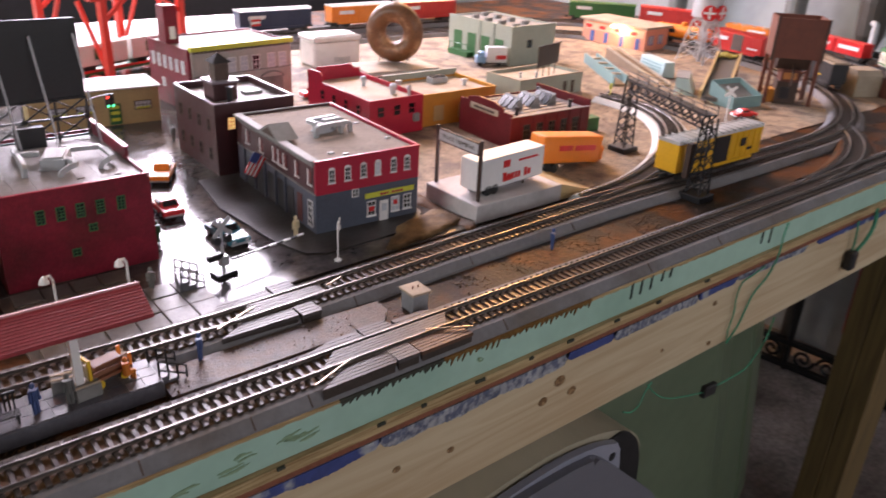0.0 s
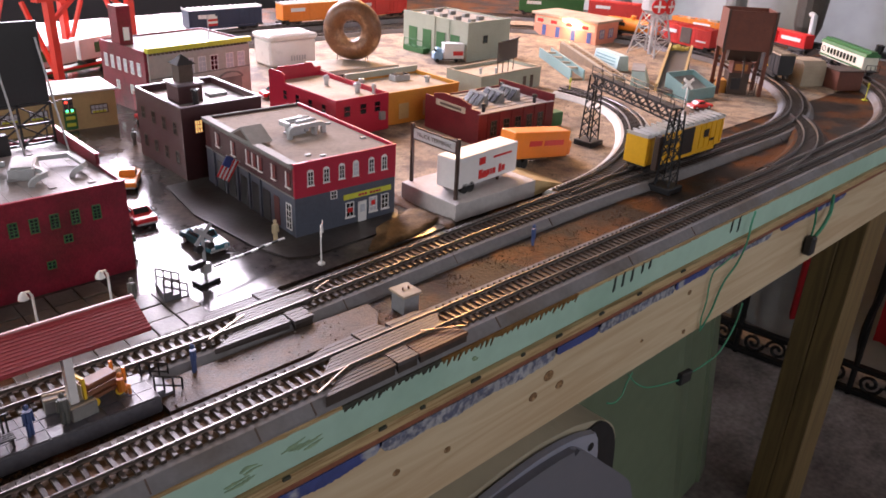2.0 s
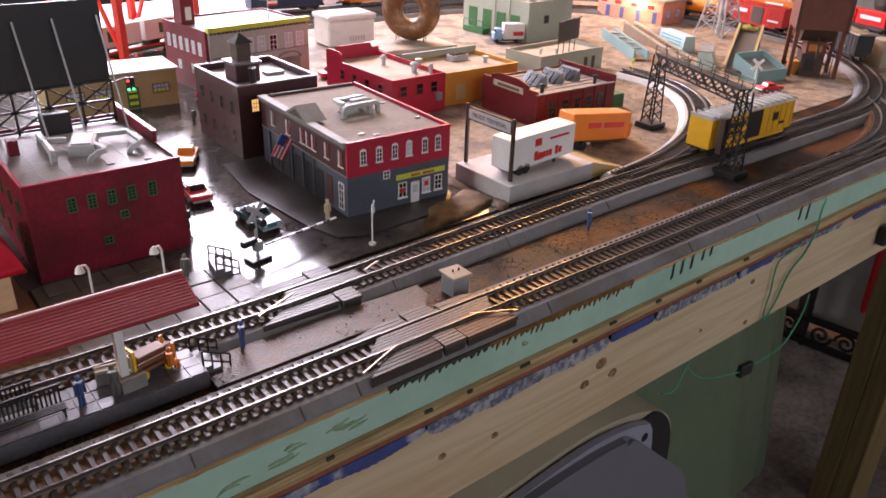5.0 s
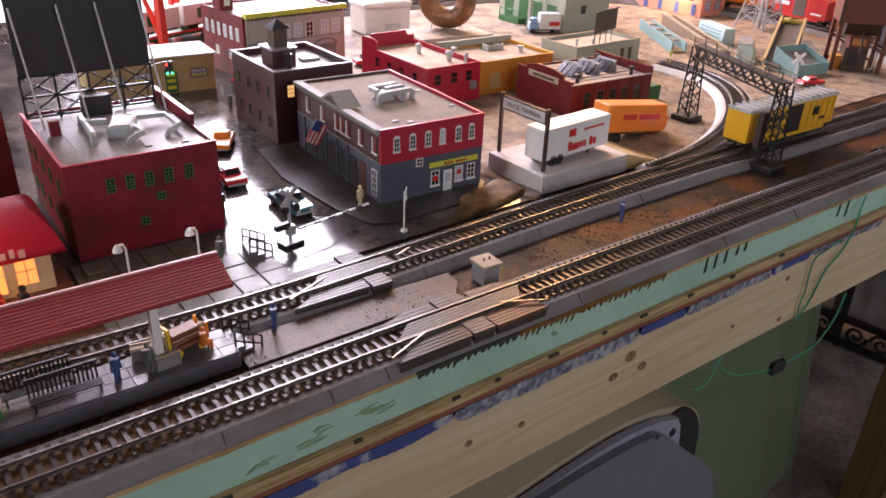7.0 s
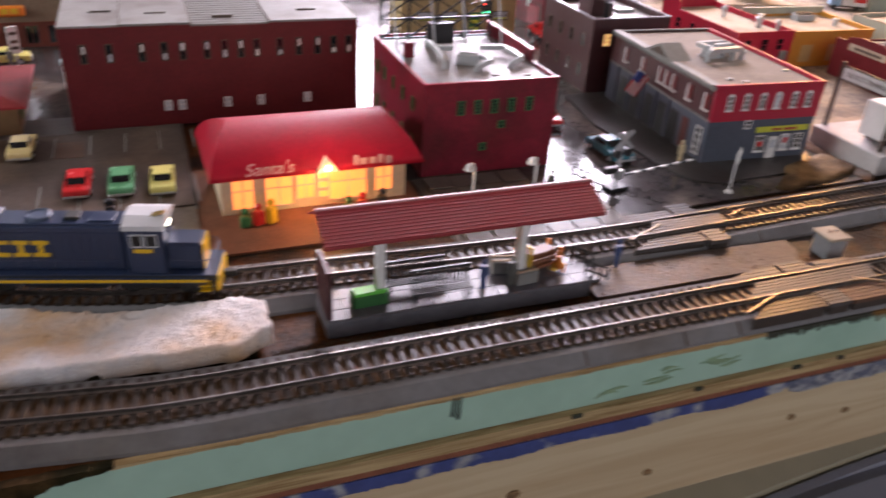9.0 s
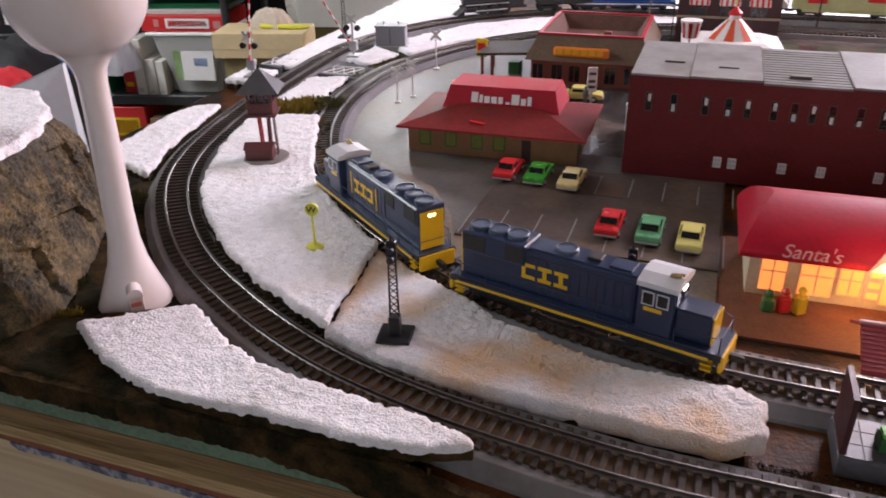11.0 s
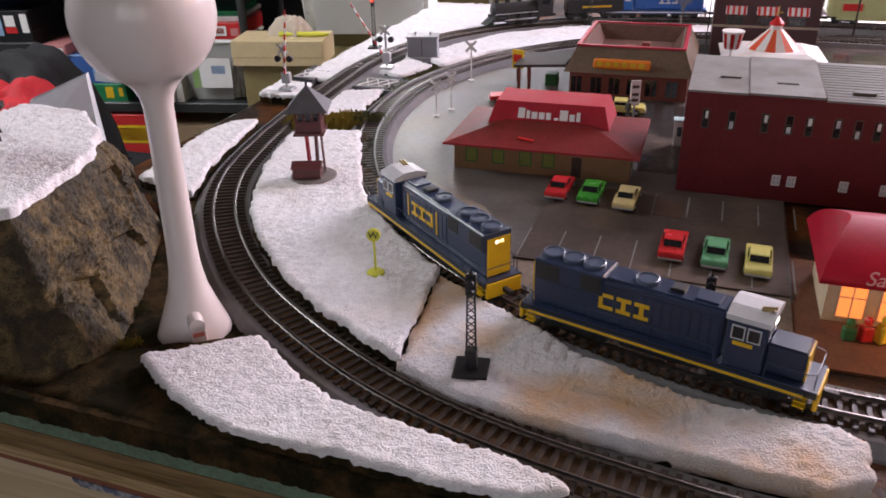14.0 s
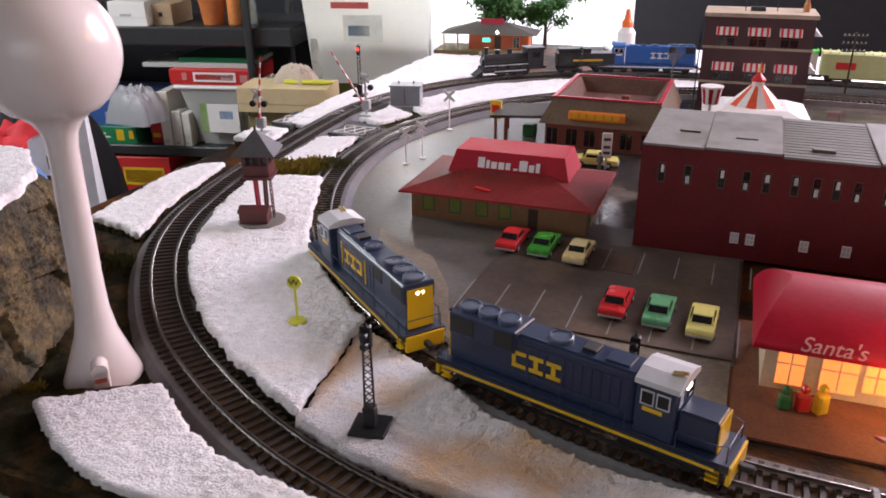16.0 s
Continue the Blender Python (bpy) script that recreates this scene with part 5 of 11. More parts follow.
def loading_platform():
    t = thing("loading_platform", 0.273, 0.138, 0.0012, 0, "white concrete loading platform with a ramp end", "platform")
    slab("deck", t, (0, 0, 0, 112, 76, 17.5), M("pale_platform", (0.50, 0.47, 0.46), 0.6, var=0.12, scale=40, second=(0.40, 0.37, 0.36), sscale=25), "pale grey platform", r=0.6)
    b = bm_new()
    profile_y(b, ((112.1, 0), (165, 0), (165, 1), (112.1, 17.4)), 2, 74)
    part("ramp", b, tanwall, t, "sandy sloping ramp")
    s = thing("platform_sign", 0.2825, 0.148, 0.0187, 0, "dark brown post frame with a long lettered sign", "sign")
    for y in (0, 62):
        slab("post", s, (-1.4, y - 1.4, 0, 1.4, y + 1.4, 58), brown_steel)
    slab("board", s, (-0.8, 1.5, 43, 0.8, 60.5, 55.5), brown_steel)
    slab("sign_face", s, (-1.4, 3, 44.5, -0.85, 59, 54), M("pale_sign_face", (0.5, 0.5, 0.5), 0.5), "pale sign with dark lettering bars")
    cu = bpy.data.curves.new("lettering", "FONT")
    cu.body, cu.size, cu.align_x, cu.align_y, cu.extrude = "TRUCK TERMINAL", 0.0058, "CENTER", "CENTER", 0.0001
    cu.materials.append(grime)
    o = new("lettering", cu)
    o.parent, o.matrix_basis = s, at(-1.7, 31, 49.2) @ pose(0, 0, 0, 90, 0, -90)
    o["label"] = "dark capital lettering"
    tr = thing("white_trailer", 0.286, 0.153, 0.0187, 4, "white freight trailer with red lettering bars on a platform", "trailer")
    slab("body", tr, (0, 0, 6, 92, 24, 36), white, "white trailer box", r=0.8)
    slab("underframe", tr, (4, 4, 4, 88, 20, 6), grime)
    slab("lettering_bar", tr, (34, -0.4, 10, 46, -0.05, 15), redbright)
    for i, (a, c) in enumerate(((33, 38), (39, 43.5), (44.5, 49), (50, 53), (54, 58), (63, 67), (68, 72.5))):
        slab("letter_bar", tr, (a, -0.5, 11 if i not in (0, 5) else 10.5, c, -0.15, 17 if i not in (0, 5) else 19), redbright)
    slab("emblem", tr, (33, -0.5, 24, 42, -0.1, 31), redbright, "red square emblem")
    slab("small_lettering", tr, (54, -0.5, 27, 82, -0.1, 29), redbright)
    for x in (14, 23):
        for y in (2, 22):
            b = bm_new()
            rod(b, (x, y - 2, 5), (x, y + 2, 5), 5, 14)
            part("wheel", b, tyre_black, tr)
    for y in (5, 19):
        slab("landing_leg", tr, (68, y - 1, 0, 70, y + 1, 6), grime)
    ob = thing("orange_trailer", 0.421, 0.204, 0.0012, -4, "orange freight trailer with lettering bars leaning nose down on gravel", "trailer")
    ob.matrix_basis = pose(0.421, 0.204, 0.0062, 0, 7.0, -4)
    slab("body", ob, (0, 0, 8, 90, 24, 38), orange_cont, "orange trailer box", r=1)
    slab("underframe", ob, (4, 4, 5, 60, 20, 8), grime)
    for a, c in ((24, 44), (48, 80)):
        slab("lettering_bar", ob, (a, -0.5, 22, c, -0.1, 28), redbright)
    slab("nose", ob, (90, 1.5, 9, 98, 22.5, 26), orange_cont, r=2)
    for x in (12, 22):
        for y in (2, 22):
            b = bm_new()
            rod(b, (x, y - 2, 2.4), (x, y + 2, 2.4), 5, 14)
            part("wheel", b, tyre_black, ob)


def truss(b, p, q, w, h, n, r):
    """Two lattice sides of a girder from p to q."""
    p, q = Vector(p), Vector(q)
    d = (q - p) / n
    side = Vector((-d.y, d.x, 0)).normalized() * (w / 2)
    up = Vector((0, 0, h))
    for sgn in (-1, 1):
        o = side * sgn
        bar(b, p + o, q + o, r * 1.5)
        bar(b, p + o + up, q + o + up, r * 1.5)
        for i in range(n):
            a, c = p + d * i + o, p + d * (i + 1) + o
            bar(b, a, c + up, r)
            bar(b, a + up, c, r)
    return b


def signal_bridge():
    t = thing("signal_bridge", 0, 0, 0, 0, "black lattice signal bridge spanning two tracks", "signal bridge")
    A, B = (578, 217), (514, 68)
    zt = 74
    for (cx, cy) in (A, B):
        foot = slab("footing", t, (cx - 13, cy - 13, 0, cx + 13, cy + 13, 7), black, "black footing block", r=0.8)
        for sx, sy in ((-1, -1), (1, -1), (-1, 1), (1, 1)):
            b = bm_new()
            bar(b, (cx + sx * 8, cy + sy * 8, 7), (cx + sx * 5, cy + sy * 5, zt + 12), 1.7)
            part("tower_leg", b, black, t)
        for k in range(5):
            z0, z1 = 9 + k * 14, 21 + k * 14
            f0, f1 = 8 - 3 * (z0 - 7) / 79, 8 - 3 * (z1 - 7) / 79
            b = bm_new()
            for (ax, ay, bx, by) in ((-1, -1, 1, -1), (-1, 1, 1, 1), (-1, -1, -1, 1), (1, -1, 1, 1)):
                bar(b, (cx + ax * f0, cy + ay * f0, z0), (cx + bx * f1, cy + by * f1, z1), 0.9)
                bar(b, (cx + bx * f0, cy + by * f0, z0), (cx + ax * f1, cy + ay * f1, z1), 0.9)
            pieces("tower_brace", b, black, t)
    b = bm_new()
    truss(b, (*A, zt), (*B, zt), 11, 13, 9, 1.1)
    part("girder", b, black, t, "black lattice girder")
    b = bm_new()
    bar(b, (A[0], A[1], zt + 14), (B[0], B[1], zt + 14), 13, 1)
    part("walkway", b, black, t)
    d = Vector((B[0] - A[0], B[1] - A[1], 0)).normalized()
    nrm = Vector((-d.y, d.x, 0)) * 6.5
    for sgn in (-1, 1):
        b = bm_new()
        for i in range(8):
            p = Vector((A[0], A[1], zt + 14)).lerp(Vector((B[0], B[1], zt + 14)), i / 7) + nrm * sgn
            rod(b, p, p + Vector((0, 0, 9)), 0.5)
        for z in (4.5, 9):
            rod(b, Vector((A[0], A[1], zt + 14 + z)) + nrm * sgn, Vector((B[0], B[1], zt + 14 + z)) + nrm * sgn, 0.5)
        pieces("handrail", b, black, t)
    slab("ladder_box", t, (B[0] - 12, B[1] + 8, 22, B[0] - 4, B[1] + 14, 58), MATS["yellow_paint"] if False else brown_steel)


def crossbuck(x, y, z, rz, s=1.0):
    t = thing("crossbuck", x, y, z, rz, "white railway crossing sign on a slim post", "crossing sign", "crossing signs")
    b = bm_new()
    rod(b, (0, 0, 0), (0, 0, 46 * s), 0.8 * s)
    rod(b, (0, 0, 0), (0, 0, 1.4), 4 * s, 10)
    part("post", b, white, t)
    for a in (-45, 45):
        b = bm_new()
        box(b, -9 * s, -0.5, -1.6 * s, 9 * s, 0.3, 1.6 * s)
        part("arm", b, white, t, loc=at(0, -0.8 - (0.4 if a > 0 else 0), 42 * s, 0, 0, a))


def yard():
    t = thing("teal_loader", 0.843, 0.452, 0.0012, 56, "long grey-teal unloading trough with a brown ramp", "loader")
    for y in (-22, 0):
        b = bm_new()
        box(b, 0, y, 0, 190, y + 2.5, 17)
        part("side_wall", b, teal_grey, t)
    for i in range(9):
        slab("rib", t, (8 + i * 21, -24, 0, 10.5 + i * 21, -22.1, 14), teal_grey)
    slab("floor_panel", t, (0, -19.4, 0, 190, -0.1, 3), board_brown)
    for i in range(4):
        slab("cross_beam", t, (30 + i * 42, -19.4, 12, 35 + i * 42, -0.1, 15), cream_roof)
    r = thing("plank_ramp", 0.922, 0.400, 0.0012, 62.4, "long brown plank ramp lying on the gravel", "ramp")
    r.scale = (0.80, 0.9, 0.9)
    b = bm_new()
    profile_y(b, ((0, 0), (290, 0), (290, 22), (282, 22), (0, 5)), 0, 22)
    part("deck", b, board_brown, r)
    for y in (0, 20):
        b = bm_new()
        profile_y(b, ((0, 5.1), (284, 22.2), (284, 26), (0, 9)), y, y + 2)
        part("side_rail", b, cream_roof, r)
    for i in range(14):
        slab("deck_plank", r, (6 + i * 19, 2.2, 5.6 + i * 1.15, 20 + i * 19, 19.8, 7.0 + i * 1.15), board_brown)
    t2 = thing("teal_shed", 0.990, 0.441, 0.0012, 68, "small pale teal shed with louvred sides", "shed")
    b = bm_new()
    profile_x(b, ((0, 0), (26, 0), (22, 26), (4, 26)), 0, 78)
    part("body", b, pale_teal, t2)
    for k in range(4):
        slab("louvre", t2, (8, 25.8 - k * 0.9, 4 + k * 5, 70, 27 - k * 1.0, 6 + k * 5), teal_grey)
    c = thing("coal_conveyor", 0.894, 0.284, 0.0012, 27, "tan inclined conveyor trough rising to the coal tower", "conveyor")
    c.scale = (0.80, 1.25, 1.0)
    b = bm_new()
    profile_y(b, ((0, 4), (236, 36), (236, 42), (0, 10)), 0, 26)
    part("belt", b, M("dark_belt", (0.09, 0.085, 0.08), 0.6), c)
    for y in (-3, 26):
        b = bm_new()
        profile_y(b, ((0, 4), (236, 36), (236, 50), (0, 17)), y, y + 3)
        part("side_board", b, tanwall, c)
    for x in (60, 120, 180, 230):
        for y in (-2, 25):
            b = bm_new()
            rod(b, (x, y + 1, 0), (x, y + 1, 4 + x * 0.136), 1.4)
            part("trestle_leg", b, brown_steel, c)
    ball_b = bm_new()
    for k in range(30):
        rr = random.Random(k)
        ball(ball_b, (rr.uniform(215, 236), rr.uniform(2, 24), 42 + rr.uniform(0, 5)), rr.uniform(1.5, 4), 5)
    part("spill", ball_b, M("yellow_grit", (0.5, 0.4, 0.1), 0.8, var=0.4, scale=200), c, "yellowish grit at the conveyor head")
    for (x, y, rz, w, d, h, m_) in ((0.903, 0.342, 32, 62, 30, 26, pale_teal), (0.885, 0.262, -10, 62, 48, 34, teal_grey)):
        s = thing("hopper_shed", x, y, 0.0012, rz, "sloped grey-teal hopper shed", "shed")
        if m_ is teal_grey:
            b = bm_new()
            profile_x(b, ((2, 0), (d - 2, 0), (d - 2, h - 8), (2, 7)), 2, w - 2)
            part("sloping_floor", b, roof_white, s, "pale sloping hopper floor")
            for x_ in (0, w - 2):
                b = bm_new()
                profile_x(b, ((0, 0), (d, 0), (d, h), (0, h * 0.5)), x_, x_ + 2)
                part("side_wall", b, m_, s)
            slab("back_wall", s, (2, d - 2, 0, w - 2, d, h), m_)
            slab("front_wall", s, (2, 0, 0, w - 2, 2, h * 0.5), m_)
            continue
        b = bm_new()
        profile_x(b, ((0, 0), (d, 0), (d, h), (d * 0.35, h)), 0, w)
        part("body", b, m_, s)
        slab("roof_edge", s, (-1, d * 0.33, h, w + 1, d + 1, h + 1.5), roof_white)
    k = thing("coal_tower", 0.968, 0.262, 0.0012, -50, "tall rust brown coaling tower with an open bin on timber posts", "coaling tower")
    k.scale = (0.88, 0.86, 1.0)
    for x in (0, 74):
        for y in (0, 54):
            slab("post", k, (x, y, 0, x + 6, y + 6, 70), rust, "rust brown post")
    for a in ((-1, -1, 70, 81, 1.5, 129), (-1, 58.5, 70, 81, 61, 129), (-1, 1.5, 70, 1.5, 58.5, 129), (78.5, 1.5, 70, 81, 58.5, 129)):
        slab("bin_wall", k, a, rust, "tall rust brown bin wall")
    slab("bin_floor", k, (1.5, 1.5, 70, 78.5, 58.5, 78), brown_steel, "dark bin floor")
    for x in (-2.5, 78.5):
        slab("bin_batten", k, (x, -2.6, 66, x + 4, -1, 130), brown_steel, "dark upright batten")
    b = bm_new()
    profile_x(b, ((18, 52), (44, 52), (56, 70), (6, 70)), 14, 66)
    part("hopper", b, brown_steel, k)
    slab("engine_room", k, (20, 8, 0, 56, 44, 34), brown_steel, "dark engine house under the bin")
    slab("upper_room", k, (24, 8, 34, 56, 40, 52), rust, "rust brown loading room")
    # orange colour stands for warm light inside the opening
    slab("lit_opening", k, (28, 7.2, 38, 50, 7.9, 48), M("orange_opening_light", (0.42, 0.16, 0.04), 0.6), "opening with its warm light painted orange")
    slab("room_opening", k, (26, 7.2, 8, 42, 7.9, 26), black)
    slab("side_room", k, (6, 14, 0, 20, 40, 20), orange_wall, "small orange brown side bin")
    b = bm_new()
    bar(b, (6, 57, 10), (74, 57, 44), 3)
    bar(b, (6, 57, 44), (74, 57, 10), 3)
    part("brace", b, rust, k)
    b = bm_new()
    path_rod(b, ((40, 8, 60), (40, -4, 48), (40, -6, 30)), 2)
    part("chute", b, brown_steel, k)
    b = bm_new()
    for i in range(9):
        bar(b, (60, 6, 4 + i * 4), (70, 6, 4 + i * 4), 0.8)
    bar(b, (60, 6, 0), (60, 6, 40), 1)
    bar(b, (70, 6, 0), (70, 6, 40), 1)
    pieces("ladder_bar", b, brown_steel, k)
    sh = thing("brown_shed", 1.175, 0.155, 0.0012, -32, "small plain brown wooden shed", "shed")
    slab("body", sh, (0, 0, 0, 46, 40, 31), rust, r=0.5)
    slab("roof", sh, (-2, -2, 31, 48, 42, 33), brown_steel, r=0.4)
    hu = thing("tan_hut", 1.150, 0.205, 0.0012, -30, "tan grey hut with a rounded roof", "shed")
    b = bm_new()
    profile_x(b, ((0, 0), (50, 0), (50, 34), (42, 42), (8, 42), (0, 34)), 0, 44)
    part("body", b, M("tan_hut_wall", (0.36, 0.30, 0.22), 0.6), hu)
    for x, y, z, h in ((0.752, 0.385, 0.0012, 24), (1.148, 0.098, 0.0012, 24)):
        yp = thing("yellow_sign_post", x, y, z, 20, "small yellow round sign on a yellow post", "sign", "yellow signs")
        b = bm_new()
        rod(b, (0, 0, 0), (0, 0, h), 0.8)
        rod(b, (0, 0, 0), (0, 0, 1.2), 5, 10)
        part("post", b, lime, yp)
        b = bm_new()
        rod(b, (0, -1.0, h), (0, 1.0, h), 4, 12)
        part("disc", b, lime, yp)
    st = thing("salmon_station", 1.143, 0.627, 0.0012, 2, "salmon pink station with cream lettered band and flat roof", "model building")
    walls(st, 78, 160, 42, salmon)
    slab("roof", st, (-6, -6, 42, 84, 166, 47), cream_roof, "cream overhanging roof", r=0.8)
    slab("cream_band", st, (-0.8, 4, 24, -0.1, 156, 38), cream)
    for y in (20, 60, 100, 136):
        slab("lettering_bar", st, (-1.2, y, 27, -0.85, y + 16, 34), redbright)
        slab("blue_door", st, (-1.0, y - 8, 1, -0.2, y + 2, 22), M("blue_trim", (0.08, 0.12, 0.35), 0.5))
    for x in (20, 52):
        window(st, x, -0.2, 20, 0, 14, 16, MATS["blue_trim"], pale_pane, 1, 1, 1)
    # glowing strip stands for the bright hotspot on the wall
    slab("wall_lamp", st, (-3, 74, 36, -1.3, 84, 41), headlamp, "glowing patch imitating the hotspot on the station wall")
    wt = thing("emblem_water_tank", 1.165, 0.513, 0.0012, 0, "silver steel water tank tower with red and white round emblems", "water tower")
    for sx, sy in ((-1, -1), (1, -1), (-1, 1), (1, 1)):
        b = bm_new()
        bar(b, (sx * 30, sy * 30, 0), (sx * 16, sy * 16, 78), 3)
        part("leg", b, silver, wt)
    for k in range(3):
        b = bm_new()
        z0, z1 = 4 + k * 24, 28 + k * 24
        f0, f1 = 30 - z0 * 0.18, 30 - z1 * 0.18
        for (ax, ay, bx, by) in ((-1, -1, 1, -1), (-1, 1, 1, 1), (-1, -1, -1, 1), (1, -1, 1, 1)):
            bar(b, (ax * f0, ay * f0, z0), (bx * f1, by * f1, z1), 1.2)
            bar(b, (bx * f0, by * f0, z0), (ax * f1, ay * f1, z1), 1.2)
            bar(b, (ax * f1, ay * f1, z1), (bx * f1, by * f1, z1), 1.2)
        pieces("brace", b, silver, wt)
    b = bm_new()
    rod(b, (0, 0, 0), (0, 0, 78), 4, 12)
    part("riser_pipe", b, silver, wt)
    b = bm_new()
    lathe(b, ((20, 78), (27, 84), (27, 128), (4, 140)), 24)
    part("tank", b, silver, wt)
    for a in (200, 250):
        b = bm_new()
        rod(b, (0, -31, 93), (0, -27.2, 93), 14, 20)
        part("emblem", b, redbright, wt, "red round emblem", at(0, 0, 0, a - 225 - 22))
        b = bm_new()
        box(b, -2, -31.6, 82, 2, -31.1, 104)
        box(b, -11, -31.6, 91, -2.01, -31.1, 95)
        box(b, 2.01, -31.6, 91, 11, -31.1, 95)
        part("emblem_cross", b, white, wt, "", at(0, 0, 0, a - 225 - 22))


tan_depot()
# added glow and point light imitate a bright reflection on the glossy wall
wl = thing("wall_lamp", 1.1418, 0.682, 0.0372, 0, "tiny glowing ball added for the hotspot on the station wall", "lamp")
b = bm_new()
path_rod(b, ((0, 0, 3), (-4, 0, 4), (-7, 0, 2)), 0.5)
part("bracket", b, black, wl)
b = bm_new()
ball(b, (-7, 0, 0.4), 2.0)
part("bulb", b, glow("hotspot_glow", (1.0, 0.78, 0.5), 30.0), wl, "added glow of the hotspot")
lamp = bpy.data.lights.new("hotspot_light", "POINT")
lamp.energy, lamp.color, lamp.shadow_soft_size = 0.22, (1.0, 0.55, 0.28), 0.003
new("hotspot_light", lamp).location = (1.128, 0.682, 0.0374)
traffic_light()
firehouse()
white_container()
donut_shop()
freight_house()
box_truck()
billboard_store()
skylight_works()
orange_store()
small_red_store()
loading_platform()
signal_bridge()
crossbuck(0.80, 0.219, 0.0012, -40, 1.1)
yard()

# ---- snow pieces, mountain, water tower and the things on the left of the layout ----
def inside(p, poly):
    x, y = p
    hit, j = False, len(poly) - 1
    for i in range(len(poly)):
        (xi, yi), (xj, yj) = poly[i], poly[j]
        if (yi > y) != (yj > y) and x < (xj - xi) * (y - yi) / (yj - yi) + xi:
            hit = not hit
        j = i
    return hit


def foam_piece(name, poly, z0, z1, material, label, step=0.0017, rough=0.0018, seed=0.0, slope=(0, 0), category="foam snow", group="foam snow pieces"):
    """A broken sheet of foam: ragged edge, pebbly top."""
    xs, ys = [p[0] for p in poly], [p[1] for p in poly]
    nx, ny = int((max(xs) - min(xs)) / step) + 4, int((max(ys) - min(ys)) / step) + 4
    ox, oy = min(xs) - step * 1.5, min(ys) - step * 1.5
    cell = {}
    for j in range(ny):
        for i in range(nx):
            x, y = ox + (i + 0.5) * step, oy + (j + 0.5) * step
            wx = 0.0024 * noise.noise(Vector((x * 55, y * 55, seed))) + 0.0014 * noise.noise(Vector((x * 170, y * 170, seed)))
            wy = 0.0024 * noise.noise(Vector((x * 55, y * 55, seed + 9))) + 0.0014 * noise.noise(Vector((x * 170, y * 170, seed + 9)))
            if inside((x + wx, y + wy), poly):
                cell[(i, j)] = True
    # the outline, smoothed so that the sides run clean
    near, place = {}, {}
    sides = []
    for (i, j) in cell:
        for (a, b, c, d, di, dj) in ((i, j, i + 1, j, 0, -1), (i + 1, j, i + 1, j + 1, 1, 0), (i + 1, j + 1, i, j + 1, 0, 1), (i, j + 1, i, j, -1, 0)):
            if (i + di, j + dj) not in cell:
                sides.append(((a, b), (c, d)))
                near.setdefault((a, b), []).append((c, d))
                near.setdefault((c, d), []).append((a, b))
    place = {k: (ox + k[0] * step, oy + k[1] * step) for k in near}
    for _ in range(2 if group == "foam snow pieces" else 5):
        place = {k: (0.5 * place[k][0] + 0.5 * sum(place[q][0] for q in near[k]) / len(near[k]), 0.5 * place[k][1] + 0.5 * sum(place[q][1] for q in near[k]) / len(near[k])) for k in near}
    verts, faces, idx, skirt = [], [], {}, []
    mid = max(z1 - 0.0048, z0 + 0.3 * (z1 - z0))

    def vert(i, j, low):
        k = (i, j, low)
        if k not in idx:
            edge = (i, j) in place
            x, y = place[(i, j)] if edge else (ox + i * step, oy + j * step)
            v = Vector((x * 250, y * 250, seed + 3 + 3 * low))
            jx, jy = 0.0008 * noise.noise(v), 0.0008 * noise.noise(v + Vector((5, 9, 2)))
            if low == 2:
                z = z0
            elif low == 1:
                z = mid + 0.0022 * noise.noise(v)
                jx, jy = 1.2 * jx - 0.0006, 1.2 * jy
            else:
                z = z1 + slope[0] * (x - xs[0]) + slope[1] * (y - ys[0]) + rough * noise.fractal(Vector((x * 150, y * 150, seed)), 0.6, 2, 5) * 0.32 + 0.95 * rough * noise.noise(Vector((x * 480, y * 480, seed))) + 0.5 * rough * noise.noise(Vector((x * 25, y * 25, seed)))
                if edge:
                    z -= 0.0007 + 0.0012 * abs(noise.noise(v * 0.5))
            idx[k] = len(verts)
            verts.append((x + jx, y + jy, z))
        return idx[k]

    for (i, j) in cell:
        faces.append((vert(i, j, 0), vert(i + 1, j, 0), vert(i + 1, j + 1, 0), vert(i, j + 1, 0)))
    for (a, b), (c, d) in sides:
        for k in (0, 1):
            faces.append((vert(a, b, k + 1), vert(c, d, k + 1), vert(c, d, k), vert(a, b, k)))
            skirt.append(k)
    me = bpy.data.meshes.new(name)
    me.from_pydata(verts, [], faces)
    me.materials.append(material)
    # lower half of snow sides is dark: moss colour painting undercut shade
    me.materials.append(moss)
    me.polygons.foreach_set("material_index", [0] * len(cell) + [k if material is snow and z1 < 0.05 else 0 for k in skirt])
    me.shade_smooth()
    return tagged(new(name, me), label, category, group)


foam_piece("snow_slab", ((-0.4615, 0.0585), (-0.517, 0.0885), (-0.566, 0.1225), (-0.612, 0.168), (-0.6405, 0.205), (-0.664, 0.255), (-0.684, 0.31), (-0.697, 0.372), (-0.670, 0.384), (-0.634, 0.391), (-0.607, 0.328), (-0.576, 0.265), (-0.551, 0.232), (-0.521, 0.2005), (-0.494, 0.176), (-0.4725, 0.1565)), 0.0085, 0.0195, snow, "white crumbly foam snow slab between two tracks")
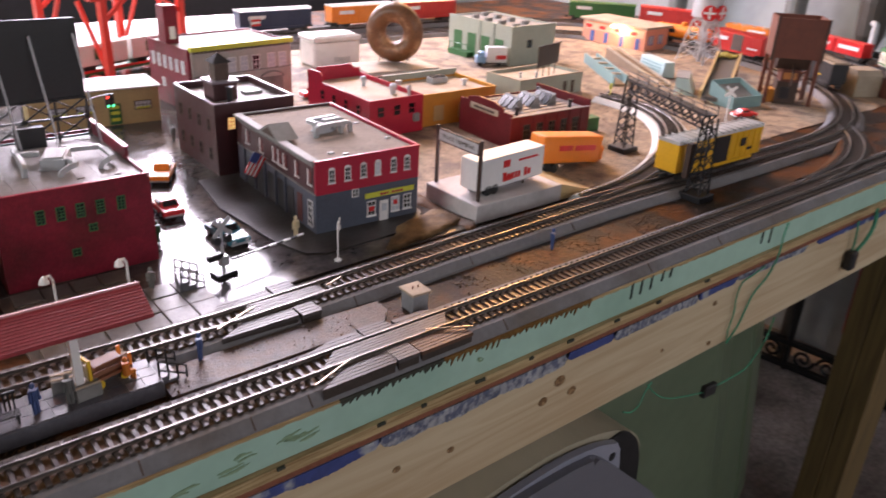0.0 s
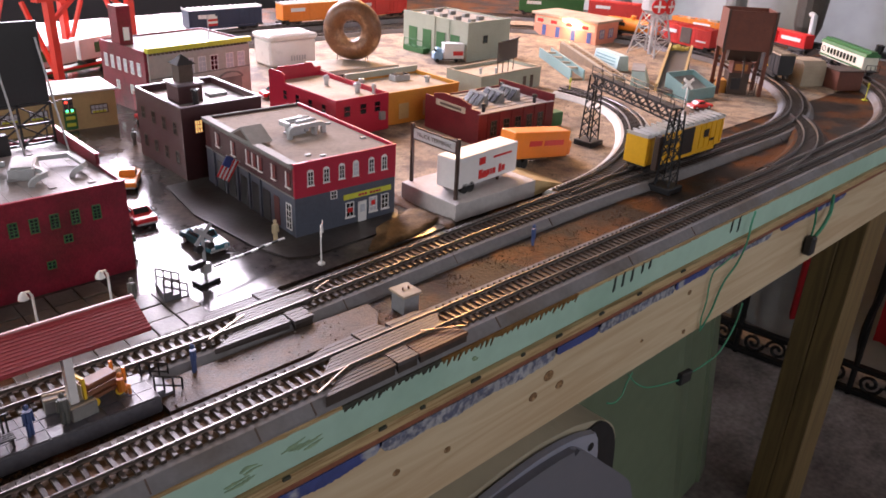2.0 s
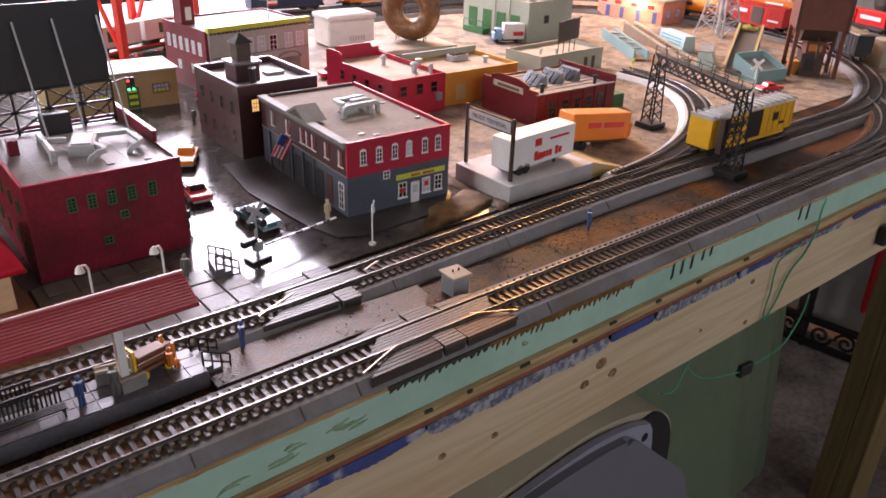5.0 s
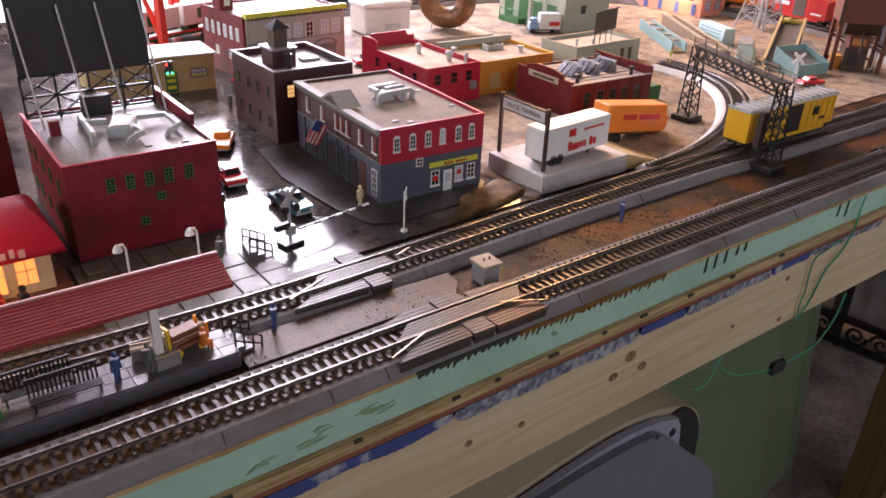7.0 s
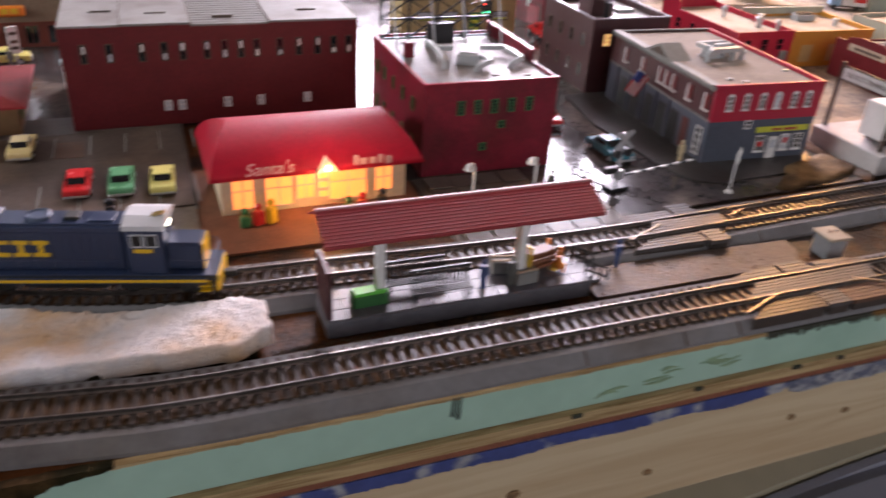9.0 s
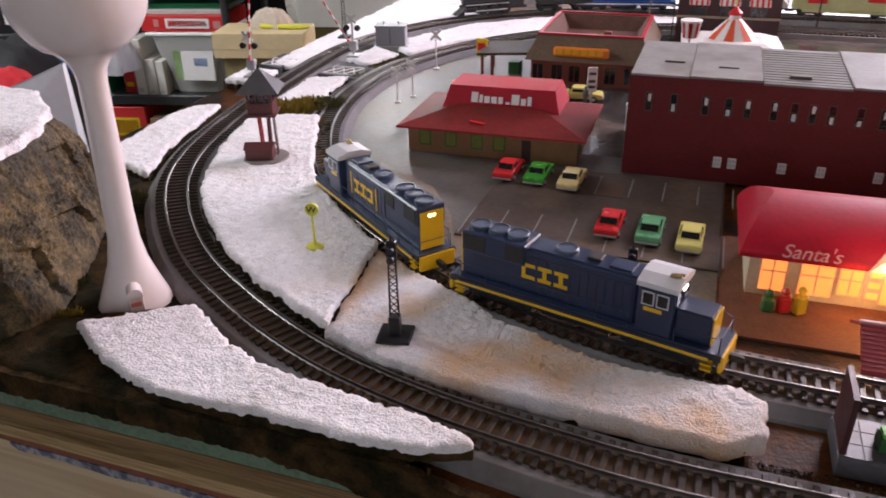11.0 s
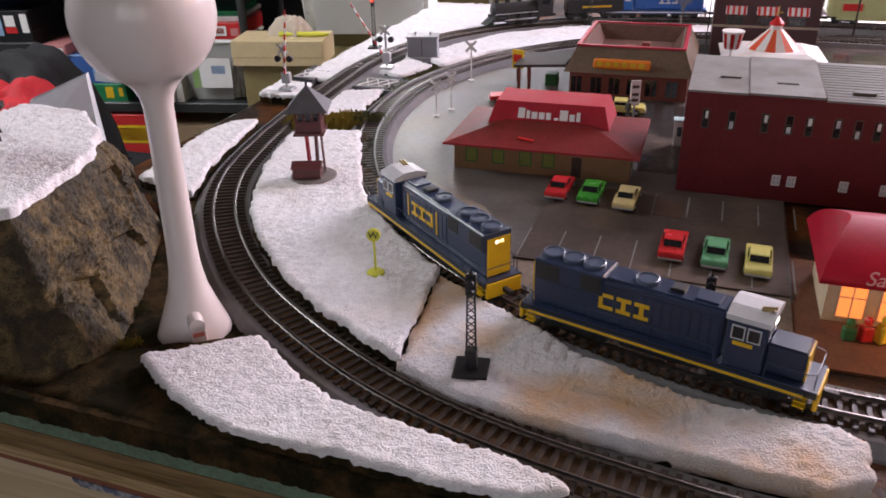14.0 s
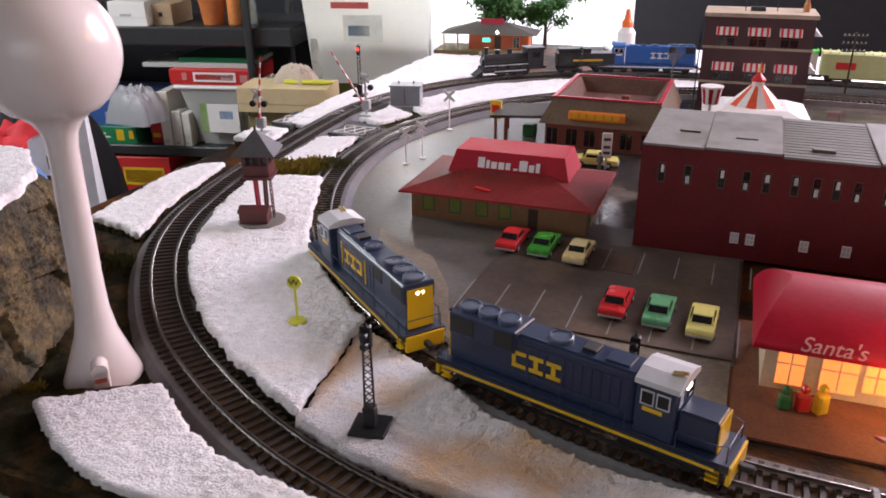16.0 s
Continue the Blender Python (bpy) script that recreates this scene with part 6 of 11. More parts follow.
foam_piece("snow_slab", ((-0.2375, 0.0405), (-0.256, 0.030), (-0.317, 0.0335), (-0.3816, 0.0375), (-0.426, 0.0455), (-0.4602, 0.0575), (-0.4712, 0.1560), (-0.432, 0.131), (-0.396, 0.112), (-0.368, 0.0950), (-0.3235, 0.078), (-0.305, 0.0735), (-0.25, 0.0735), (-0.2385, 0.066)), 0.0065, 0.0165, snow_tan_patched, "pale foam snow strip with tan patches beside the curved track", seed=4.0)
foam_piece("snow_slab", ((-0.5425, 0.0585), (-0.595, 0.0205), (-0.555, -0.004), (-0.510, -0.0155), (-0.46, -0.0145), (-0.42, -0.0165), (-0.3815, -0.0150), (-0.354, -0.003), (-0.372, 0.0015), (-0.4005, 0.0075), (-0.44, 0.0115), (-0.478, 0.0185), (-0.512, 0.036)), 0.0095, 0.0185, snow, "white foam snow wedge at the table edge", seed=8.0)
foam_piece("mossy_bank", ((-0.244, 0.036), (-0.33, 0.034), (-0.40, 0.046), (-0.462, 0.066), (-0.503, 0.079), (-0.577, 0.131), (-0.628, 0.184), (-0.656, 0.233), (-0.683, 0.30), (-0.698, 0.36), (-0.69, 0.41), (-0.628, 0.41), (-0.608, 0.36), (-0.579, 0.297), (-0.544, 0.240), (-0.504, 0.193), (-0.43, 0.132), (-0.372, 0.096), (-0.325, 0.080), (-0.248, 0.070)), 0.0004, 0.0098, moss, "dark mossy bank between two curved tracks", step=0.003, rough=0.0016, seed=51.0, category="moss", group="mossy banks")
foam_piece("mossy_bank", ((-0.562, 0.060), (-0.62, 0.03), (-0.64, -0.014), (-0.50, -0.0165), (-0.36, -0.0165), (-0.397, -0.0125), (-0.447, 0.002), (-0.492, 0.019), (-0.530, 0.039)), 0.0004, 0.0098, moss, "dark mossy bank at the table edge", step=0.003, rough=0.0016, seed=53.0, category="moss", group="mossy banks")
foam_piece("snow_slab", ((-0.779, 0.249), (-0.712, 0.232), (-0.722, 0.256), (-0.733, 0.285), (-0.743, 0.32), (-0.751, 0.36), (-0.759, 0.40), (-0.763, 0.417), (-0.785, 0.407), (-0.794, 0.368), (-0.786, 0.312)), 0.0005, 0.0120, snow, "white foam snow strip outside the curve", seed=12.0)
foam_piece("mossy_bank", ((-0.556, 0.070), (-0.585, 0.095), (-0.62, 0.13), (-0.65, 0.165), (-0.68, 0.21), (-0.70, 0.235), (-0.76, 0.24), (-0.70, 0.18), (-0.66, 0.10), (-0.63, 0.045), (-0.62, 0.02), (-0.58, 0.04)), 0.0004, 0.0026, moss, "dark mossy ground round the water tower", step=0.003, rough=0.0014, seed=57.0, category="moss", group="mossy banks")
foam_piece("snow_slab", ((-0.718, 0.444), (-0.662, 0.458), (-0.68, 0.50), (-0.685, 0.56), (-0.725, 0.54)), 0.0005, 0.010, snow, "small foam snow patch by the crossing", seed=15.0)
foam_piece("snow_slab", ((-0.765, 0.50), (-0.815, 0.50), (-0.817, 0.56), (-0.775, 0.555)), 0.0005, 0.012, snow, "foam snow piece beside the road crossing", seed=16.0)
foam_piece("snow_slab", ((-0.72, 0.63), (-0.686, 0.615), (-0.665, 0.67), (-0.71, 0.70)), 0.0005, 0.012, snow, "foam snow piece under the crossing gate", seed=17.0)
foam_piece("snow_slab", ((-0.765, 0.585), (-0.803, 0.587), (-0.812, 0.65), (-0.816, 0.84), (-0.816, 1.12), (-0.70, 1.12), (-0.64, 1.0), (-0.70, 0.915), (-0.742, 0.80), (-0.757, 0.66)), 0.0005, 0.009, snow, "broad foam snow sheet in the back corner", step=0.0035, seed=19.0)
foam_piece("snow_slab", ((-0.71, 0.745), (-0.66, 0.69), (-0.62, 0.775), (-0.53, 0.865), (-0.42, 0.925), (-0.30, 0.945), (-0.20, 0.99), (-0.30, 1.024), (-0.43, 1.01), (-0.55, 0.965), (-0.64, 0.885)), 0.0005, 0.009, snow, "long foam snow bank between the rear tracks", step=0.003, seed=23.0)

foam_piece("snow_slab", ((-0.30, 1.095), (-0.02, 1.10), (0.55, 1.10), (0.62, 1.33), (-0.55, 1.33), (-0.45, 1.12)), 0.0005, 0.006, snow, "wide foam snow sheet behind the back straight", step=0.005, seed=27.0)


def mountain():
    """A rough carved foam hill at the table corner, with a snow cap."""
    n, m = 230, 96
    base = [(-0.818, -0.012), (-0.72, -0.013), (-0.65, -0.004), (-0.618, 0.012), (-0.628, 0.045), (-0.655, 0.095), (-0.685, 0.15), (-0.715, 0.195), (-0.76, 0.228), (-0.818, 0.24)]
    top = [(-0.818, 0.002), (-0.76, 0.004), (-0.70, 0.014), (-0.676, 0.034), (-0.682, 0.055), (-0.688, 0.085), (-0.700, 0.118), (-0.722, 0.148), (-0.762, 0.178), (-0.818, 0.186)]

    def ring(pts):
        d = [0.0]
        for a, b in zip(pts, pts[1:]):
            d.append(d[-1] + math.dist(a, b))
        out = []
        for i in range(n + 1):
            s = d[-1] * i / n
            k = max(j for j in range(len(d) - 1) if d[j] <= s + 1e-9)
            f = (s - d[k]) / (d[k + 1] - d[k])
            out.append((pts[k][0] + f * (pts[k + 1][0] - pts[k][0]), pts[k][1] + f * (pts[k + 1][1] - pts[k][1])))
        return out

    lo, hi = ring(base), ring(top)
    H = 0.0835
    verts, faces = [], []
    for j in range(m + 1):
        f = j / m
        bulge = 0.010 * math.sin(math.pi * f)
        for i in range(n + 1):
            x, y = lo[i][0] + f * (hi[i][0] - lo[i][0]), lo[i][1] + f * (hi[i][1] - lo[i][1])
            v = Vector((x, y, H * f))
            q = noise.voronoi(v * 26)[1][0]
            tilt = noise.noise_vector(q * 7.3)
            k = noise.fractal(v * 14, 0.9, 2, 3) * 0.006 + 0.0022 * noise.noise(q * 3.1) + 0.20 * tilt.dot(v - q / 26) + noise.fractal(v * 260, 0.5, 2, 3) * 0.0014
            k *= 0.25 + 0.75 * math.sin(math.pi * min(0.95, max(0.06, f)))
            verts.append((x + k, y + k * 0.6 + bulge * 0.3, max(0.0005, H * f + 0.4 * k * (1 - f) * f * 4)))
    for j in range(m):
        for i in range(n):
            a = j * (n + 1) + i
            faces.append((a, a + 1, a + n + 2, a + n + 1))
    faces.append(tuple(m * (n + 1) + i for i in range(n + 1)))
    me = bpy.data.meshes.new("hill")
    me.from_pydata(verts, [], faces)
    me.materials.append(rock)
    tagged(new("foam_mountain", me), "rough brown carved foam mountain at the table corner", "mountain")
    foam_piece("snow_cap", ((-0.819, -0.002), (-0.76, 0.0), (-0.696, 0.010), (-0.670, 0.032), (-0.679, 0.068), (-0.683, 0.091), (-0.694, 0.12), (-0.714, 0.152), (-0.759, 0.186), (-0.802, 0.192), (-0.819, 0.19)), H - 0.001, H + 0.0055, snow, "thick white foam snow cap on the mountain", seed=31.0)
    # tufts of dry turf round the foot
    for k, (x, y, s, mat_) in enumerate(((-0.618, 0.012, 1.0, "dry"), (-0.624, 0.040, 0.8, "dry"), (-0.665, 0.004, 0.7, "moss"), (-0.70, 0.195, 1.1, "moss"), (-0.645, 0.075, 0.7, "moss"), (-0.74, 0.245, 1.0, "moss"))):
        turf(x, y, 0.0005, s, 20 + k, dry=mat_ == "dry")


def turf(x, y, z, s, seed, dry=False):
    rng = random.Random(seed)
    verts, faces = [], []
    for i in range(200):
        a, r = rng.uniform(0, 6.283), rng.uniform(0, 0.011) * s
        px, py = r * math.cos(a), r * math.sin(a)
        h = rng.uniform(0.003, 0.009) * s
        lx, ly = rng.uniform(-0.004, 0.004) * s, rng.uniform(-0.004, 0.004) * s
        w = 0.0009 * s
        k = len(verts)
        verts += [(px - w, py, 0), (px + w, py, 0), (px + lx + w * 0.6, py + ly, h), (px + lx - w * 0.6, py + ly, h)]
        faces.append((k, k + 1, k + 2, k + 3))
    me = bpy.data.meshes.new("turf")
    me.from_pydata(verts, [], faces)
    me.materials.append(M("dry_turf", (0.28, 0.20, 0.03), 0.9, var=0.4, scale=300) if dry else M("green_turf", (0.09, 0.085, 0.03), 0.9, var=0.5, scale=300))
    ob = tagged(new("turf_tuft", me), "small tuft of dry model turf" if dry else "small tuft of dark model turf", "turf", "turf tufts", "stuff")
    ob.location = (x, y, z)


mountain()
# mossy bank between the snow and the inner track
rng = random.Random(77)
for k in range(22):
    a = radians(206 + k * 2.5)
    turf(IC[0] + 0.478 * math.cos(a), IC[1] + 0.478 * math.sin(a), 0.0006, rng.uniform(0.6, 1.0), 100 + k, dry=k % 5 == 0)
for k in range(14):
    a = radians(212 + k * 3.2)
    turf(-0.254 + 0.503 * math.cos(a), 0.52 + 0.495 * math.sin(a), 0.0006, rng.uniform(0.5, 0.9), 140 + k)
for k in range(12):
    turf(-0.715 + k * 0.0055 + rng.uniform(-0.003, 0.003), 0.418 + k * 0.0034 + rng.uniform(-0.005, 0.006), 0.0024, 1.5, 170 + k, dry=k < 9)
for k in range(10):
    turf(-0.665 + rng.uniform(-0.012, 0.012), 0.56 + k * 0.012, 0.0006, 1.1, 190 + k)


def water_tower():
    t = thing("pedestal_water_tower", -0.597, 0.070, 0.0006, 0, "tall glossy white pedestal water tower with a ball tank", "water tower")
    pw = M("glossy_pinkish_white", (0.80, 0.72, 0.71), 0.22, var=0.03, scale=20)
    b = bm_new()
    prof = [(21.5, 0), (21.5, 2.5), (20.3, 6), (16.2, 17), (11.4, 31), (9.0, 45), (8.3, 60), (8.0, 90), (7.6, 120), (7.6, 138), (8.6, 145), (12, 151), (18, 156)]
    cz, R = 184.5, 34.8
    a0 = math.asin(21.5 / R)
    for i in range(15):
        a = a0 + (math.pi - a0 - 0.05) * i / 14
        prof.append((R * math.sin(a), cz - R * math.cos(a)))
    lathe(b, prof, 48)
    for v in b.verts:
        v.co.x += 0.034 * v.co.z
    part("tower", b, pw, t, smooth=True)
    b = bm_new()
    bbox(b, -4.4, -25, 0, 4.4, -10, 16, r=0.6)
    rod(b, (0, -25, 16), (0, -10, 16), 4.4, 20)
    part("entry", b, pw, t, "rounded entry porch", at(0, 0, 2, 44))
    b = bm_new()
    bbox(b, -3.2, -25.6, 9.5, 3.2, -25.1, 12.5, r=0.2)
    part("door_mark", b, M("faded_red_mark", (0.55, 0.16, 0.13), 0.5), t, "faded red mark on the porch", at(0, 0, 2, 44))
    return t


water_tower()


def lattice_mast(x, y, z, rz, h, label):
    """A slim railway signal mast."""
    t = thing("signal_mast", x, y, z, rz, label, "railway signal", "railway signals")
    slab("base", t, (-9, -9, 0, 9, 9, 2.4), black, r=0.6)
    slab("relay_box", t, (-3, -3, 2.4, 3, 3, 13), black, r=0.4)
    for sx in (-1, 1):
        b = bm_new()
        bar(b, (sx * 2.4, 0, 12), (sx * 1.7, 0, h), 0.9)
        part("upright", b, black, t)
    b = bm_new()
    for i in range(int((h - 14) / 4)):
        bar(b, (-2.2, 0, 14 + i * 4), (2.2, 0, 18 + i * 4), 0.5)
        bar(b, (2.2, 0, 14 + i * 4), (-2.2, 0, 18 + i * 4), 0.5)
    part("lattice", b, black, t)
    b = bm_new()
    bbox(b, -2.6, -2, h - 9, 2.6, 2, h + 3, r=0.6)
    for k in (0, 1):
        rod(b, (0, -2, h - 6 + k * 5), (0, -5, h - 6 + k * 5), 1.9, 10)
    part("signal_head", b, black, t)
    b = bm_new()
    rod(b, (0, 0, h + 3), (0, 0, h + 6), 0.8, 6, 0.1)
    part("finial", b, black, t)
    return t


lattice_mast(-0.422, 0.063, 0.0165, 10, 54, "black lattice signal mast standing on foam snow")
lattice_mast(-0.311, 0.150, 0.0006, 0, 40, "dark signal mast beside the parking lot")
lattice_mast(-0.52, 0.985, 0.009, 0, 42, "dark signal mast on the rear snow bank")


def w_sign():
    t = thing("whistle_sign", -0.508, 0.138, 0.0195, 12, "yellow round whistle sign lettered with a black W", "sign", "yellow signs")
    b = bm_new()
    rod(b, (0, 0, 0), (0, 0, 24), 0.8)
    lathe(b, ((6, 0), (5.6, 1.2), (1, 1.6)), 14)
    part("post", b, lime, t)
    b = bm_new()
    rod(b, (0, -0.8, 26.5), (0, 0.8, 26.5), 4.3, 20)
    part("disc", b, lime, t)
    cu = bpy.data.curves.new("letter", "FONT")
    cu.body, cu.size, cu.align_x, cu.align_y, cu.extrude = "W", 0.0062, "CENTER", "CENTER", 0.0002
    o = new("letter", cu)
    o.parent, o.matrix_basis = t, at(0, -1.1, 26.5, 0, 90)
    cu.materials.append(black)


w_sign()


def gate_tower():
    t = thing("crossing_watch_tower", -0.622, 0.272, 0.0195, 20, "small dark red crossing watch tower on a steel post", "watch tower")
    dk = M("maroon_plastic", (0.10, 0.022, 0.022), 0.45, var=0.12)
    gr = M("grey_shingle", (0.10, 0.10, 0.11), 0.55, var=0.2, scale=150)
    b = bm_new()
    lathe(b, ((19, 0), (18.5, 1.6), (17, 1.8)), 24)
    part("ground_disc", b, M("grey_disc", (0.20, 0.18, 0.17), 0.7), t)
    hut = slab("base_hut", t, (-15, -11, 1.8, 7, 4, 11), dk)
    b = bm_new()
    profile_x(b, ((-13, 11), (6, 11), (-3.5, 15)), -16, 8)
    part("base_roof", b, dk, t)
    for x, y in ((-3, 3), (3, 3), (-3, 9), (3, 9)):
        b = bm_new()
        bar(b, (x, y, 1.8), (x * 1.3, y, 36), 1.8)
        part("post", b, crimson if x < 0 else dk, t)
    b = bm_new()
    for i in range(9):
        bar(b, (9, 2, 4 + i * 3.6), (9, 7, 4 + i * 3.6), 0.7)
    bar(b, (9, 2, 2), (8, 2, 38), 0.8)
    bar(b, (9, 7, 2), (8, 7, 38), 0.8)
    pieces("ladder_bar", b, dk, t)
    slab("floor", t, (-12, -6, 36, 12, 18, 38), dk)
    slab("cabin_wall", t, (-10, -4, 38, 10, 16, 47), dk)
    for x in (-10, -3.5, 3, 8.6):
        for y in (-4, 14.6):
            slab("cabin_post", t, (x, y, 47, x + 1.4, y + 1.4, 56), dk)
    slab("cabin_core", t, (-8, -2, 47, 8, 14, 55.5), dark_pane)
    b = bm_new()
    bmesh.ops.create_cone(b, cap_ends=True, segments=4, radius1=24, radius2=1.5, depth=17, matrix=Matrix.Translation((0, 6, 64.5)) @ Matrix.Rotation(radians(45), 4, "Z"))
    part("roof", b, gr, t, "dark grey pyramid roof")
    b = bm_new()
    rod(b, (0, 6, 72), (0, 6, 76), 1, 6)
    part("finial", b, black, t)


gate_tower()


def crossing_gate(x, y, z, rz, lean, label):
    t = thing("crossing_gate", x, y, z, rz, label, "crossing gate", "crossing gates")
    slab("base", t, (-8, -8, 0, 8, 8, 3), silver, r=0.6)
    b = bm_new()
    rod(b, (0, 0, 3), (0, 0, 52), 1.4, 10)
    part("mast", b, silver, t)
    slab("gear_box", t, (-5, -3, 8, 5, 5, 20), silver, "silver gate motor box", r=0.8)
    for s in (-1, 1):
        b = bm_new()
        rod(b, (s * 7, -3, 36), (s * 7, 1, 36), 3.6, 12)
        part("flasher", b, black, t)
        b = bm_new()
        box(b, -8, -2.4 - s * 0.4, -1.4, 8, -1.6 - s * 0.4, 1.4)
        part("crossbuck_arm", b, silver, t, loc=at(0, 0, 47, 0, 0, s * 40))
    for i in range(11):
        d0, d1 = 6 + i * 6.4, 12.4 + i * 6.4
        b = bm_new()
        bar(b, (math.sin(radians(lean)) * d0, -5, 14 + math.cos(radians(lean)) * d0), (math.sin(radians(lean)) * d1, -5, 14 + math.cos(radians(lean)) * d1), 2.4 - i * 0.12, 1.4)
        part("arm_stripe", b, redbright if i % 2 == 0 else white, t, "red and white striped gate arm piece" if i == 0 else "")


crossing_gate(-0.787, 0.519, 0.012, 8, 7, "raised silver crossing gate with a red and white arm")
crossing_gate(-0.714, 0.640, 0.012, 8, -32, "half-raised silver crossing gate with a striped arm")
gate_signal = lattice_mast(-0.780, 0.752, 0.009, 15, 66, "tall grey railway signal beside the gate")
lens = bm_new()
rod(lens, (0, -5.2, 65), (0, -6.4, 65), 2.2, 14)
part("lit_lens", lens, signal_red, gate_signal, "lit red signal lens")
road = M("dark_crossing_panel", (0.055, 0.055, 0.06), 0.5, var=0.2)
for k, (pts) in enumerate((((-0.818, 0.585), (-0.785, 0.575), (-0.785, 0.64), (-0.818, 0.645)), ((-0.727, 0.565), (-0.672, 0.555), (-0.672, 0.61), (-0.727, 0.625)))):
    sheet("crossing_road", pts, 0.0006, 0.0085, road, "dark grey road panel at the level crossing", "road", kind="structure")
def road_line(x0, y0, x1, y1):
    b = bm_new()
    bar(b, (x0, y0, 0.0091), (x1, y1, 0.0091), 0.0011, 0.0009)
    solo("road_marking", b, white, Matrix.Identity(4), "white painted stop marking on the crossing road", "road marking", kind="structure", mm=False)
for ox, oy, n in ((-0.722, 0.571, 3), (-0.816, 0.588, 2)):
    for k in range(n):
        x = ox + k * 0.0135
        road_line(x, oy, x + 0.0135, oy + 0.026)
        road_line(x + 0.0135, oy - 0.001, x, oy + 0.027)
    road_line(ox, oy - 0.0025, ox + n * 0.0135, oy - 0.0025)
    road_line(ox, oy + 0.0295, ox + n * 0.0135, oy + 0.0295)
cab = thing("relay_cabinet", -0.715, 0.712, 0.009, 14, "grey sheet metal relay cabinet with a flat roof", "cabinet")
cgrey = M("cabinet_grey", (0.26, 0.27, 0.30), 0.45, var=0.08)
slab("body", cab, (0, 0, 0, 40, 24, 25), cgrey, r=0.6)
slab("roof", cab, (-1.5, -1.5, 25, 41.5, 25.5, 27), cgrey, r=0.5)
slab("base", cab, (-3, -4, -6, 43, 27, 0), vent_grey)
slab("door_edge", cab, (19, -0.5, 2, 20, -0.05, 23), grime)
for x in (10, 30):
    b = bm_new()
    rod(b, (x, 12, 27), (x, 12, 31), 1.2)
    part("roof_pipe", b, cgrey, cab)


# ---- restaurants, parking lot and cars ----
def hip_roof(b, x0, y0, x1, y1, z0, z1, ix, iy):
    lo = [b.verts.new(v) for v in ((x0, y0, z0), (x1, y0, z0), (x1, y1, z0), (x0, y1, z0))]
    hi = [b.verts.new(v) for v in ((x0 + ix, y0 + iy, z1), (x1 - ix, y0 + iy, z1), (x1 - ix, y1 - iy, z1), (x0 + ix, y1 - iy, z1))]
    b.faces.new(lo[::-1])
    b.faces.new(hi)
    for i in range(4):
        j = (i + 1) % 4
        b.faces.new((lo[i], lo[j], hi[j], hi[i]))
    return b


red_roof = M("red_roof_plastic", (0.25, 0.016, 0.022), 0.6, spec=0.22, var=0.14, scale=50, bump=0.25, bscale=300)
brown_brick = M("tan_brown_brick", (0.24, 0.13, 0.06), 0.5, var=0.15, scale=90, bump=0.3, bscale=700)


olive_pane = M("olive_green_pane", (0.17, 0.20, 0.04), 0.35, var=0.25, scale=200)


def red_roof_place():
    t = thing("red_roof_restaurant", -0.533, 0.366, 0.0024, 1.5, "brown brick restaurant under a broad red hipped roof", "model building")
    walls(t, 152, 92, 24, brown_brick, label="tan brown brick wall")
    b = bm_new()
    hip_roof(b, -8, -10, 160, 102, 24, 25.6, 0.6, 0.6)
    part("eave", b, red_roof, t, "red eave slab")
    b = bm_new()
    hip_roof(b, -7.4, -9.4, 159.4, 101.4, 25.6, 37, 46, 44)
    part("roof", b, M("dull_hip_red", (0.205, 0.022, 0.022), 0.5, spec=0.2, var=0.25, scale=50, bump=0.2, bscale=300, second=(0.15, 0.022, 0.018), mix=(0.46, 0.64), sscale=20), t, "sloping dull red roof")
    b = bm_new()
    hip_roof(b, 22, 32, 130, 88, 32, 52, 6, 8)
    part("roof_crown", b, M("bright_red_roof", (0.40, 0.014, 0.03), 0.55, spec=0.25, var=0.1), t, "bright red raised roof crown")
    for i, (x, w, h) in enumerate(((50, 6, 9), (57.5, 3, 7), (62, 5, 6), (68.5, 5, 6), (75, 4, 6), (82, 3.5, 2), (87, 7, 9), (95.5, 4.5, 6), (101.5, 3.4, 8))):
        b = bm_new()
        box(b, x, -0.4, 0, x + w, 0.4, h)
        b.transform(Matrix.Translation((-1, 34.0, 38.8)) @ pose(0, 0, 0, -21.8))
        part("lettering_bar", b, white, t, "pale lettering bar on the crown" if i == 0 else "")
    b = bm_new()
    bar(b, (56, 6.0, 30.2), (70, 3.0, 29.4), 3, 1)
    part("roof_mark", b, redbright, t)
    for x in (16, 40, 64, 84):
        window(t, x, -0.2, 14, 0, 9, 12, greencol, olive_pane, 0, 0, 0.9, True, "olive green arched window")
    slab("door", t, (104, -0.8, 1, 112, -0.05, 19), brown_steel, "dark brown door")
    for y in (20, 46, 72):
        window(t, 152.2, y, 14, 90, 9, 12, greencol, olive_pane, 0, 0, 0.9, True)


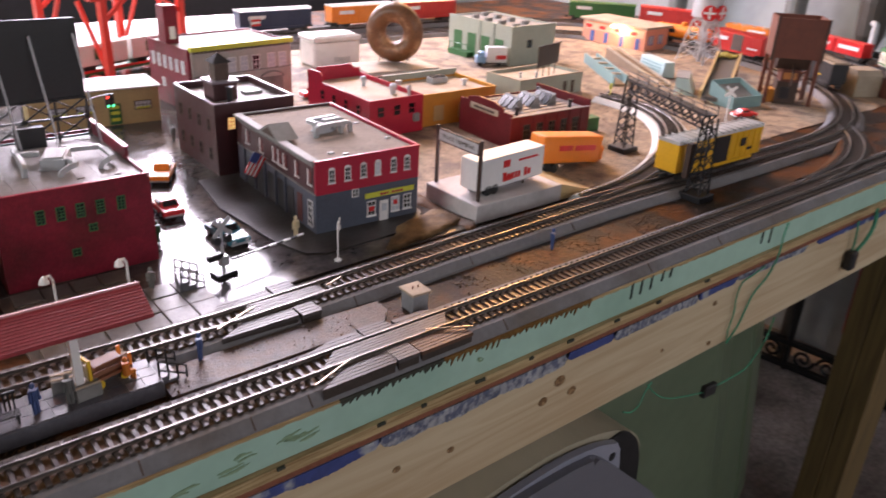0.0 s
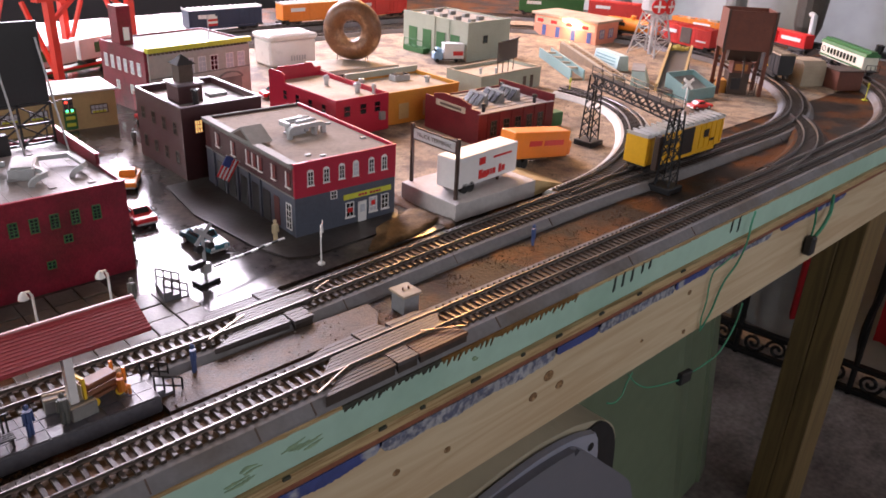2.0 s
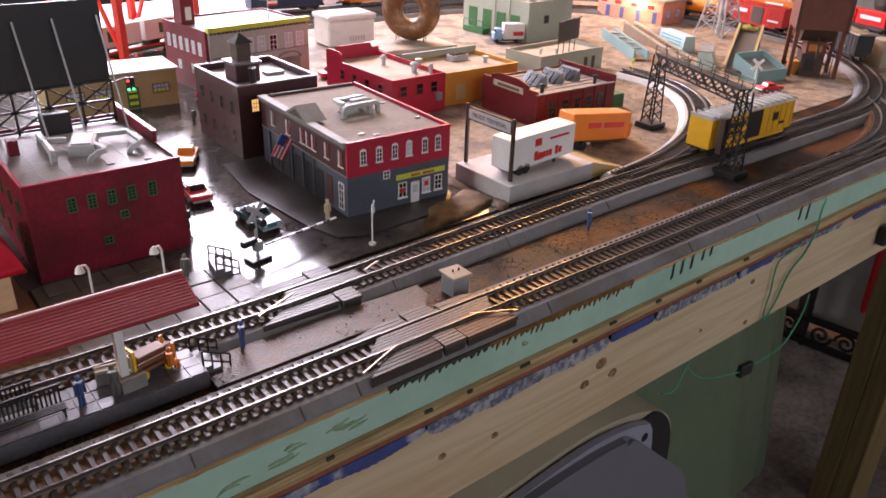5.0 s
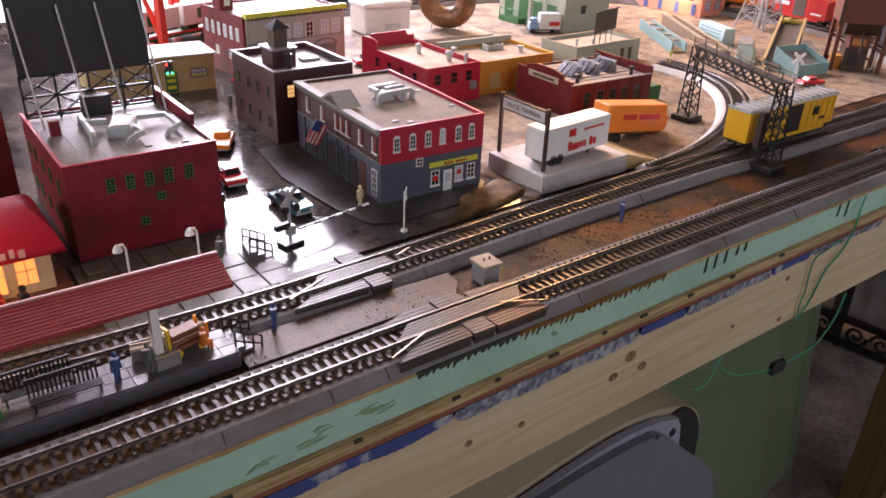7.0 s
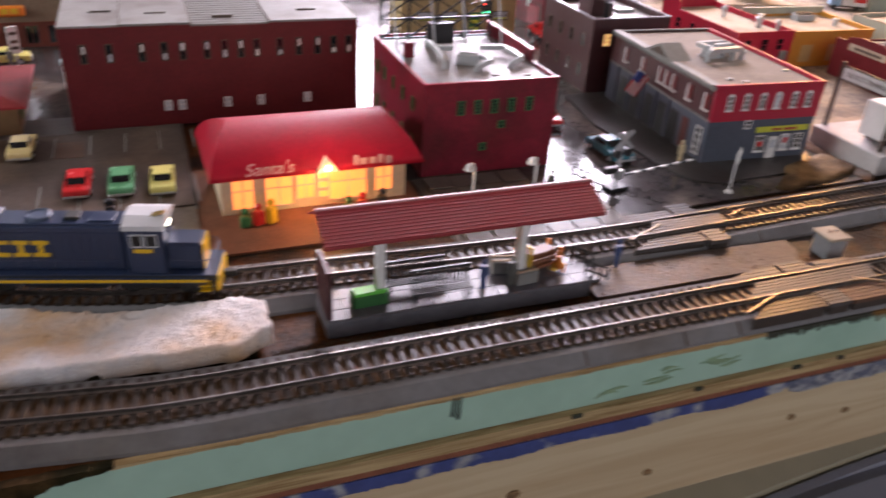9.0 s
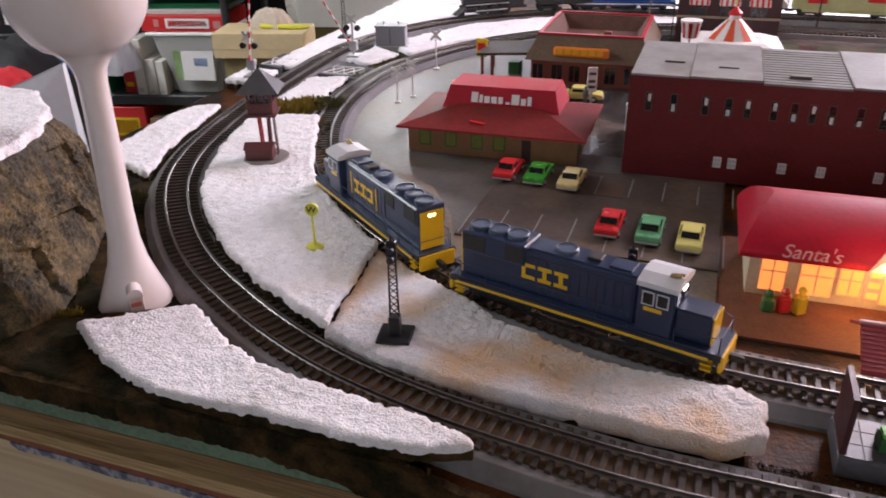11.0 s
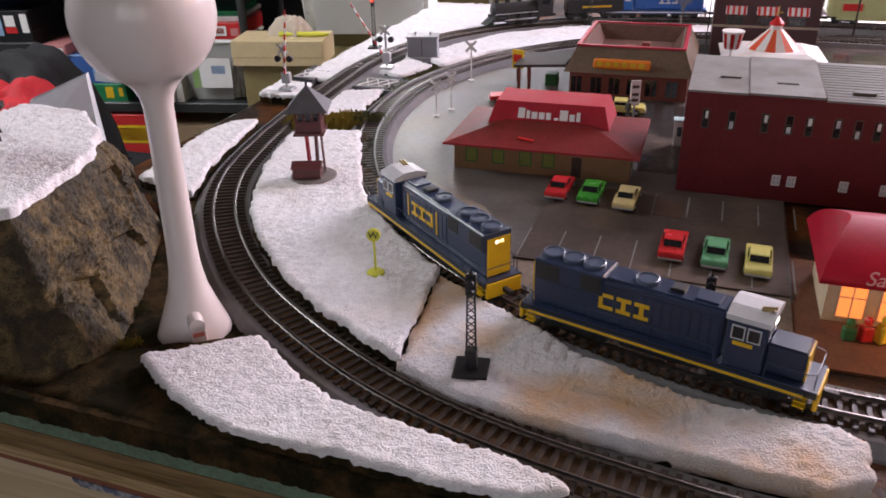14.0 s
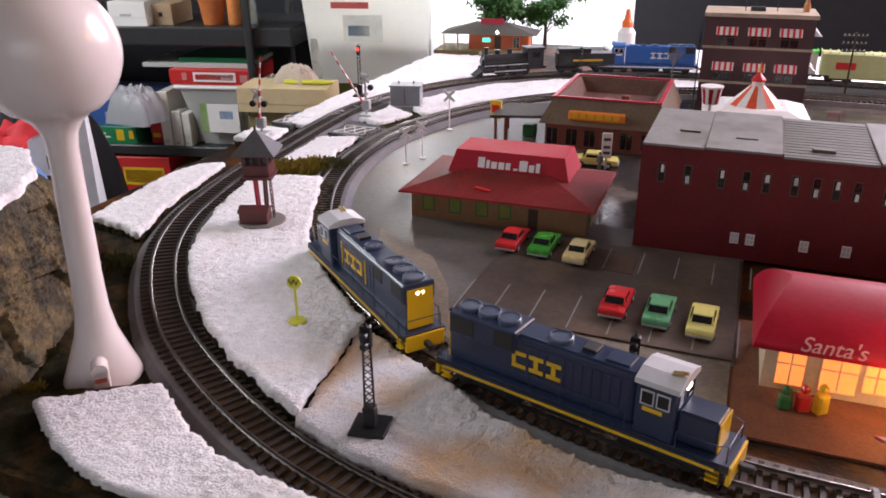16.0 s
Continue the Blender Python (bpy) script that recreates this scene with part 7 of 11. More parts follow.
def burger_place():
    t = thing("burger_restaurant", -0.480, 0.618, 0.0024, 1, "tan burger restaurant with sloping walls and red roof rim", "model building")
    walls(t, 128, 150, 28, M("dark_red_base", (0.22, 0.06, 0.04), 0.5))
    for x in (8, 30, 50, 70, 90, 112):
        window(t, x, -0.2, 13, 0, 12, 18, MATS["dark_red_base"], dark_pane, 1, 0, 1)
    tan2 = M("tan_mansard", (0.155, 0.11, 0.075), 0.65, spec=0.2, var=0.2, scale=50)
    b = bm_new()
    lo = [b.verts.new(v) for v in ((-6, -8, 28), (134, -8, 28), (134, 158, 28), (-6, 158, 28))]
    hi = [b.verts.new(v) for v in ((6, 8, 54), (122, 8, 54), (122, 142, 54), (6, 142, 54))]
    inn = [b.verts.new(v) for v in ((12, 14, 54), (116, 14, 54), (116, 136, 54), (12, 136, 54))]
    bot = [b.verts.new(v) for v in ((22, 26, 38), (106, 26, 38), (106, 124, 38), (22, 124, 38))]
    for i in range(4):
        j = (i + 1) % 4
        b.faces.new((lo[i], lo[j], hi[j], hi[i]))
        b.faces.new((hi[i], hi[j], inn[j], inn[i]))
    b.faces.new(lo[::-1])
    part("mansard", b, tan2, t, "tan sloping mansard wall")
    b = bm_new()
    inn = [b.verts.new(v) for v in ((12, 14, 54), (116, 14, 54), (116, 136, 54), (12, 136, 54))]
    bot = [b.verts.new(v) for v in ((22, 26, 38), (106, 26, 38), (106, 124, 38), (22, 124, 38))]
    for i in range(4):
        b.faces.new((inn[i], inn[(i + 1) % 4], bot[(i + 1) % 4], bot[i]))
    b.faces.new(bot)
    part("roof_well", b, M("dull_red_brown_roof", (0.13, 0.065, 0.05), 0.7, spec=0.2, var=0.3, scale=60), t, "dull red-brown sunken roof")
    for x, y, w_ in ((52, 60, 12), (70, 84, 9)):
        slab("roof_unit", t, (x, y, 38, x + w_, y + w_, 44), MATS["dark_red_base"], "dark red roof unit", r=0.6)
    for a in ((5, 7, 54.2, 123, 11, 56), (5, 139, 54.2, 123, 143, 56), (5, 11, 54.2, 9, 139, 56), (119, 11, 54.2, 123, 139, 56)):
        slab("red_rim", t, a, crimson, "red roof rim")
    slab("sign_board", t, (26, -7, 33, 88, -2, 44), orange_cont, "orange and yellow sign board", r=2)
    for i in range(6):
        slab("letter_bar", t, (30 + i * 9, -7.6, 36, 36.5 + i * 9, -7.1, 41.5), yellow)
    b = bm_new()
    profile_y(b, ((-66, 26), (-6, 30), (-6, 33), (-66, 29)), 4, 70)
    part("side_canopy", b, M("dark_canopy", (0.06, 0.05, 0.045), 0.6, spec=0.2, var=0.25), t, "dark side canopy")
    for x, y in ((-62, 8), (-62, 60), (-50, 8)):
        slab("canopy_post", t, (x, y, 0, x + 3, y + 3, 26), MATS["dark_red_base"])
    slab("green_kiosk", t, (-34, 30, 0, -20, 46, 14), greencol, "green kiosk under the canopy", r=1)
    bo = thing("white_booth", -0.354, 0.474, 0.0024, 2, "small white kiosk with a dark pane beside the brick block", "kiosk")
    slab("body", bo, (0, 0, 0, 10, 9, 24), white, r=0.5)
    slab("roof", bo, (-1, -1, 24, 11, 10, 25.6), pale_teal, "pale blue-grey roof")
    slab("pane", bo, (3, -0.5, 10, 7, -0.05, 19), dark_pane)
    s = thing("menu_sign", -0.550, 0.657, 0.0024, -10, "red and yellow restaurant sign on a post", "sign")
    slab("post", s, (-1, -1, 0, 1, 1, 16), brown_steel)
    slab("face", s, (-7, -1.5, 16, 7, 1.5, 38), yellow, r=0.4)
    slab("red_panel", s, (-5, -1.9, 24, 5, -1.55, 33), redbright)


def striped_diner():
    t = thing("striped_diner", -0.312, 0.70, 0.0024, 4, "red and white striped diner with a cupola and weathervane", "model building")
    t.matrix_basis = t.matrix_basis @ Matrix.Diagonal((1, 1, 0.83, 1))
    walls(t, 100, 90, 34, white)
    b = bm_new()
    hip_roof(b, -8, -8, 108, 98, 34, 44, 24, 22)
    part("roof", b, white, t, "low white hipped roof")
    for i in range(16):
        a0, a1 = radians(i * 22.5), radians(i * 22.5 + 22.5)
        b = bm_new()
        lo = [b.verts.new((50 + 31 * math.cos(a), 44 + 28 * math.sin(a), 43)) for a in (a0, a1)]
        hi = [b.verts.new((50 + 8 * math.cos(a), 44 + 8 * math.sin(a), 70)) for a in (a0, a1)]
        mid = [b.verts.new((50, 44, 43)), b.verts.new((50, 44, 70))]
        b.faces.new((lo[0], lo[1], hi[1], hi[0]))
        b.faces.new((lo[0], hi[0], mid[1], mid[0]))
        b.faces.new((lo[1], mid[0], mid[1], hi[1]))
        b.faces.new((hi[0], hi[1], mid[1]))
        b.faces.new((lo[1], lo[0], mid[0]))
        part("skirt_stripe", b, M("orange_red_stripe", (0.72, 0.10, 0.04), 0.4) if i % 2 else white, t)
    b = bm_new()
    lathe(b, ((6.5, 70), (6.5, 76), (0.5, 76)), 12, (50, 44))
    part("cupola_band", b, white, t, "white band under the cupola")
    b = bm_new()
    lathe(b, ((8.0, 76), (8.0, 78.5), (3.6, 84), (0.5, 88)), 12, (50, 44))
    part("cupola", b, redbright, t, "red cupola")
    b = bm_new()
    rod(b, (50, 44, 86), (50, 44, 101), 0.6)
    part("vane_rod", b, yellow, t)
    b = bm_new()
    bar(b, (45, 44, 91), (55, 44, 93), 0.9)
    part("weathervane", b, yellow, t, "gold weathervane")
    s = thing("bucket_sign", -0.312, 0.690, 0.0024, 0, "red and white striped bucket sign on a pole", "sign")
    b = bm_new()
    rod(b, (0, 0, 0), (0, 0, 46), 1.4)
    part("pole", b, white, s)
    b = bm_new()
    lathe(b, ((8.4, 46), (11.4, 64), (12.2, 64), (12.2, 65.6), (3, 65.6)), 20)
    part("bucket", b, white, s, "white bucket")
    for i in range(8):
        a = i * 45
        b = bm_new()
        vs = [b.verts.new(v) for v in ((-1.7, -8.6, 46.5), (1.7, -8.6, 46.5), (2.3, -11.6, 63.5), (-2.3, -11.6, 63.5))]
        b.faces.new(vs)
        bmesh.ops.solidify(b, geom=b.faces[:], thickness=0.4)
        part("red_stripe", b, redbright, s, loc=at(0, 0, 0, a))


def hotel():
    t = thing("brick_hotel", -0.337, 0.860, 0.0024, 2, "three-storey brown brick hotel with red and white awnings", "model building")
    w, d, h = 129, 74, 121
    walls(t, w, d, h, brick_dark)
    slab("roof", t, (2, 2, h - 5, w - 2, d - 2, h - 4), roof_grey)
    slab("cornice", t, (-2.5, -2.5, h - 2, w + 2.5, d + 2.5, h + 3), cream_roof, "pale stone cornice", r=0.5)
    for z in (36, 80):
        slab("belt_course", t, (-1, -1, z, w + 1, -0.1, z + 3), cream_roof)
    for z in (46, 90):
        for x in (27, 65, 102):
            window(t, x, -0.2, z + 4, 0, 20, 20, grime, dark_pane, 1, 1, 1.0)
            b = bm_new()
            profile_x(b, ((-9, z + 8), (-0.2, z + 8), (-0.2, z + 17)), x - 13, x + 13)
            aw = part("awning", b, white, t, "red and white striped awning")
            for i in range(4):
                f = bm_new()
                profile_x(f, ((-9.5, z + 7.6), (-9.1, z + 7.6), (-0.4, z + 17), (-0.4, z + 17.6)), x - 12 + i * 6.8, x - 9 + i * 6.8)
                part("awning_stripe", f, redbright, aw)
        for y in (16, 52):
            b = bm_new()
            profile_y(b, ((w + 0.2, z + 17), (w + 0.2, z + 8), (w + 10, z + 8)), y - 8, y + 8)
            part("side_awning", b, white, t)
    slab("roof_box", t, (52, 28, h - 4, 70, 42, h + 8), black, "dark rooftop tank", r=0.8)
    b = bm_new()
    lathe(b, ((4, h - 4), (4, h + 12), (3, h + 14), (1.5, h + 20)), 10, (118, 36))
    part("chimney", b, M("orange_clay_pipe", (0.50, 0.20, 0.06), 0.5), t, "tan chimney pipe")
    for x, y, hh in ((46, 30, 26), (58, 35, 20), (84, 34, 24)):
        b = bm_new()
        rod(b, (x, y, h - 4), (x, y, h + hh), 0.6)
        part("aerial", b, black, t)
        b = bm_new()
        bar(b, (x - 5, y, h + hh - 4), (x + 5, y, h + hh - 4), 0.7)
        part("aerial_arm", b, black, t)
    b = bm_new()
    for i in range(22):
        bar(b, (-5, 30, 4 + i * 4.4), (-5, 44, 4 + i * 4.4), 0.9)
    bar(b, (-5, 30, 0), (-5, 30, 100), 1)
    bar(b, (-5, 44, 0), (-5, 44, 100), 1)
    pieces("ladder_bar", b, black, t)


def santa_shop():
    t = thing("santa_shop", -0.246, 0.193, 0.0022, 1, "small red-roofed shop glowing warm from inside", "model building")
    w, d, h = 128, 58, 32
    wallm = M("cream_shop_wall", (0.62, 0.50, 0.34), 0.5)
    walls(t, w, d, h, wallm)
    b = bm_new()
    n = 8
    rows = []
    for i in range(n + 1):
        a = math.pi / 2 * i / n
        k = 0.55 * (1 - math.cos(a)) + 0.45 * i / n
        rows.append((-16 + 44 * k, 32 + 23 * (0.6 * math.sin(a) + 0.4 * i / n), -8 + 17 * k, w + 8 - 17 * k, d + 14 - 38 * k))
    front, back, fl, bl = [[(b.verts.new((a, q, z)), b.verts.new((c, q, z))) for y, z, a, c, e in rows for q in ((y, e)[s],)] for s in (0, 1, 0, 1)]
    for i in range(n):
        b.faces.new((front[i][0], front[i][1], front[i + 1][1], front[i + 1][0]))
        b.faces.new((back[i][1], back[i][0], back[i + 1][0], back[i + 1][1]))
        b.faces.new((fl[i][1], bl[i][1], bl[i + 1][1], fl[i + 1][1]))
        b.faces.new((bl[i][0], fl[i][0], fl[i + 1][0], bl[i + 1][0]))
    b.faces.new((front[-1][0], front[-1][1], back[-1][1], back[-1][0]))
    b.faces.new((front[0][1], front[0][0], back[0][0], back[0][1]))
    part("roof", b, M("satin_red_roof", (0.40, 0.008, 0.028), 0.5, spec=0.22, var=0.16, scale=60, bump=0.2, bscale=250), t, "rounded satin red awning roof", smooth=True)
    warm = glow("warm_shop_light", (1.0, 0.32, 0.08), 1.25)
    for x, wd in ((14, 14), (38, 18), (56, 12), (86, 26), (112, 12)):
        window(t, x, -0.2, 17, 0, wd, 26 if wd > 13 else 20, wallm, warm, 1, 1, 1.0, label="warmly lit shop window")
    slab("door", t, (64, -0.8, 0.5, 73, -0.1, 28), wallm, "cream shop door")
    for z in (7, 14, 21):
        slab("door_pane", t, (65.5, -1.1, z, 71.5, -0.85, z + 4), warm)
    b = bm_new()
    profile_y(b, ((60, 32), (76, 32), (68, 41)), -17, 4)
    part("porch_gable", b, wallm, t, "cream porch gable with a lamp")
    b = bm_new()
    ball(b, (68, -18, 35.5), 1.6)
    part("gable_lamp", b, glow("gable_bulb", (1.0, 0.75, 0.4), 25.0), t)
    for word, x in (("Santa's", 30),):
        cu = bpy.data.curves.new("lettering", "FONT")
        cu.body, cu.size, cu.align_x, cu.extrude, cu.shear = word, 0.0115, "CENTER", 0.0002, 0.25
        o = new("lettering", cu)
        cu.materials.append(M("pale_pink_lettering", (0.62, 0.36, 0.36), 0.5))
        o.parent = t
        o.matrix_basis = at(x, -16.0, 34.5, 0, 78)
        o["label"] = "pale script lettering on the roof edge"
    for x0, x1, z0, z1 in ((86, 89, 35, 42), (90, 95, 35, 39.5), (97, 101, 35, 39.5), (103, 106, 35, 41), (108, 112, 34, 39.5)):
        b = bm_new()
        bbox(b, x0, -16.4 + (z0 - 32) * 0.08, z0, x1, -15.4 + (z0 - 32) * 0.12, z1, r=0.3)
        part("lettering_bar", b, MATS["pale_pink_lettering"], t, "faded pale lettering bar")
    for k, (x, c) in enumerate(((10, greencol), (20, redbright), (30, yellow), (84, greencol), (95, redbright), (110, black))):
        o = bm_new()
        bbox(o, 0, 0, 0, 7, 6, 8 + (k % 3) * 2, r=1.0)
        ball(o, (3.5, 3, 11 + (k % 3) * 2), 2.6, 8)
        solo("yard_ornament", o, c, pose(-0.247 + x * 0.001, 0.172, 0.0022, 0, 0, k * 20), "small painted shop yard ornament", "ornament", "yard ornaments")
    sheet("shop_terrace", ((-0.262, 0.142), (-0.108, 0.142), (-0.108, 0.27), (-0.262, 0.27)), 0.0004, 0.0021, M("terracotta_paving", (0.17, 0.075, 0.045), 0.65, spec=0.2, var=0.3, scale=80), "reddish brown shop terrace", "paving")
    data = bpy.data.lights.new("shop_bulb", "POINT")
    data.energy, data.color, data.shadow_soft_size = 0.06, (1.0, 0.45, 0.16), 0.004
    ob = new("shop_bulb", data)
    ob.location = (-0.18, 0.170, 0.026)
    # point light added above the roof to make its red glow
    data = bpy.data.lights.new("roof_glow_light", "POINT")
    data.energy, data.color, data.shadow_soft_size = 0.05, (1.0, 0.65, 0.4), 0.003
    ob = new("roof_glow_light", data)
    ob.location = (-0.178, 0.161, 0.060)


red_roof_place()
burger_place()
striped_diner()
hotel()
santa_shop()

sheet("parking_lot", ((-0.439, 0.213), (-0.262, 0.2115), (-0.262, 0.365), (-0.425, 0.352), (-0.436, 0.30)), 0.0031, 0.0042, lot_grey, "grey card parking lot with faded lines", "parking lot")
for k in range(8):
    for y0, y1, sh in ((0.2155, 0.262, 0.0), (0.312, 0.350, 0.012)):
        x0 = -0.4375 + k * 0.0255 + sh * 0.4
        b = bm_new()
        box(b, x0 - 0.0005, y0, 0.0042, x0 + 0.0005, y1, 0.0044)
        solo("bay_line", b, roof_white, Matrix.Identity(4), "faded white parking bay line", "bay line", "parking bay lines", "structure", mm=False)


sheet("plaster_ground", ((-0.545, 0.330), (-0.520, 0.262), (-0.47, 0.205), (-0.40, 0.165), (-0.34, 0.145), (-0.262, 0.135), (-0.262, 0.2112), (-0.4396, 0.2127), (-0.452, 0.245), (-0.482, 0.290)), 0.0005, 0.0029, M("pale_tan_plaster", (0.235, 0.195, 0.15), 0.6, spec=0.2, var=0.3, scale=40, bump=0.6, bscale=300, second=(0.15, 0.12, 0.095), mix=(0.46, 0.66), sscale=16), "pale tan plaster ground beside the curved track", "ground")
sheet("dirt_stain", ((-0.3545, 0.309), (-0.3345, 0.308), (-0.335, 0.339), (-0.3555, 0.340)), 0.0043, 0.0046, M("brown_stain", (0.075, 0.032, 0.014), 0.6, var=0.4, scale=80), "brown dirt in an empty parking bay", "stain")


def car(x, y, z, rz, material, label, group="parked cars", s=1.0, pickup=False):
    """A small saloon: body, cabin, glass, wheels, bumpers and lamps; its nose looks along -y."""
    t = thing("toy_car", x, y, z, rz, label, "toy car", group)
    L, W = 46, 19
    b = bm_new()
    body = [(-L / 2, 3.4), (-L / 2, 7.6), (-L / 2 + 2, 8.6), (-8, 9.4), (12, 9.4), (L / 2 - 1, 8.8), (L / 2, 7.4), (L / 2, 3.4)]
    bb = bm_new()
    profile_x(bb, body, -W / 2, W / 2)
    bmesh.ops.bevel(bb, geom=bb.edges[:], offset=0.7, segments=2, affect="EDGES")
    join(b, bb)
    part("body", b, material, t)
    b = bm_new()
    if pickup:
        hip_roof(b, -8, -10, 8, 5, 9.2, 15.2, 1.4, 3)
    else:
        hip_roof(b, -8.4, -9, 8.4, 14, 9.2, 14.8, 1.6, 5)
    part("cabin", b, material, t)
    for y0, rx, hgt in ((-8.0, -50, 1), (12.6 if not pickup else 3.6, 50, 1)):
        g = bm_new()
        box(g, -6.6, -2.6, -0.25, 6.6, 2.6, 0.25)
        part("windscreen", g, dark_pane, t, loc=at(0, y0 + (1.7 if rx < 0 else -1.2), 12.1, 0, 50 if rx < 0 else -50))
    for sx in (-1, 1):
        g = bm_new()
        box(g, sx * 7.9 - 0.3, -4, 10.4, sx * 7.9 + 0.3, 9 if not pickup else 2, 13.4)
        part("side_window", g, dark_pane, t)
        for y in (-14, 14):
            wv = bm_new()
            rod(wv, (sx * (W / 2 - 1.8), y, 3.4), (sx * (W / 2 + 0.2), y, 3.4), 3.4, 14)
            wh = part("wheel", wv, tyre_black, t)
            hb = bm_new()
            rod(hb, (sx * (W / 2 + 0.2), y, 3.4), (sx * (W / 2 + 0.5), y, 3.4), 1.8, 10)
            part("hub", hb, silver, wh)
        lp = bm_new()
        box(lp, sx * 6 - 1.6, -L / 2 - 0.4, 5.4, sx * 6 + 1.6, -L / 2 + 0.2, 7.2)
        part("headlight", lp, pale_pane, t)
    for y in (-L / 2 - 0.9, L / 2 + 0.1):
        bmp = bm_new()
        bbox(bmp, -W / 2 + 0.6, y, 3.4, W / 2 - 0.6, y + 0.8, 5, r=0.2)
        part("bumper", bmp, silver, t)
    t.scale = (s, s, s)
    return t


car_red = M("toy_red_paint", (0.62, 0.03, 0.035), 0.25, var=0.05)
car_green = M("toy_green_paint", (0.06, 0.33, 0.04), 0.25, var=0.05)
car_mint = M("toy_mint_paint", (0.14, 0.38, 0.20), 0.25, var=0.05)
car_cream = M("toy_cream_paint", (0.72, 0.58, 0.28), 0.25, var=0.05)
car_yellow = M("toy_yellow_paint", (0.72, 0.66, 0.22), 0.25, var=0.05)
car_blue = M("toy_teal_blue_paint", (0.05, 0.17, 0.22), 0.2, var=0.05)
for x, y, m_, lb in ((-0.431, 0.333, car_red, "bright red toy car in the rear parking row"), (-0.405, 0.331, car_green, "bright green toy car in the rear parking row"), (-0.377, 0.327, car_cream, "cream toy car in the rear parking row"),
                     (-0.336, 0.254, car_red, "bright red toy car in the front parking row"), (-0.308, 0.251, car_mint, "mint green toy car in the front parking row"), (-0.281, 0.247, car_yellow, "pale yellow toy car in the front parking row")):
    car(x, y, 0.0037, 178, m_, lb, s=0.88)
car(0.072, 0.228, 0.0022, 4, car_blue, "teal blue toy car waiting at the crossing", "street cars")
car(0.052, 0.312, 0.0022, 178, car_red, "red toy car with a white top in the street", "street cars")
car(0.082, 0.40, 0.0022, 150, orange_cont, "orange and white toy pickup in the street", "street cars", pickup=True)
car(0.185, 0.58, 0.0022, 175, redbright, "red toy fire truck outside the firehouse", "street cars", s=1.1, pickup=True)
car(0.385, 0.615, 0.0012, 80, redbright, "small red toy car behind the red store", "street cars")
car(0.862, 0.228, 0.0012, 70, redbright, "small red toy car by the conveyor", "street cars", s=0.8)
car(-0.412, 0.565, 0.0024, 95, car_yellow, "yellow toy car near the restaurants", "street cars")
car(-0.54, 0.575, 0.0024, 110, redbright, "dark red toy pickup near the inner curve", "street cars", s=0.9, pickup=True)
sb = thing("small_shop_sign", -0.40, 0.556, 0.0024, 20, "narrow white sign board with dark bars", "sign")
slab("post", sb, (-1, -1, 0, 1, 1, 12), silver)
slab("board", sb, (-5, -1, 12, 5, 1, 38), white, r=0.3)
for z in (16, 22, 30):
    slab("lettering_bar", sb, (-3.5, -1.4, z, 3.5, -1.05, z + 3), grime)
crossbuck(-0.598, 0.50, 0.0024, 20, 0.8)
crossbuck(-0.590, 0.525, 0.0024, 20, 0.85)
crossbuck(-0.605, 0.645, 0.0024, 10, 1.0)


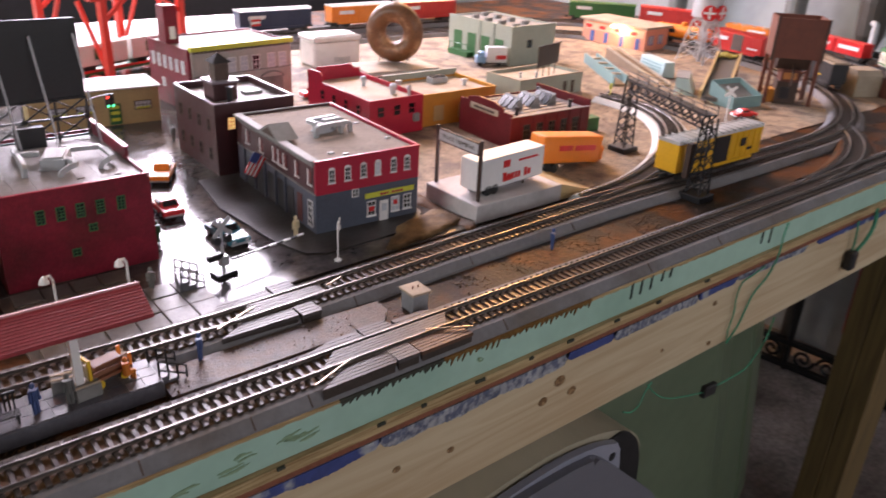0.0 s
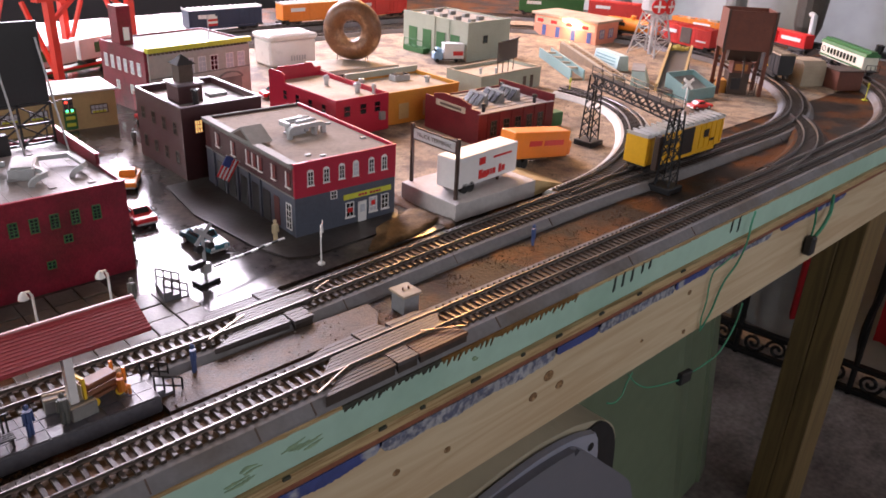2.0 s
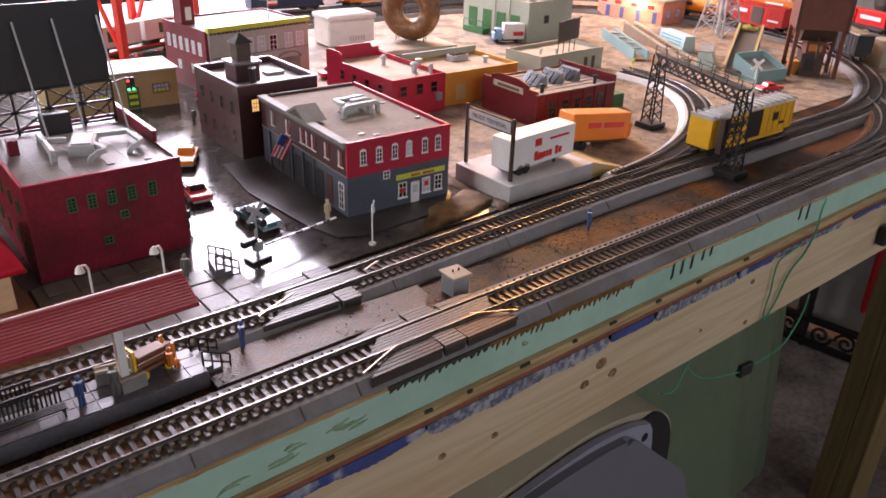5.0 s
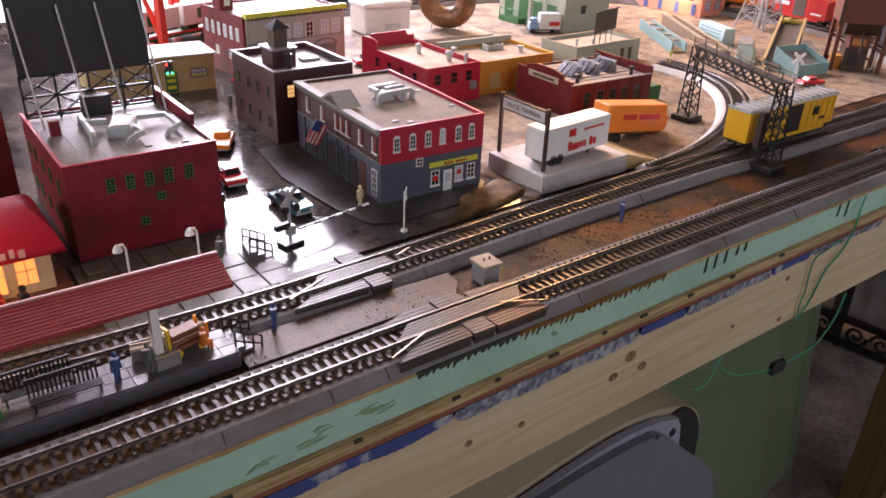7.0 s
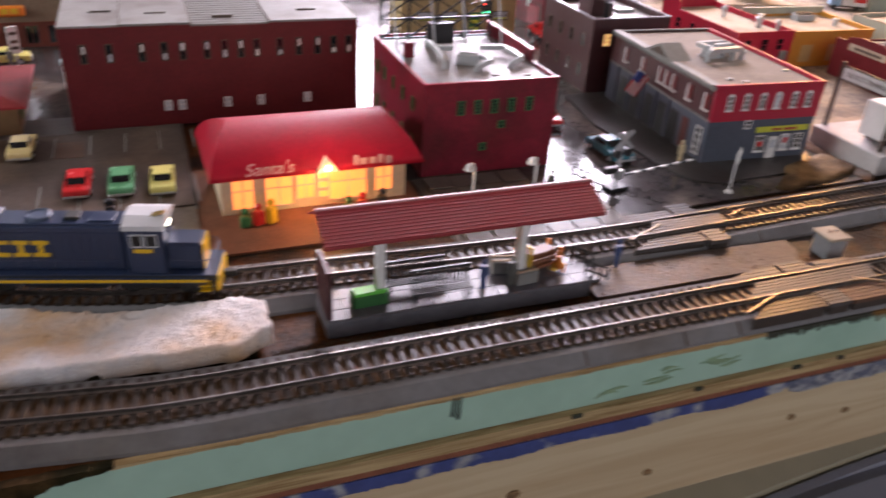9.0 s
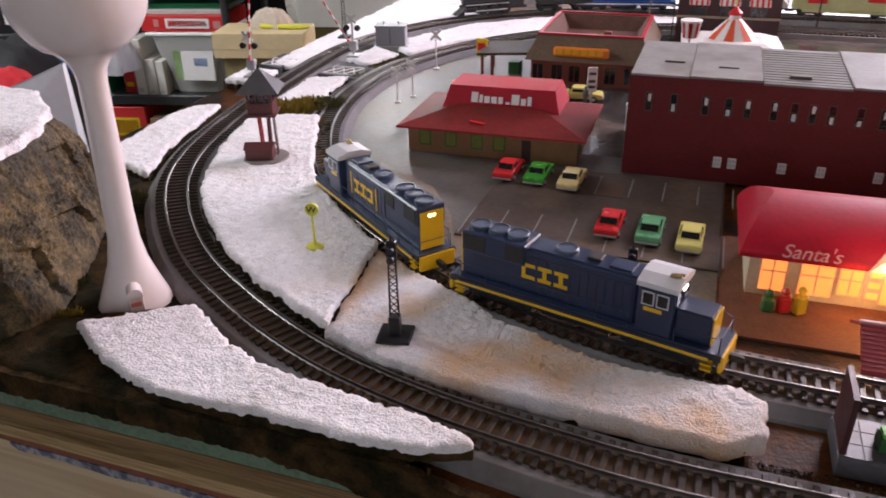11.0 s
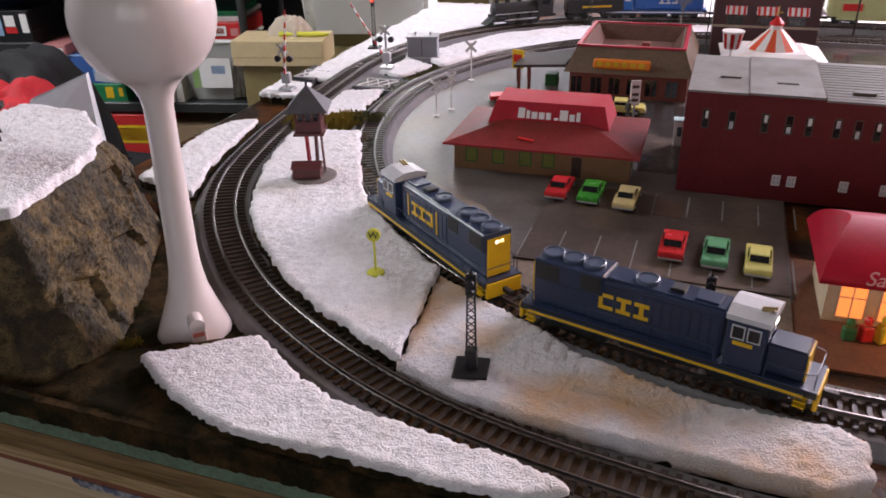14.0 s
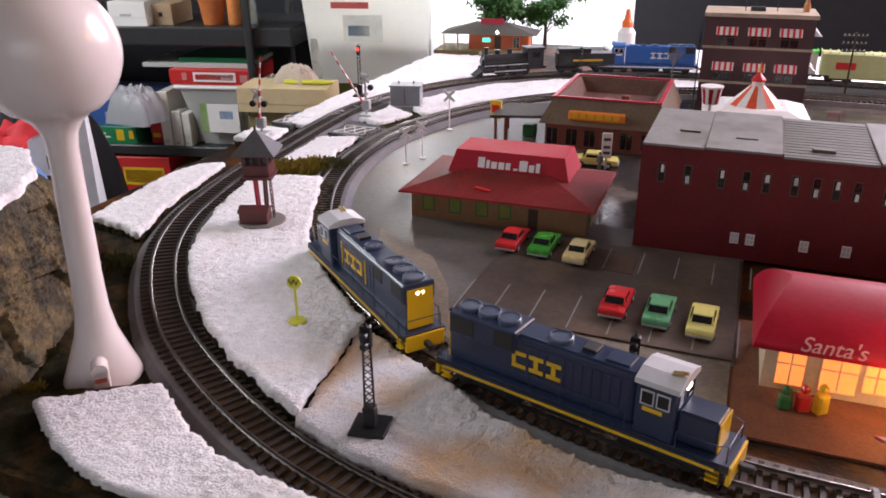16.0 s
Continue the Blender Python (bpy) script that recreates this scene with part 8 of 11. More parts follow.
# ---- the suburban station platform by the near tracks ----
def station():
    t = thing("platform_shelter", -0.209, 0.0425, 0.0006, 0, "open platform shelter under a long red shingled roof", "station shelter")
    stone = M("grey_platform_stone", (0.115, 0.112, 0.126), 0.32, spec=0.3, var=0.25, scale=60)
    slab("platform", t, (0, 0, 0, 158, 30, 10.5), stone, "grey flagged platform", r=0.5)
    for i in range(16):
        for j in range(3):
            b = bm_new()
            box(b, 1 + i * 9.8, 1 + j * 9.6, 10.5, 10.3 + i * 9.8, 10.1 + j * 9.6, 11.1)
            part("flagstone", b, stone, t)
    shingle = M("red_shingle_roof", (0.29, 0.03, 0.038), 0.55, var=0.22, scale=90, bump=0.3, bscale=500)
    b = bm_new()
    profile_x(b, ((-6, 58.2), (-6, 59.4), (15, 70), (33, 60), (33, 58.8), (15, 68.6)), -2, 155)
    part("roof", b, shingle, t, "red shingled pitched roof")
    for k in range(11):
        y0, z0 = -5.6 + k * 1.85, 59.6 + k * 0.934
        b = bm_new()
        profile_x(b, ((y0, z0), (y0 + 1.95, z0 + 0.98), (y0 + 1.95, z0 + 1.3), (y0, z0 + 0.75)), -2.2, 155.2)
        part("shingle_course", b, shingle, t)
    slab("ridge_cap", t, (-2.5, 14, 69.4, 155.5, 16, 71), M("pink_ridge", (0.55, 0.30, 0.30), 0.5), r=0.3)
    for x in (32, 116):
        b = bm_new()
        box(b, x - 2.2, 11, 11.1, x + 2.2, 17, 66)
        part("post", b, white, t, "white square post")
        slab("post_base", t, (x - 3.4, 9.6, 11.1, x + 3.4, 18.4, 19), M("purple_grey", (0.13, 0.10, 0.15), 0.5))
    slab("end_wall", t, (0.5, 2, 11.1, 3, 28, 40), brick_dark)
    # bench, baggage cart, crates and railings
    for bx, by in ((-0.171, 0.0600), (-0.160, 0.0480)):
        be = thing("platform_bench", bx, by, 0.0118, 0, "black slatted platform bench", "bench", "platform benches")
        for i in range(16):
            slab("back_slat", be, (i * 2.2, 5.5, 6, i * 2.2 + 0.9, 6.3, 16), black)
        slab("top_rail", be, (-0.5, 5.3, 16, 35, 6.6, 17.4), black)
        for i in range(4):
            slab("seat_slat", be, (-0.5, -1 + i * 1.6, 5.2, 35, 0.1 + i * 1.6, 6), black)
        for x in (1, 33):
            slab("leg", be, (x, -0.6, 0, x + 1, 0.4, 5.2), black)
            slab("leg", be, (x, 5, 0, x + 1, 6, 6), black)
    ca = thing("baggage_cart", -0.088, 0.0535, 0.0118, 14, "yellow and brown wooden baggage cart", "cart")
    slab("deck", ca, (0, 0, 5, 26, 13, 7), M("cart_brown", (0.20, 0.08, 0.04), 0.5))
    for a in ((0, 0, 7, 1.6, 1.6, 21), (0, 11.4, 7, 1.6, 13, 21), (0, 1.6, 19.4, 1.6, 11.4, 21), (24.4, 0, 7, 26, 1.6, 15), (24.4, 11.4, 7, 26, 13, 15)):
        slab("stake", ca, a, orange_cont if a[0] > 3 else yellow)
    slab("side_board", ca, (2, -0.4, 9, 24, 0.2, 12), MATS["cart_brown"])
    slab("trunk", ca, (4, 2, 7, 22, 11, 14), MATS["cart_brown"], r=0.6)
    slab("headboard", ca, (-0.5, 1.6, 9, 0, 11.4, 17), cream)
    for x in (5, 21):
        for y in (-0.8, 13.2):
            b = bm_new()
            rod(b, (x, y, 3), (x, y + 0.8, 3), 3, 12)
            part("wheel", b, yellow, ca)
    for k, (x, y, rz) in enumerate(((-0.074, 0.0655, 20), (-0.097, 0.048, 5), (-0.106, 0.064, -10))):
        cr = thing("crate", x, y, 0.0118, rz, "pale wooden crate on the platform", "crate", "crates")
        slab("box", cr, (0, 0, 0, 14, 9, 8), cream_roof if k == 0 else roof_white, r=0.4)
        for y2 in (1, 6):
            slab("batten", cr, (0, y2, 8, 14, y2 + 1.5, 8.7), cream_roof)
    gl = thing("green_crate", -0.193, 0.050, 0.0118, 3, "low green goods tray on the platform", "crate")
    slab("tray", gl, (0, 0, 0, 20, 9, 7), greencol, r=0.5)
    slab("green_box", gl, (1, 1, 7, 19, 8, 9), M("lime_goods", (0.15, 0.6, 0.08), 0.5))
    for x, y, z0, rz in ((-0.052, 0.050, 0.0006, 0), (0.003, 0.155, 0.0022, -8)):
        st = thing("platform_steps", x, y, z0, rz, "grey platform steps with black iron railings", "steps", "platform steps")
        for i in range(3):
            slab("tread", st, (i * 6, 0, 0, i * 6 + 6, 20, 9 - i * 3), stone)
        for yy in (0.6, 19.4):
            b = bm_new()
            for i in range(4):
                zz = 9 - i * 2.6
                rod(b, (1 + i * 5.4, yy, zz), (1 + i * 5.4, yy, zz + 11), 0.6)
            for k2 in (5, 11):
                rod(b, (1, yy, 9 + k2), (17.2, yy, 1.2 + k2), 0.6)
            pieces("railing_bar", b, black, st)
    for x, y in ((-0.077, 0.166), (-0.029, 0.166)):
        la = thing("street_lamp", x, y, 0.0020, 30, "white curved street lamp", "street lamp", "street lamps")
        b = bm_new()
        path_rod(b, ((0, 0, 0), (0, 0, 30), (-2, 0, 34), (-6, 0, 35)), 0.9)
        part("post", b, white, la)
        b = bm_new()
        lathe(b, ((3.4, 31), (2.4, 34), (0.8, 36)), 12, (-7, 0))
        part("shade", b, white, la)
    card_mat = M("speckled_brown_card", (0.066, 0.047, 0.037), 0.45, spec=0.25, var=0.6, scale=110, bump=1.0, bscale=600, second=(0.080, 0.042, 0.018), mix=(0.48, 0.66), sscale=16)
    sheet("station_ground_card", ((-0.050, 0.0350), (0.022, 0.0352), (0.100, 0.0362), (0.112, 0.050), (0.1135, 0.0640), (0.06, 0.0655), (-0.050, 0.0652)), 0.0004, 0.0046, card_mat, "speckled grey brown ground card between the tracks", "ground")


station()


def loose_stones(name, spans, count, material, label, seed):
    """Many tiny uneven stones lying on the ground, joined into one mesh."""
    rr = random.Random(seed)
    verts, faces = [], []
    for _ in range(count):
        x0, x1, y0, y1, z0 = spans[rr.randrange(len(spans))]
        x, y, r = rr.uniform(x0, x1), rr.uniform(y0, y1), 0.00035 + 0.0009 * rr.random() ** 3
        if noise.noise(Vector((x * 38, y * 38, 7.0))) < -0.12:
            continue
        k, a = len(verts), rr.random() * 6.28
        for i in range(4):
            q = r * rr.uniform(0.7, 1.3)
            verts.append((x + q * math.cos(a + i * 1.57), y + q * math.sin(a + i * 1.57), z0 + r * rr.uniform(0.1, 0.4)))
        verts.append((x, y, z0 + r * rr.uniform(0.8, 1.3)))
        verts.append((x, y, z0 - 0.0004))
        for i in range(4):
            faces.append((k + i, k + (i + 1) % 4, k + 4))
            faces.append((k + (i + 1) % 4, k + i, k + 5))
    me = bpy.data.meshes.new(name)
    me.from_pydata(verts, [], faces)
    me.materials.append(material)
    return tagged(new(name, me), label, "gravel", kind="stuff")


loose_stones("loose_gravel", ((0.115, 0.62, 0.036, 0.074, 0.0003), (0.16, 0.50, 0.034, 0.072, 0.0003), (-0.24, -0.03, 0.034, 0.042, 0.0003), (0.28, 0.62, 0.125, 0.15, 0.0003), (0.66, 1.05, 0.05, 0.20, 0.0003)), 4200, M("loose_brown_gravel", (0.105, 0.060, 0.030), 0.6, spec=0.25, var=0.5, scale=60, second=(0.058, 0.038, 0.025), mix=(0.45, 0.55), sscale=90), "loose brown gravel scattered between the tracks", 31)
loose_stones("yard_gravel", ((0.45, 1.25, 0.20, 0.90, 0.0010), (0.40, 1.0, 0.15, 0.5, 0.0010)), 3600, M("loose_grey_gravel", (0.17, 0.125, 0.09), 0.7, spec=0.15, var=0.5, scale=60, second=(0.07, 0.05, 0.04), mix=(0.45, 0.55), sscale=90), "loose grey brown gravel scattered over the yard", 32)
loose_stones("card_grit", ((-0.048, 0.108, 0.0370, 0.0640, 0.0046),), 130, MATS["loose_brown_gravel"], "coarse grit on the ground card", 33)
skin1, skin2, skin3 = M("figure_blue", (0.05, 0.08, 0.2), 0.5), M("figure_grey", (0.13, 0.13, 0.12), 0.5), M("figure_orange", (0.6, 0.18, 0.02), 0.5)
figure(-0.117, 0.052, 0.0118, 20, skin1, "tiny standing figurine in a blue coat")
figure(-0.100, 0.051, 0.0118, -10, skin2, "tiny standing figurine in a grey suit")
figure(-0.068, 0.054, 0.0118, 120, skin3, "tiny orange seated figurine on the platform", seated=True)
figure(-0.021, 0.063, 0.0046, 40, skin1, "tiny figurine in blue beside the tracks")
figure(0.294, 0.062, 0.0009, 60, skin1, "tiny figurine in blue beside the far track")
figure(0.022, 0.252, 0.0023, 10, M("figure_dark_green", (0.02, 0.06, 0.02), 0.5), "tiny dark green figurine by the warehouse")
figure(-0.012, 0.172, 0.0023, -30, skin2, "tiny grey figurine at the crossing")
figure(0.1205, 0.197, 0.0041, 0, M("figure_tan", (0.55, 0.45, 0.28), 0.5), "tiny tan figurine on the shop pavement")
figure(0.137, 0.513, 0.0023, 0, skin2, "tiny figurine with a bicycle in the street")
figure(-0.405, 0.55, 0.0025, 0, skin2, "tiny figurine near the restaurants")


def grade_crossing():
    t = thing("crossing_signal", 0.042, 0.168, 0.0022, 10, "silver crossing signal with a lowered gate arm", "crossing signal")
    slab("base", t, (-9, -6, 0, 9, 6, 3), black, r=0.6)
    b = bm_new()
    rod(b, (0, 0, 3), (0, 0, 46), 1.3, 10)
    part("mast", b, silver, t)
    slab("counter_box", t, (-13, -2, 14, 0, 3, 19), black, "black gate counterweight", r=0.8)
    slab("gear_box", t, (-3, -3, 8, 4, 3, 16), silver, r=0.8)
    for s in (-1, 1):
        b = bm_new()
        rod(b, (s * 5, -3, 30), (s * 5, 1, 30), 3.2, 12)
        part("flasher", b, black, t)
        b = bm_new()
        box(b, -10, -2.2 - s * 0.4, -1.6, 10, -1.4 - s * 0.4, 1.6)
        part("crossbuck_arm", b, silver, t, loc=at(0, 0, 40, 0, 0, s * 42))
    for i in range(10):
        b = bm_new()
        bar(b, (5 + i * 7, -4, 13), (12 + i * 7, -4, 13), 1.8, 1.2)
        part("arm_stripe", b, white if i % 2 else black, t)
    crossbuck(0.1275, 0.141, 0.0022, 48, 0.74)
    # ribbed rubber-like planking at the crossing and the turnout
    plank = M("grey_crossing_plank", (0.085, 0.074, 0.072), 0.42, spec=0.3, var=0.3, scale=80)
    brown_plank = M("rusty_crossing_plank", (0.12, 0.065, 0.042), 0.45, spec=0.25, var=0.35, scale=80)
    dark_rod = M("tarnished_rail", (0.42, 0.34, 0.26), 0.35, 0.9, var=0.3)

    def strip(owner, x0, x1, y0, y1, z, n, mat_, skew0=0.0, skew1=0.0):
        """n long slats side by side, their ends cut on a slant."""
        for i in range(n):
            ya, yb = y0 + (y1 - y0) * i / n, y0 + (y1 - y0) * (i + 1) / n - 0.0005
            fa, fb = i / n, (i + 1) / n
            f = bm_new()
            prism(f, ((x0 + skew0 * fa, ya), (x1 + skew1 * fa, ya), (x1 + skew1 * fb, yb), (x0 + skew0 * fb, yb)), z - 0.0028, z)
            part("plank", f, mat_, owner, mm=False)
        f = bm_new()
        prism(f, ((x0 + 0.0006, y0 + 0.0004), (x1 - 0.0006, y0 + 0.0004), (x1 + skew1 - 0.0006, y1 - 0.0008), (x0 + skew0 + 0.0006, y1 - 0.0008)), 0.0, z - 0.0007)
        part("plank_bed", f, tie_brown, owner, mm=False)

    c = thing("plank_crossing", 0, 0, 0, 0, "grey ribbed level crossing planks between the rails", "level crossing")
    strip(c, 0.018, 0.080, 0.0838, 0.0985, 0.0121, 5, plank, 0.010, 0.002)
    strip(c, -0.004, 0.052, 0.0690, 0.0810, 0.0104, 4, plank, 0.022, 0.0)
    strip(c, 0.0535, 0.0685, 0.0660, 0.0812, 0.0108, 4, plank)
    strip(c, 0.006, 0.050, 0.1015, 0.1135, 0.0104, 4, plank, 0.006, 0.0)
    strip(c, 0.052, 0.070, 0.1020, 0.1200, 0.0104, 5, plank)
    k = thing("turnout_deck", 0, 0, 0, 0, "ribbed planked turnout with closure rails on the near track", "turnout")
    strip(k, 0.030, 0.126, 0.0012, 0.0145, 0.0121, 5, plank, 0.016, 0.010)
    strip(k, 0.020, 0.073, -0.0165, -0.0016, 0.0106, 5, tie_brown, 0.022, 0.004)
    strip(k, 0.0745, 0.0915, -0.0165, -0.0016, 0.0112, 5, plank)
    strip(k, 0.093, 0.136, -0.0165, -0.0016, 0.0106, 5, brown_plank, 0.0, -0.004)
    strip(k, 0.014, 0.072, 0.0182, 0.0290, 0.0106, 3, plank, 0.040, 0.0)
    strip(k, 0.0735, 0.098, 0.0182, 0.0310, 0.0110, 4, plank, 0.0, -0.004)
    strip(k, 0.0995, 0.146, 0.0182, 0.0275, 0.0106, 2, plank, 0.0, -0.022)
    for owner, p, q in ((k, (0.0175, -0.0120), (0.049, 0.0000)), (k, (0.110, 0.0022), (0.139, -0.0125)), (c, (-0.002, 0.0790), (0.030, 0.0925)), (c, (0.088, 0.0925), (0.1045, 0.0990))):
        b = bm_new()
        bar(b, (*p, 0.0124), (*q, 0.0124), 0.0009, 0.0010)
        part("closure_rail", b, dark_rod, owner, "thin closure rail", mm=False)
    for x, y0, y1 in ((-0.0236, -0.0179, -0.0172), (-0.0855, -0.0179, -0.0172), (0.0127, -0.0179, -0.0172), (0.168, -0.0179, -0.0172), (0.33, -0.0179, -0.0172), (0.43, -0.0179, -0.0172), (0.215, 0.0742, 0.0749), (0.10, 0.069, 0.0698), (0.34, 0.0766, 0.0773)):
        b = bm_new()
        bar(b, (x, y0 + 0.0004, 0.0020), (x, y0 + 0.0061, 0.0079), 0.0008, 0.0008)
        solo("bed_joint", b, grime, Matrix.Identity(4), "dark butt joint in the grey roadbed", "joint", "roadbed joints", "structure", mm=False)
    sbx = thing("track_box", 0.1255, 0.0375, 0.0006, -2, "grey square trackside box with a pale lid", "box")
    slab("body", sbx, (1, 1, 0, 15, 16, 14.5), M("grey_box_paint", (0.26, 0.26, 0.27), 0.5, var=0.15), r=0.4)
    slab("lid", sbx, (-0.5, -0.5, 14.5, 16.5, 17.5, 16.6), cream_roof, "pale dusty lid", r=0.4)
    for x in (7, 12):
        b = bm_new()
        rod(b, (x - 1, 9, 16.6), (x - 1, 9, 18.4), 0.7)
        part("lid_pin", b, rust, sbx)
    foam_piece("sand_mound", ((0.165, 0.130), (0.215, 0.135), (0.268, 0.150), (0.262, 0.185), (0.205, 0.166)), 0.0008, 0.006, M("golden_brown_sand", (0.17, 0.105, 0.05), 0.7, spec=0.15, var=0.5, scale=80, bump=1.0, bscale=400, second=(0.08, 0.045, 0.02), mix=(0.45, 0.6), sscale=30), "golden brown sand heap beside the shop wall", step=0.004, seed=41.0, category="sand", group="")
    foam_piece("ballast_patch", ((0.258, 0.125), (0.272, 0.135), (0.272, 0.30), (0.256, 0.28)), 0.0003, 0.004, gravel, "grey gravel strip beside the platform", step=0.004, seed=49.0, category="ballast", group="ballast patches")


grade_crossing()

# ---- rolling stock ----
loco_blue = M("dark_blue_loco_paint", (0.024, 0.036, 0.078), 0.34, var=0.08, scale=60)
loco_yellow = M("loco_yellow_paint", (0.72, 0.44, 0.015), 0.38, var=0.06)
loco_grey = M("pale_grey_loco_roof", (0.55, 0.55, 0.57), 0.4, var=0.06)
truck_black = M("sooty_truck", (0.018, 0.017, 0.016), 0.55, var=0.3)
brass = M("brass_wheel", (0.55, 0.42, 0.2), 0.3, 0.9)


def place_on(line, s, flip=False):
    q, d = line.at(s)
    return pose(q.x, q.y, 0.0128, 0, 0, math.degrees(math.atan2(d.y, d.x)) + (180 if flip else 0))


def near_s(line, x, y):
    return min(line.s, key=lambda s: (line.at(min(s, line.length - 1e-6))[0] - Vector((x, y, 0))).length)


def bogie(parent, x, wb=28, r=5.6, frame_mat=None, n=2):
    """One bogie with its axles, at x along the car."""
    b = bm_new()
    for sy in (-1, 1):
        bbox(b, x - wb / 2 - 6, sy * 11.6 - 1.0, 4.2, x + wb / 2 + 6, sy * 11.6 + 1.0, 8.6, r=0.5)
        for k in range(n):
            xa = x - wb / 2 + wb * k / (n - 1)
            bbox(b, xa - 2.6, sy * 12.2 - 0.9, 3.2, xa + 2.6, sy * 12.2 + 0.9, 8.8, r=0.4)
    box(b, x - 4, -11, 5.5, x + 4, 11, 8)
    o = part("bogie", b, frame_mat or truck_black, parent, "black side-framed bogie")
    for k in range(n):
        xa = x - wb / 2 + wb * k / (n - 1)
        for sy in (-1, 1):
            f = bm_new()
            rod(f, (xa, sy * 7.6, r), (xa, sy * 9.0, r), r, 18)
            rod(f, (xa, sy * 7.0, r), (xa, sy * 7.6, r), r + 0.8, 18)
            part("wheel", f, truck_black, o)
    return o


def rail_line(b, pts, r=0.3):
    return path_rod(b, pts, r, 5)


def diesel(m, label, bracket, name="diesel_locomotive", paint=None, trim=None, roofm=None):
    """A four-axle road switcher; its cab end looks along +x."""
    paint, trim, roofm = paint or loco_blue, trim or loco_yellow, roofm or loco_grey
    t = thing(name, 0, 0, 0, 0, label, "locomotive", "locomotives")
    t.matrix_basis = m
    H = 84
    slab("frame", t, (-H, -13.5, 9.5, H, 13.5, 12.5), truck_black)
    for sy in (-1, 1):
        slab("sill", t, (-H + 6, sy * 13.9 - 0.5, 8.2, H - 6, sy * 13.9 + 0.5, 11.6), paint, "dark blue side sill")
        slab("yellow_stripe", t, (-H + 6, sy * 14.4 - 0.25, 9.2, H - 6, sy * 14.4 + 0.25, 10.8), trim, "thin yellow sill stripe")
    slab("walkway", t, (-H, -13.2, 12.5, H, 13.2, 13.3), paint)
    # long hood in three stretches, the radiator end wider
    slab("long_hood", t, (-78, -8.6, 13.3, 34, 8.6, 39.5), paint, "dark blue long hood", r=0.9)
    slab("radiator_section", t, (-77.4, -10.2, 29, -34, 10.2, 41.5), paint, "flared radiator section", r=0.8)
    slab("hood_roof", t, (-33, -7.6, 39.5, 33, 7.6, 40.6), paint, r=0.4)
    for x0 in (-60, -48):
        for sy in (-1, 1):
            slab("radiator_grille", t, (x0 - 16 if x0 == -60 else x0 + 1, sy * 10.4 - 0.2, 31, x0 - 1 if x0 == -60 else x0 + 13, sy * 10.4 + 0.2, 40), truck_black)
    for i in range(12):
        for sy in (-1, 1):
            slab("hood_door", t, (-30 + i * 5.2, sy * 8.8 - 0.2, 16, -25.6 + i * 5.2, sy * 8.8 + 0.2, 36), paint)
    # cab and short nose
    slab("cab", t, (36, -12.6, 13.3, 56, 12.6, 40), paint, "dark blue cab", r=0.6)
    b = bm_new()
    profile_x(b, ((-13.2, 39.5), (13.2, 39.5), (12.8, 42), (5, 44.6), (-5, 44.6), (-12.8, 42)), 35, 57.5)
    part("cab_roof", b, roofm, t, "pale grey cab roof")
    slab("short_nose", t, (56, -8.4, 13.3, 76, 8.4, 29.5), paint, "low short nose", r=1.2)
    slab("nose_front", t, (76, -7.8, 13.8, 76.8, 7.8, 28.6), trim, "yellow nose end")
    for sy in (-1, 1):
        for x in (40, 48):
            window(t, x + 2, sy * 12.7, 33.5, 0 if sy < 0 else 180, 5.6, 6.4, loco_grey, dark_pane, 0, 0, 0.6)
    for y in (-6, 6):
        window(t, 56.2, y, 34, 90, 7, 6, paint, dark_pane, 0, 0, 0.5)
    for sy in (-1, 1):
        slab("number_bar", t, (40, sy * 12.9 - 0.25, 26.5, 50, sy * 12.9 + 0.25, 28.5), trim)
    for y in (-1.6, 1.6):
        b = bm_new()
        rod(b, (56.4, y, 38.2), (57.6, y, 38.2), 1.3, 10)
        part("headlight", b, headlamp, t)
        b = bm_new()
        rod(b, (-78.8, y, 36), (-77.6, y, 36), 1.3, 10)
        part("rear_headlight", b, headlamp, t)
    b = bm_new()
    rod(b, (50, -5, 44.4), (56, -5, 46), 0.9)
    rod(b, (50, -3, 44.4), (57, -3, 46), 0.9)
    part("air_horn", b, brass, t, "brass air horn")
    slab("rear_end", t, (-78.8, -8.2, 14, -78.1, 8.2, 38.5), trim, "yellow rear hood end")
    for x in (-70, -57, -44, -12):
        b = bm_new()
        lathe(b, ((6.6, 41.4 if x < -30 else 40.5), (6.6, 43.2 if x < -30 else 42.4), (5.8, 43.6 if x < -30 else 42.8), (5.4, 42.8 if x < -30 else 42.0), (1.2, 42.9 if x < -30 else 42.1)), 18, (x, 0))
        part("roof_fan", b, M("blue_grey_fan", (0.07, 0.09, 0.14), 0.3, var=0.15), t, "round roof fan")
    slab("exhaust_box", t, (2, -4, 40.6, 10, 4, 42.6), truck_black, r=0.4)
    slab("dynamic_brake", t, (16, -5.5, 40.6, 29, 5.5, 41.6), paint, r=0.3)
    b = bm_new()
    for sy in (-1, 1):
        pts = [(x, sy * 13.0, 22) for x in (-76, -40, 0, 32)]
        rail_line(b, pts)
        for x in (-76, -58, -40, -22, -4, 14, 32):
            rail_line(b, ((x, sy * 13.0, 13.3), (x, sy * 13.0, 22)))
        rail_line(b, ((58, sy * 13.0, 22), (78, sy * 13.0, 22), (82, sy * 11, 22), (82, sy * 11, 12)))
        rail_line(b, ((58, sy * 13.0, 13.3), (58, sy * 13.0, 22)))
        rail_line(b, ((-82, sy * 11, 22), (-82, sy * 11, 12)))
    rail_line(b, ((82, -11, 21), (82, 11, 21)))
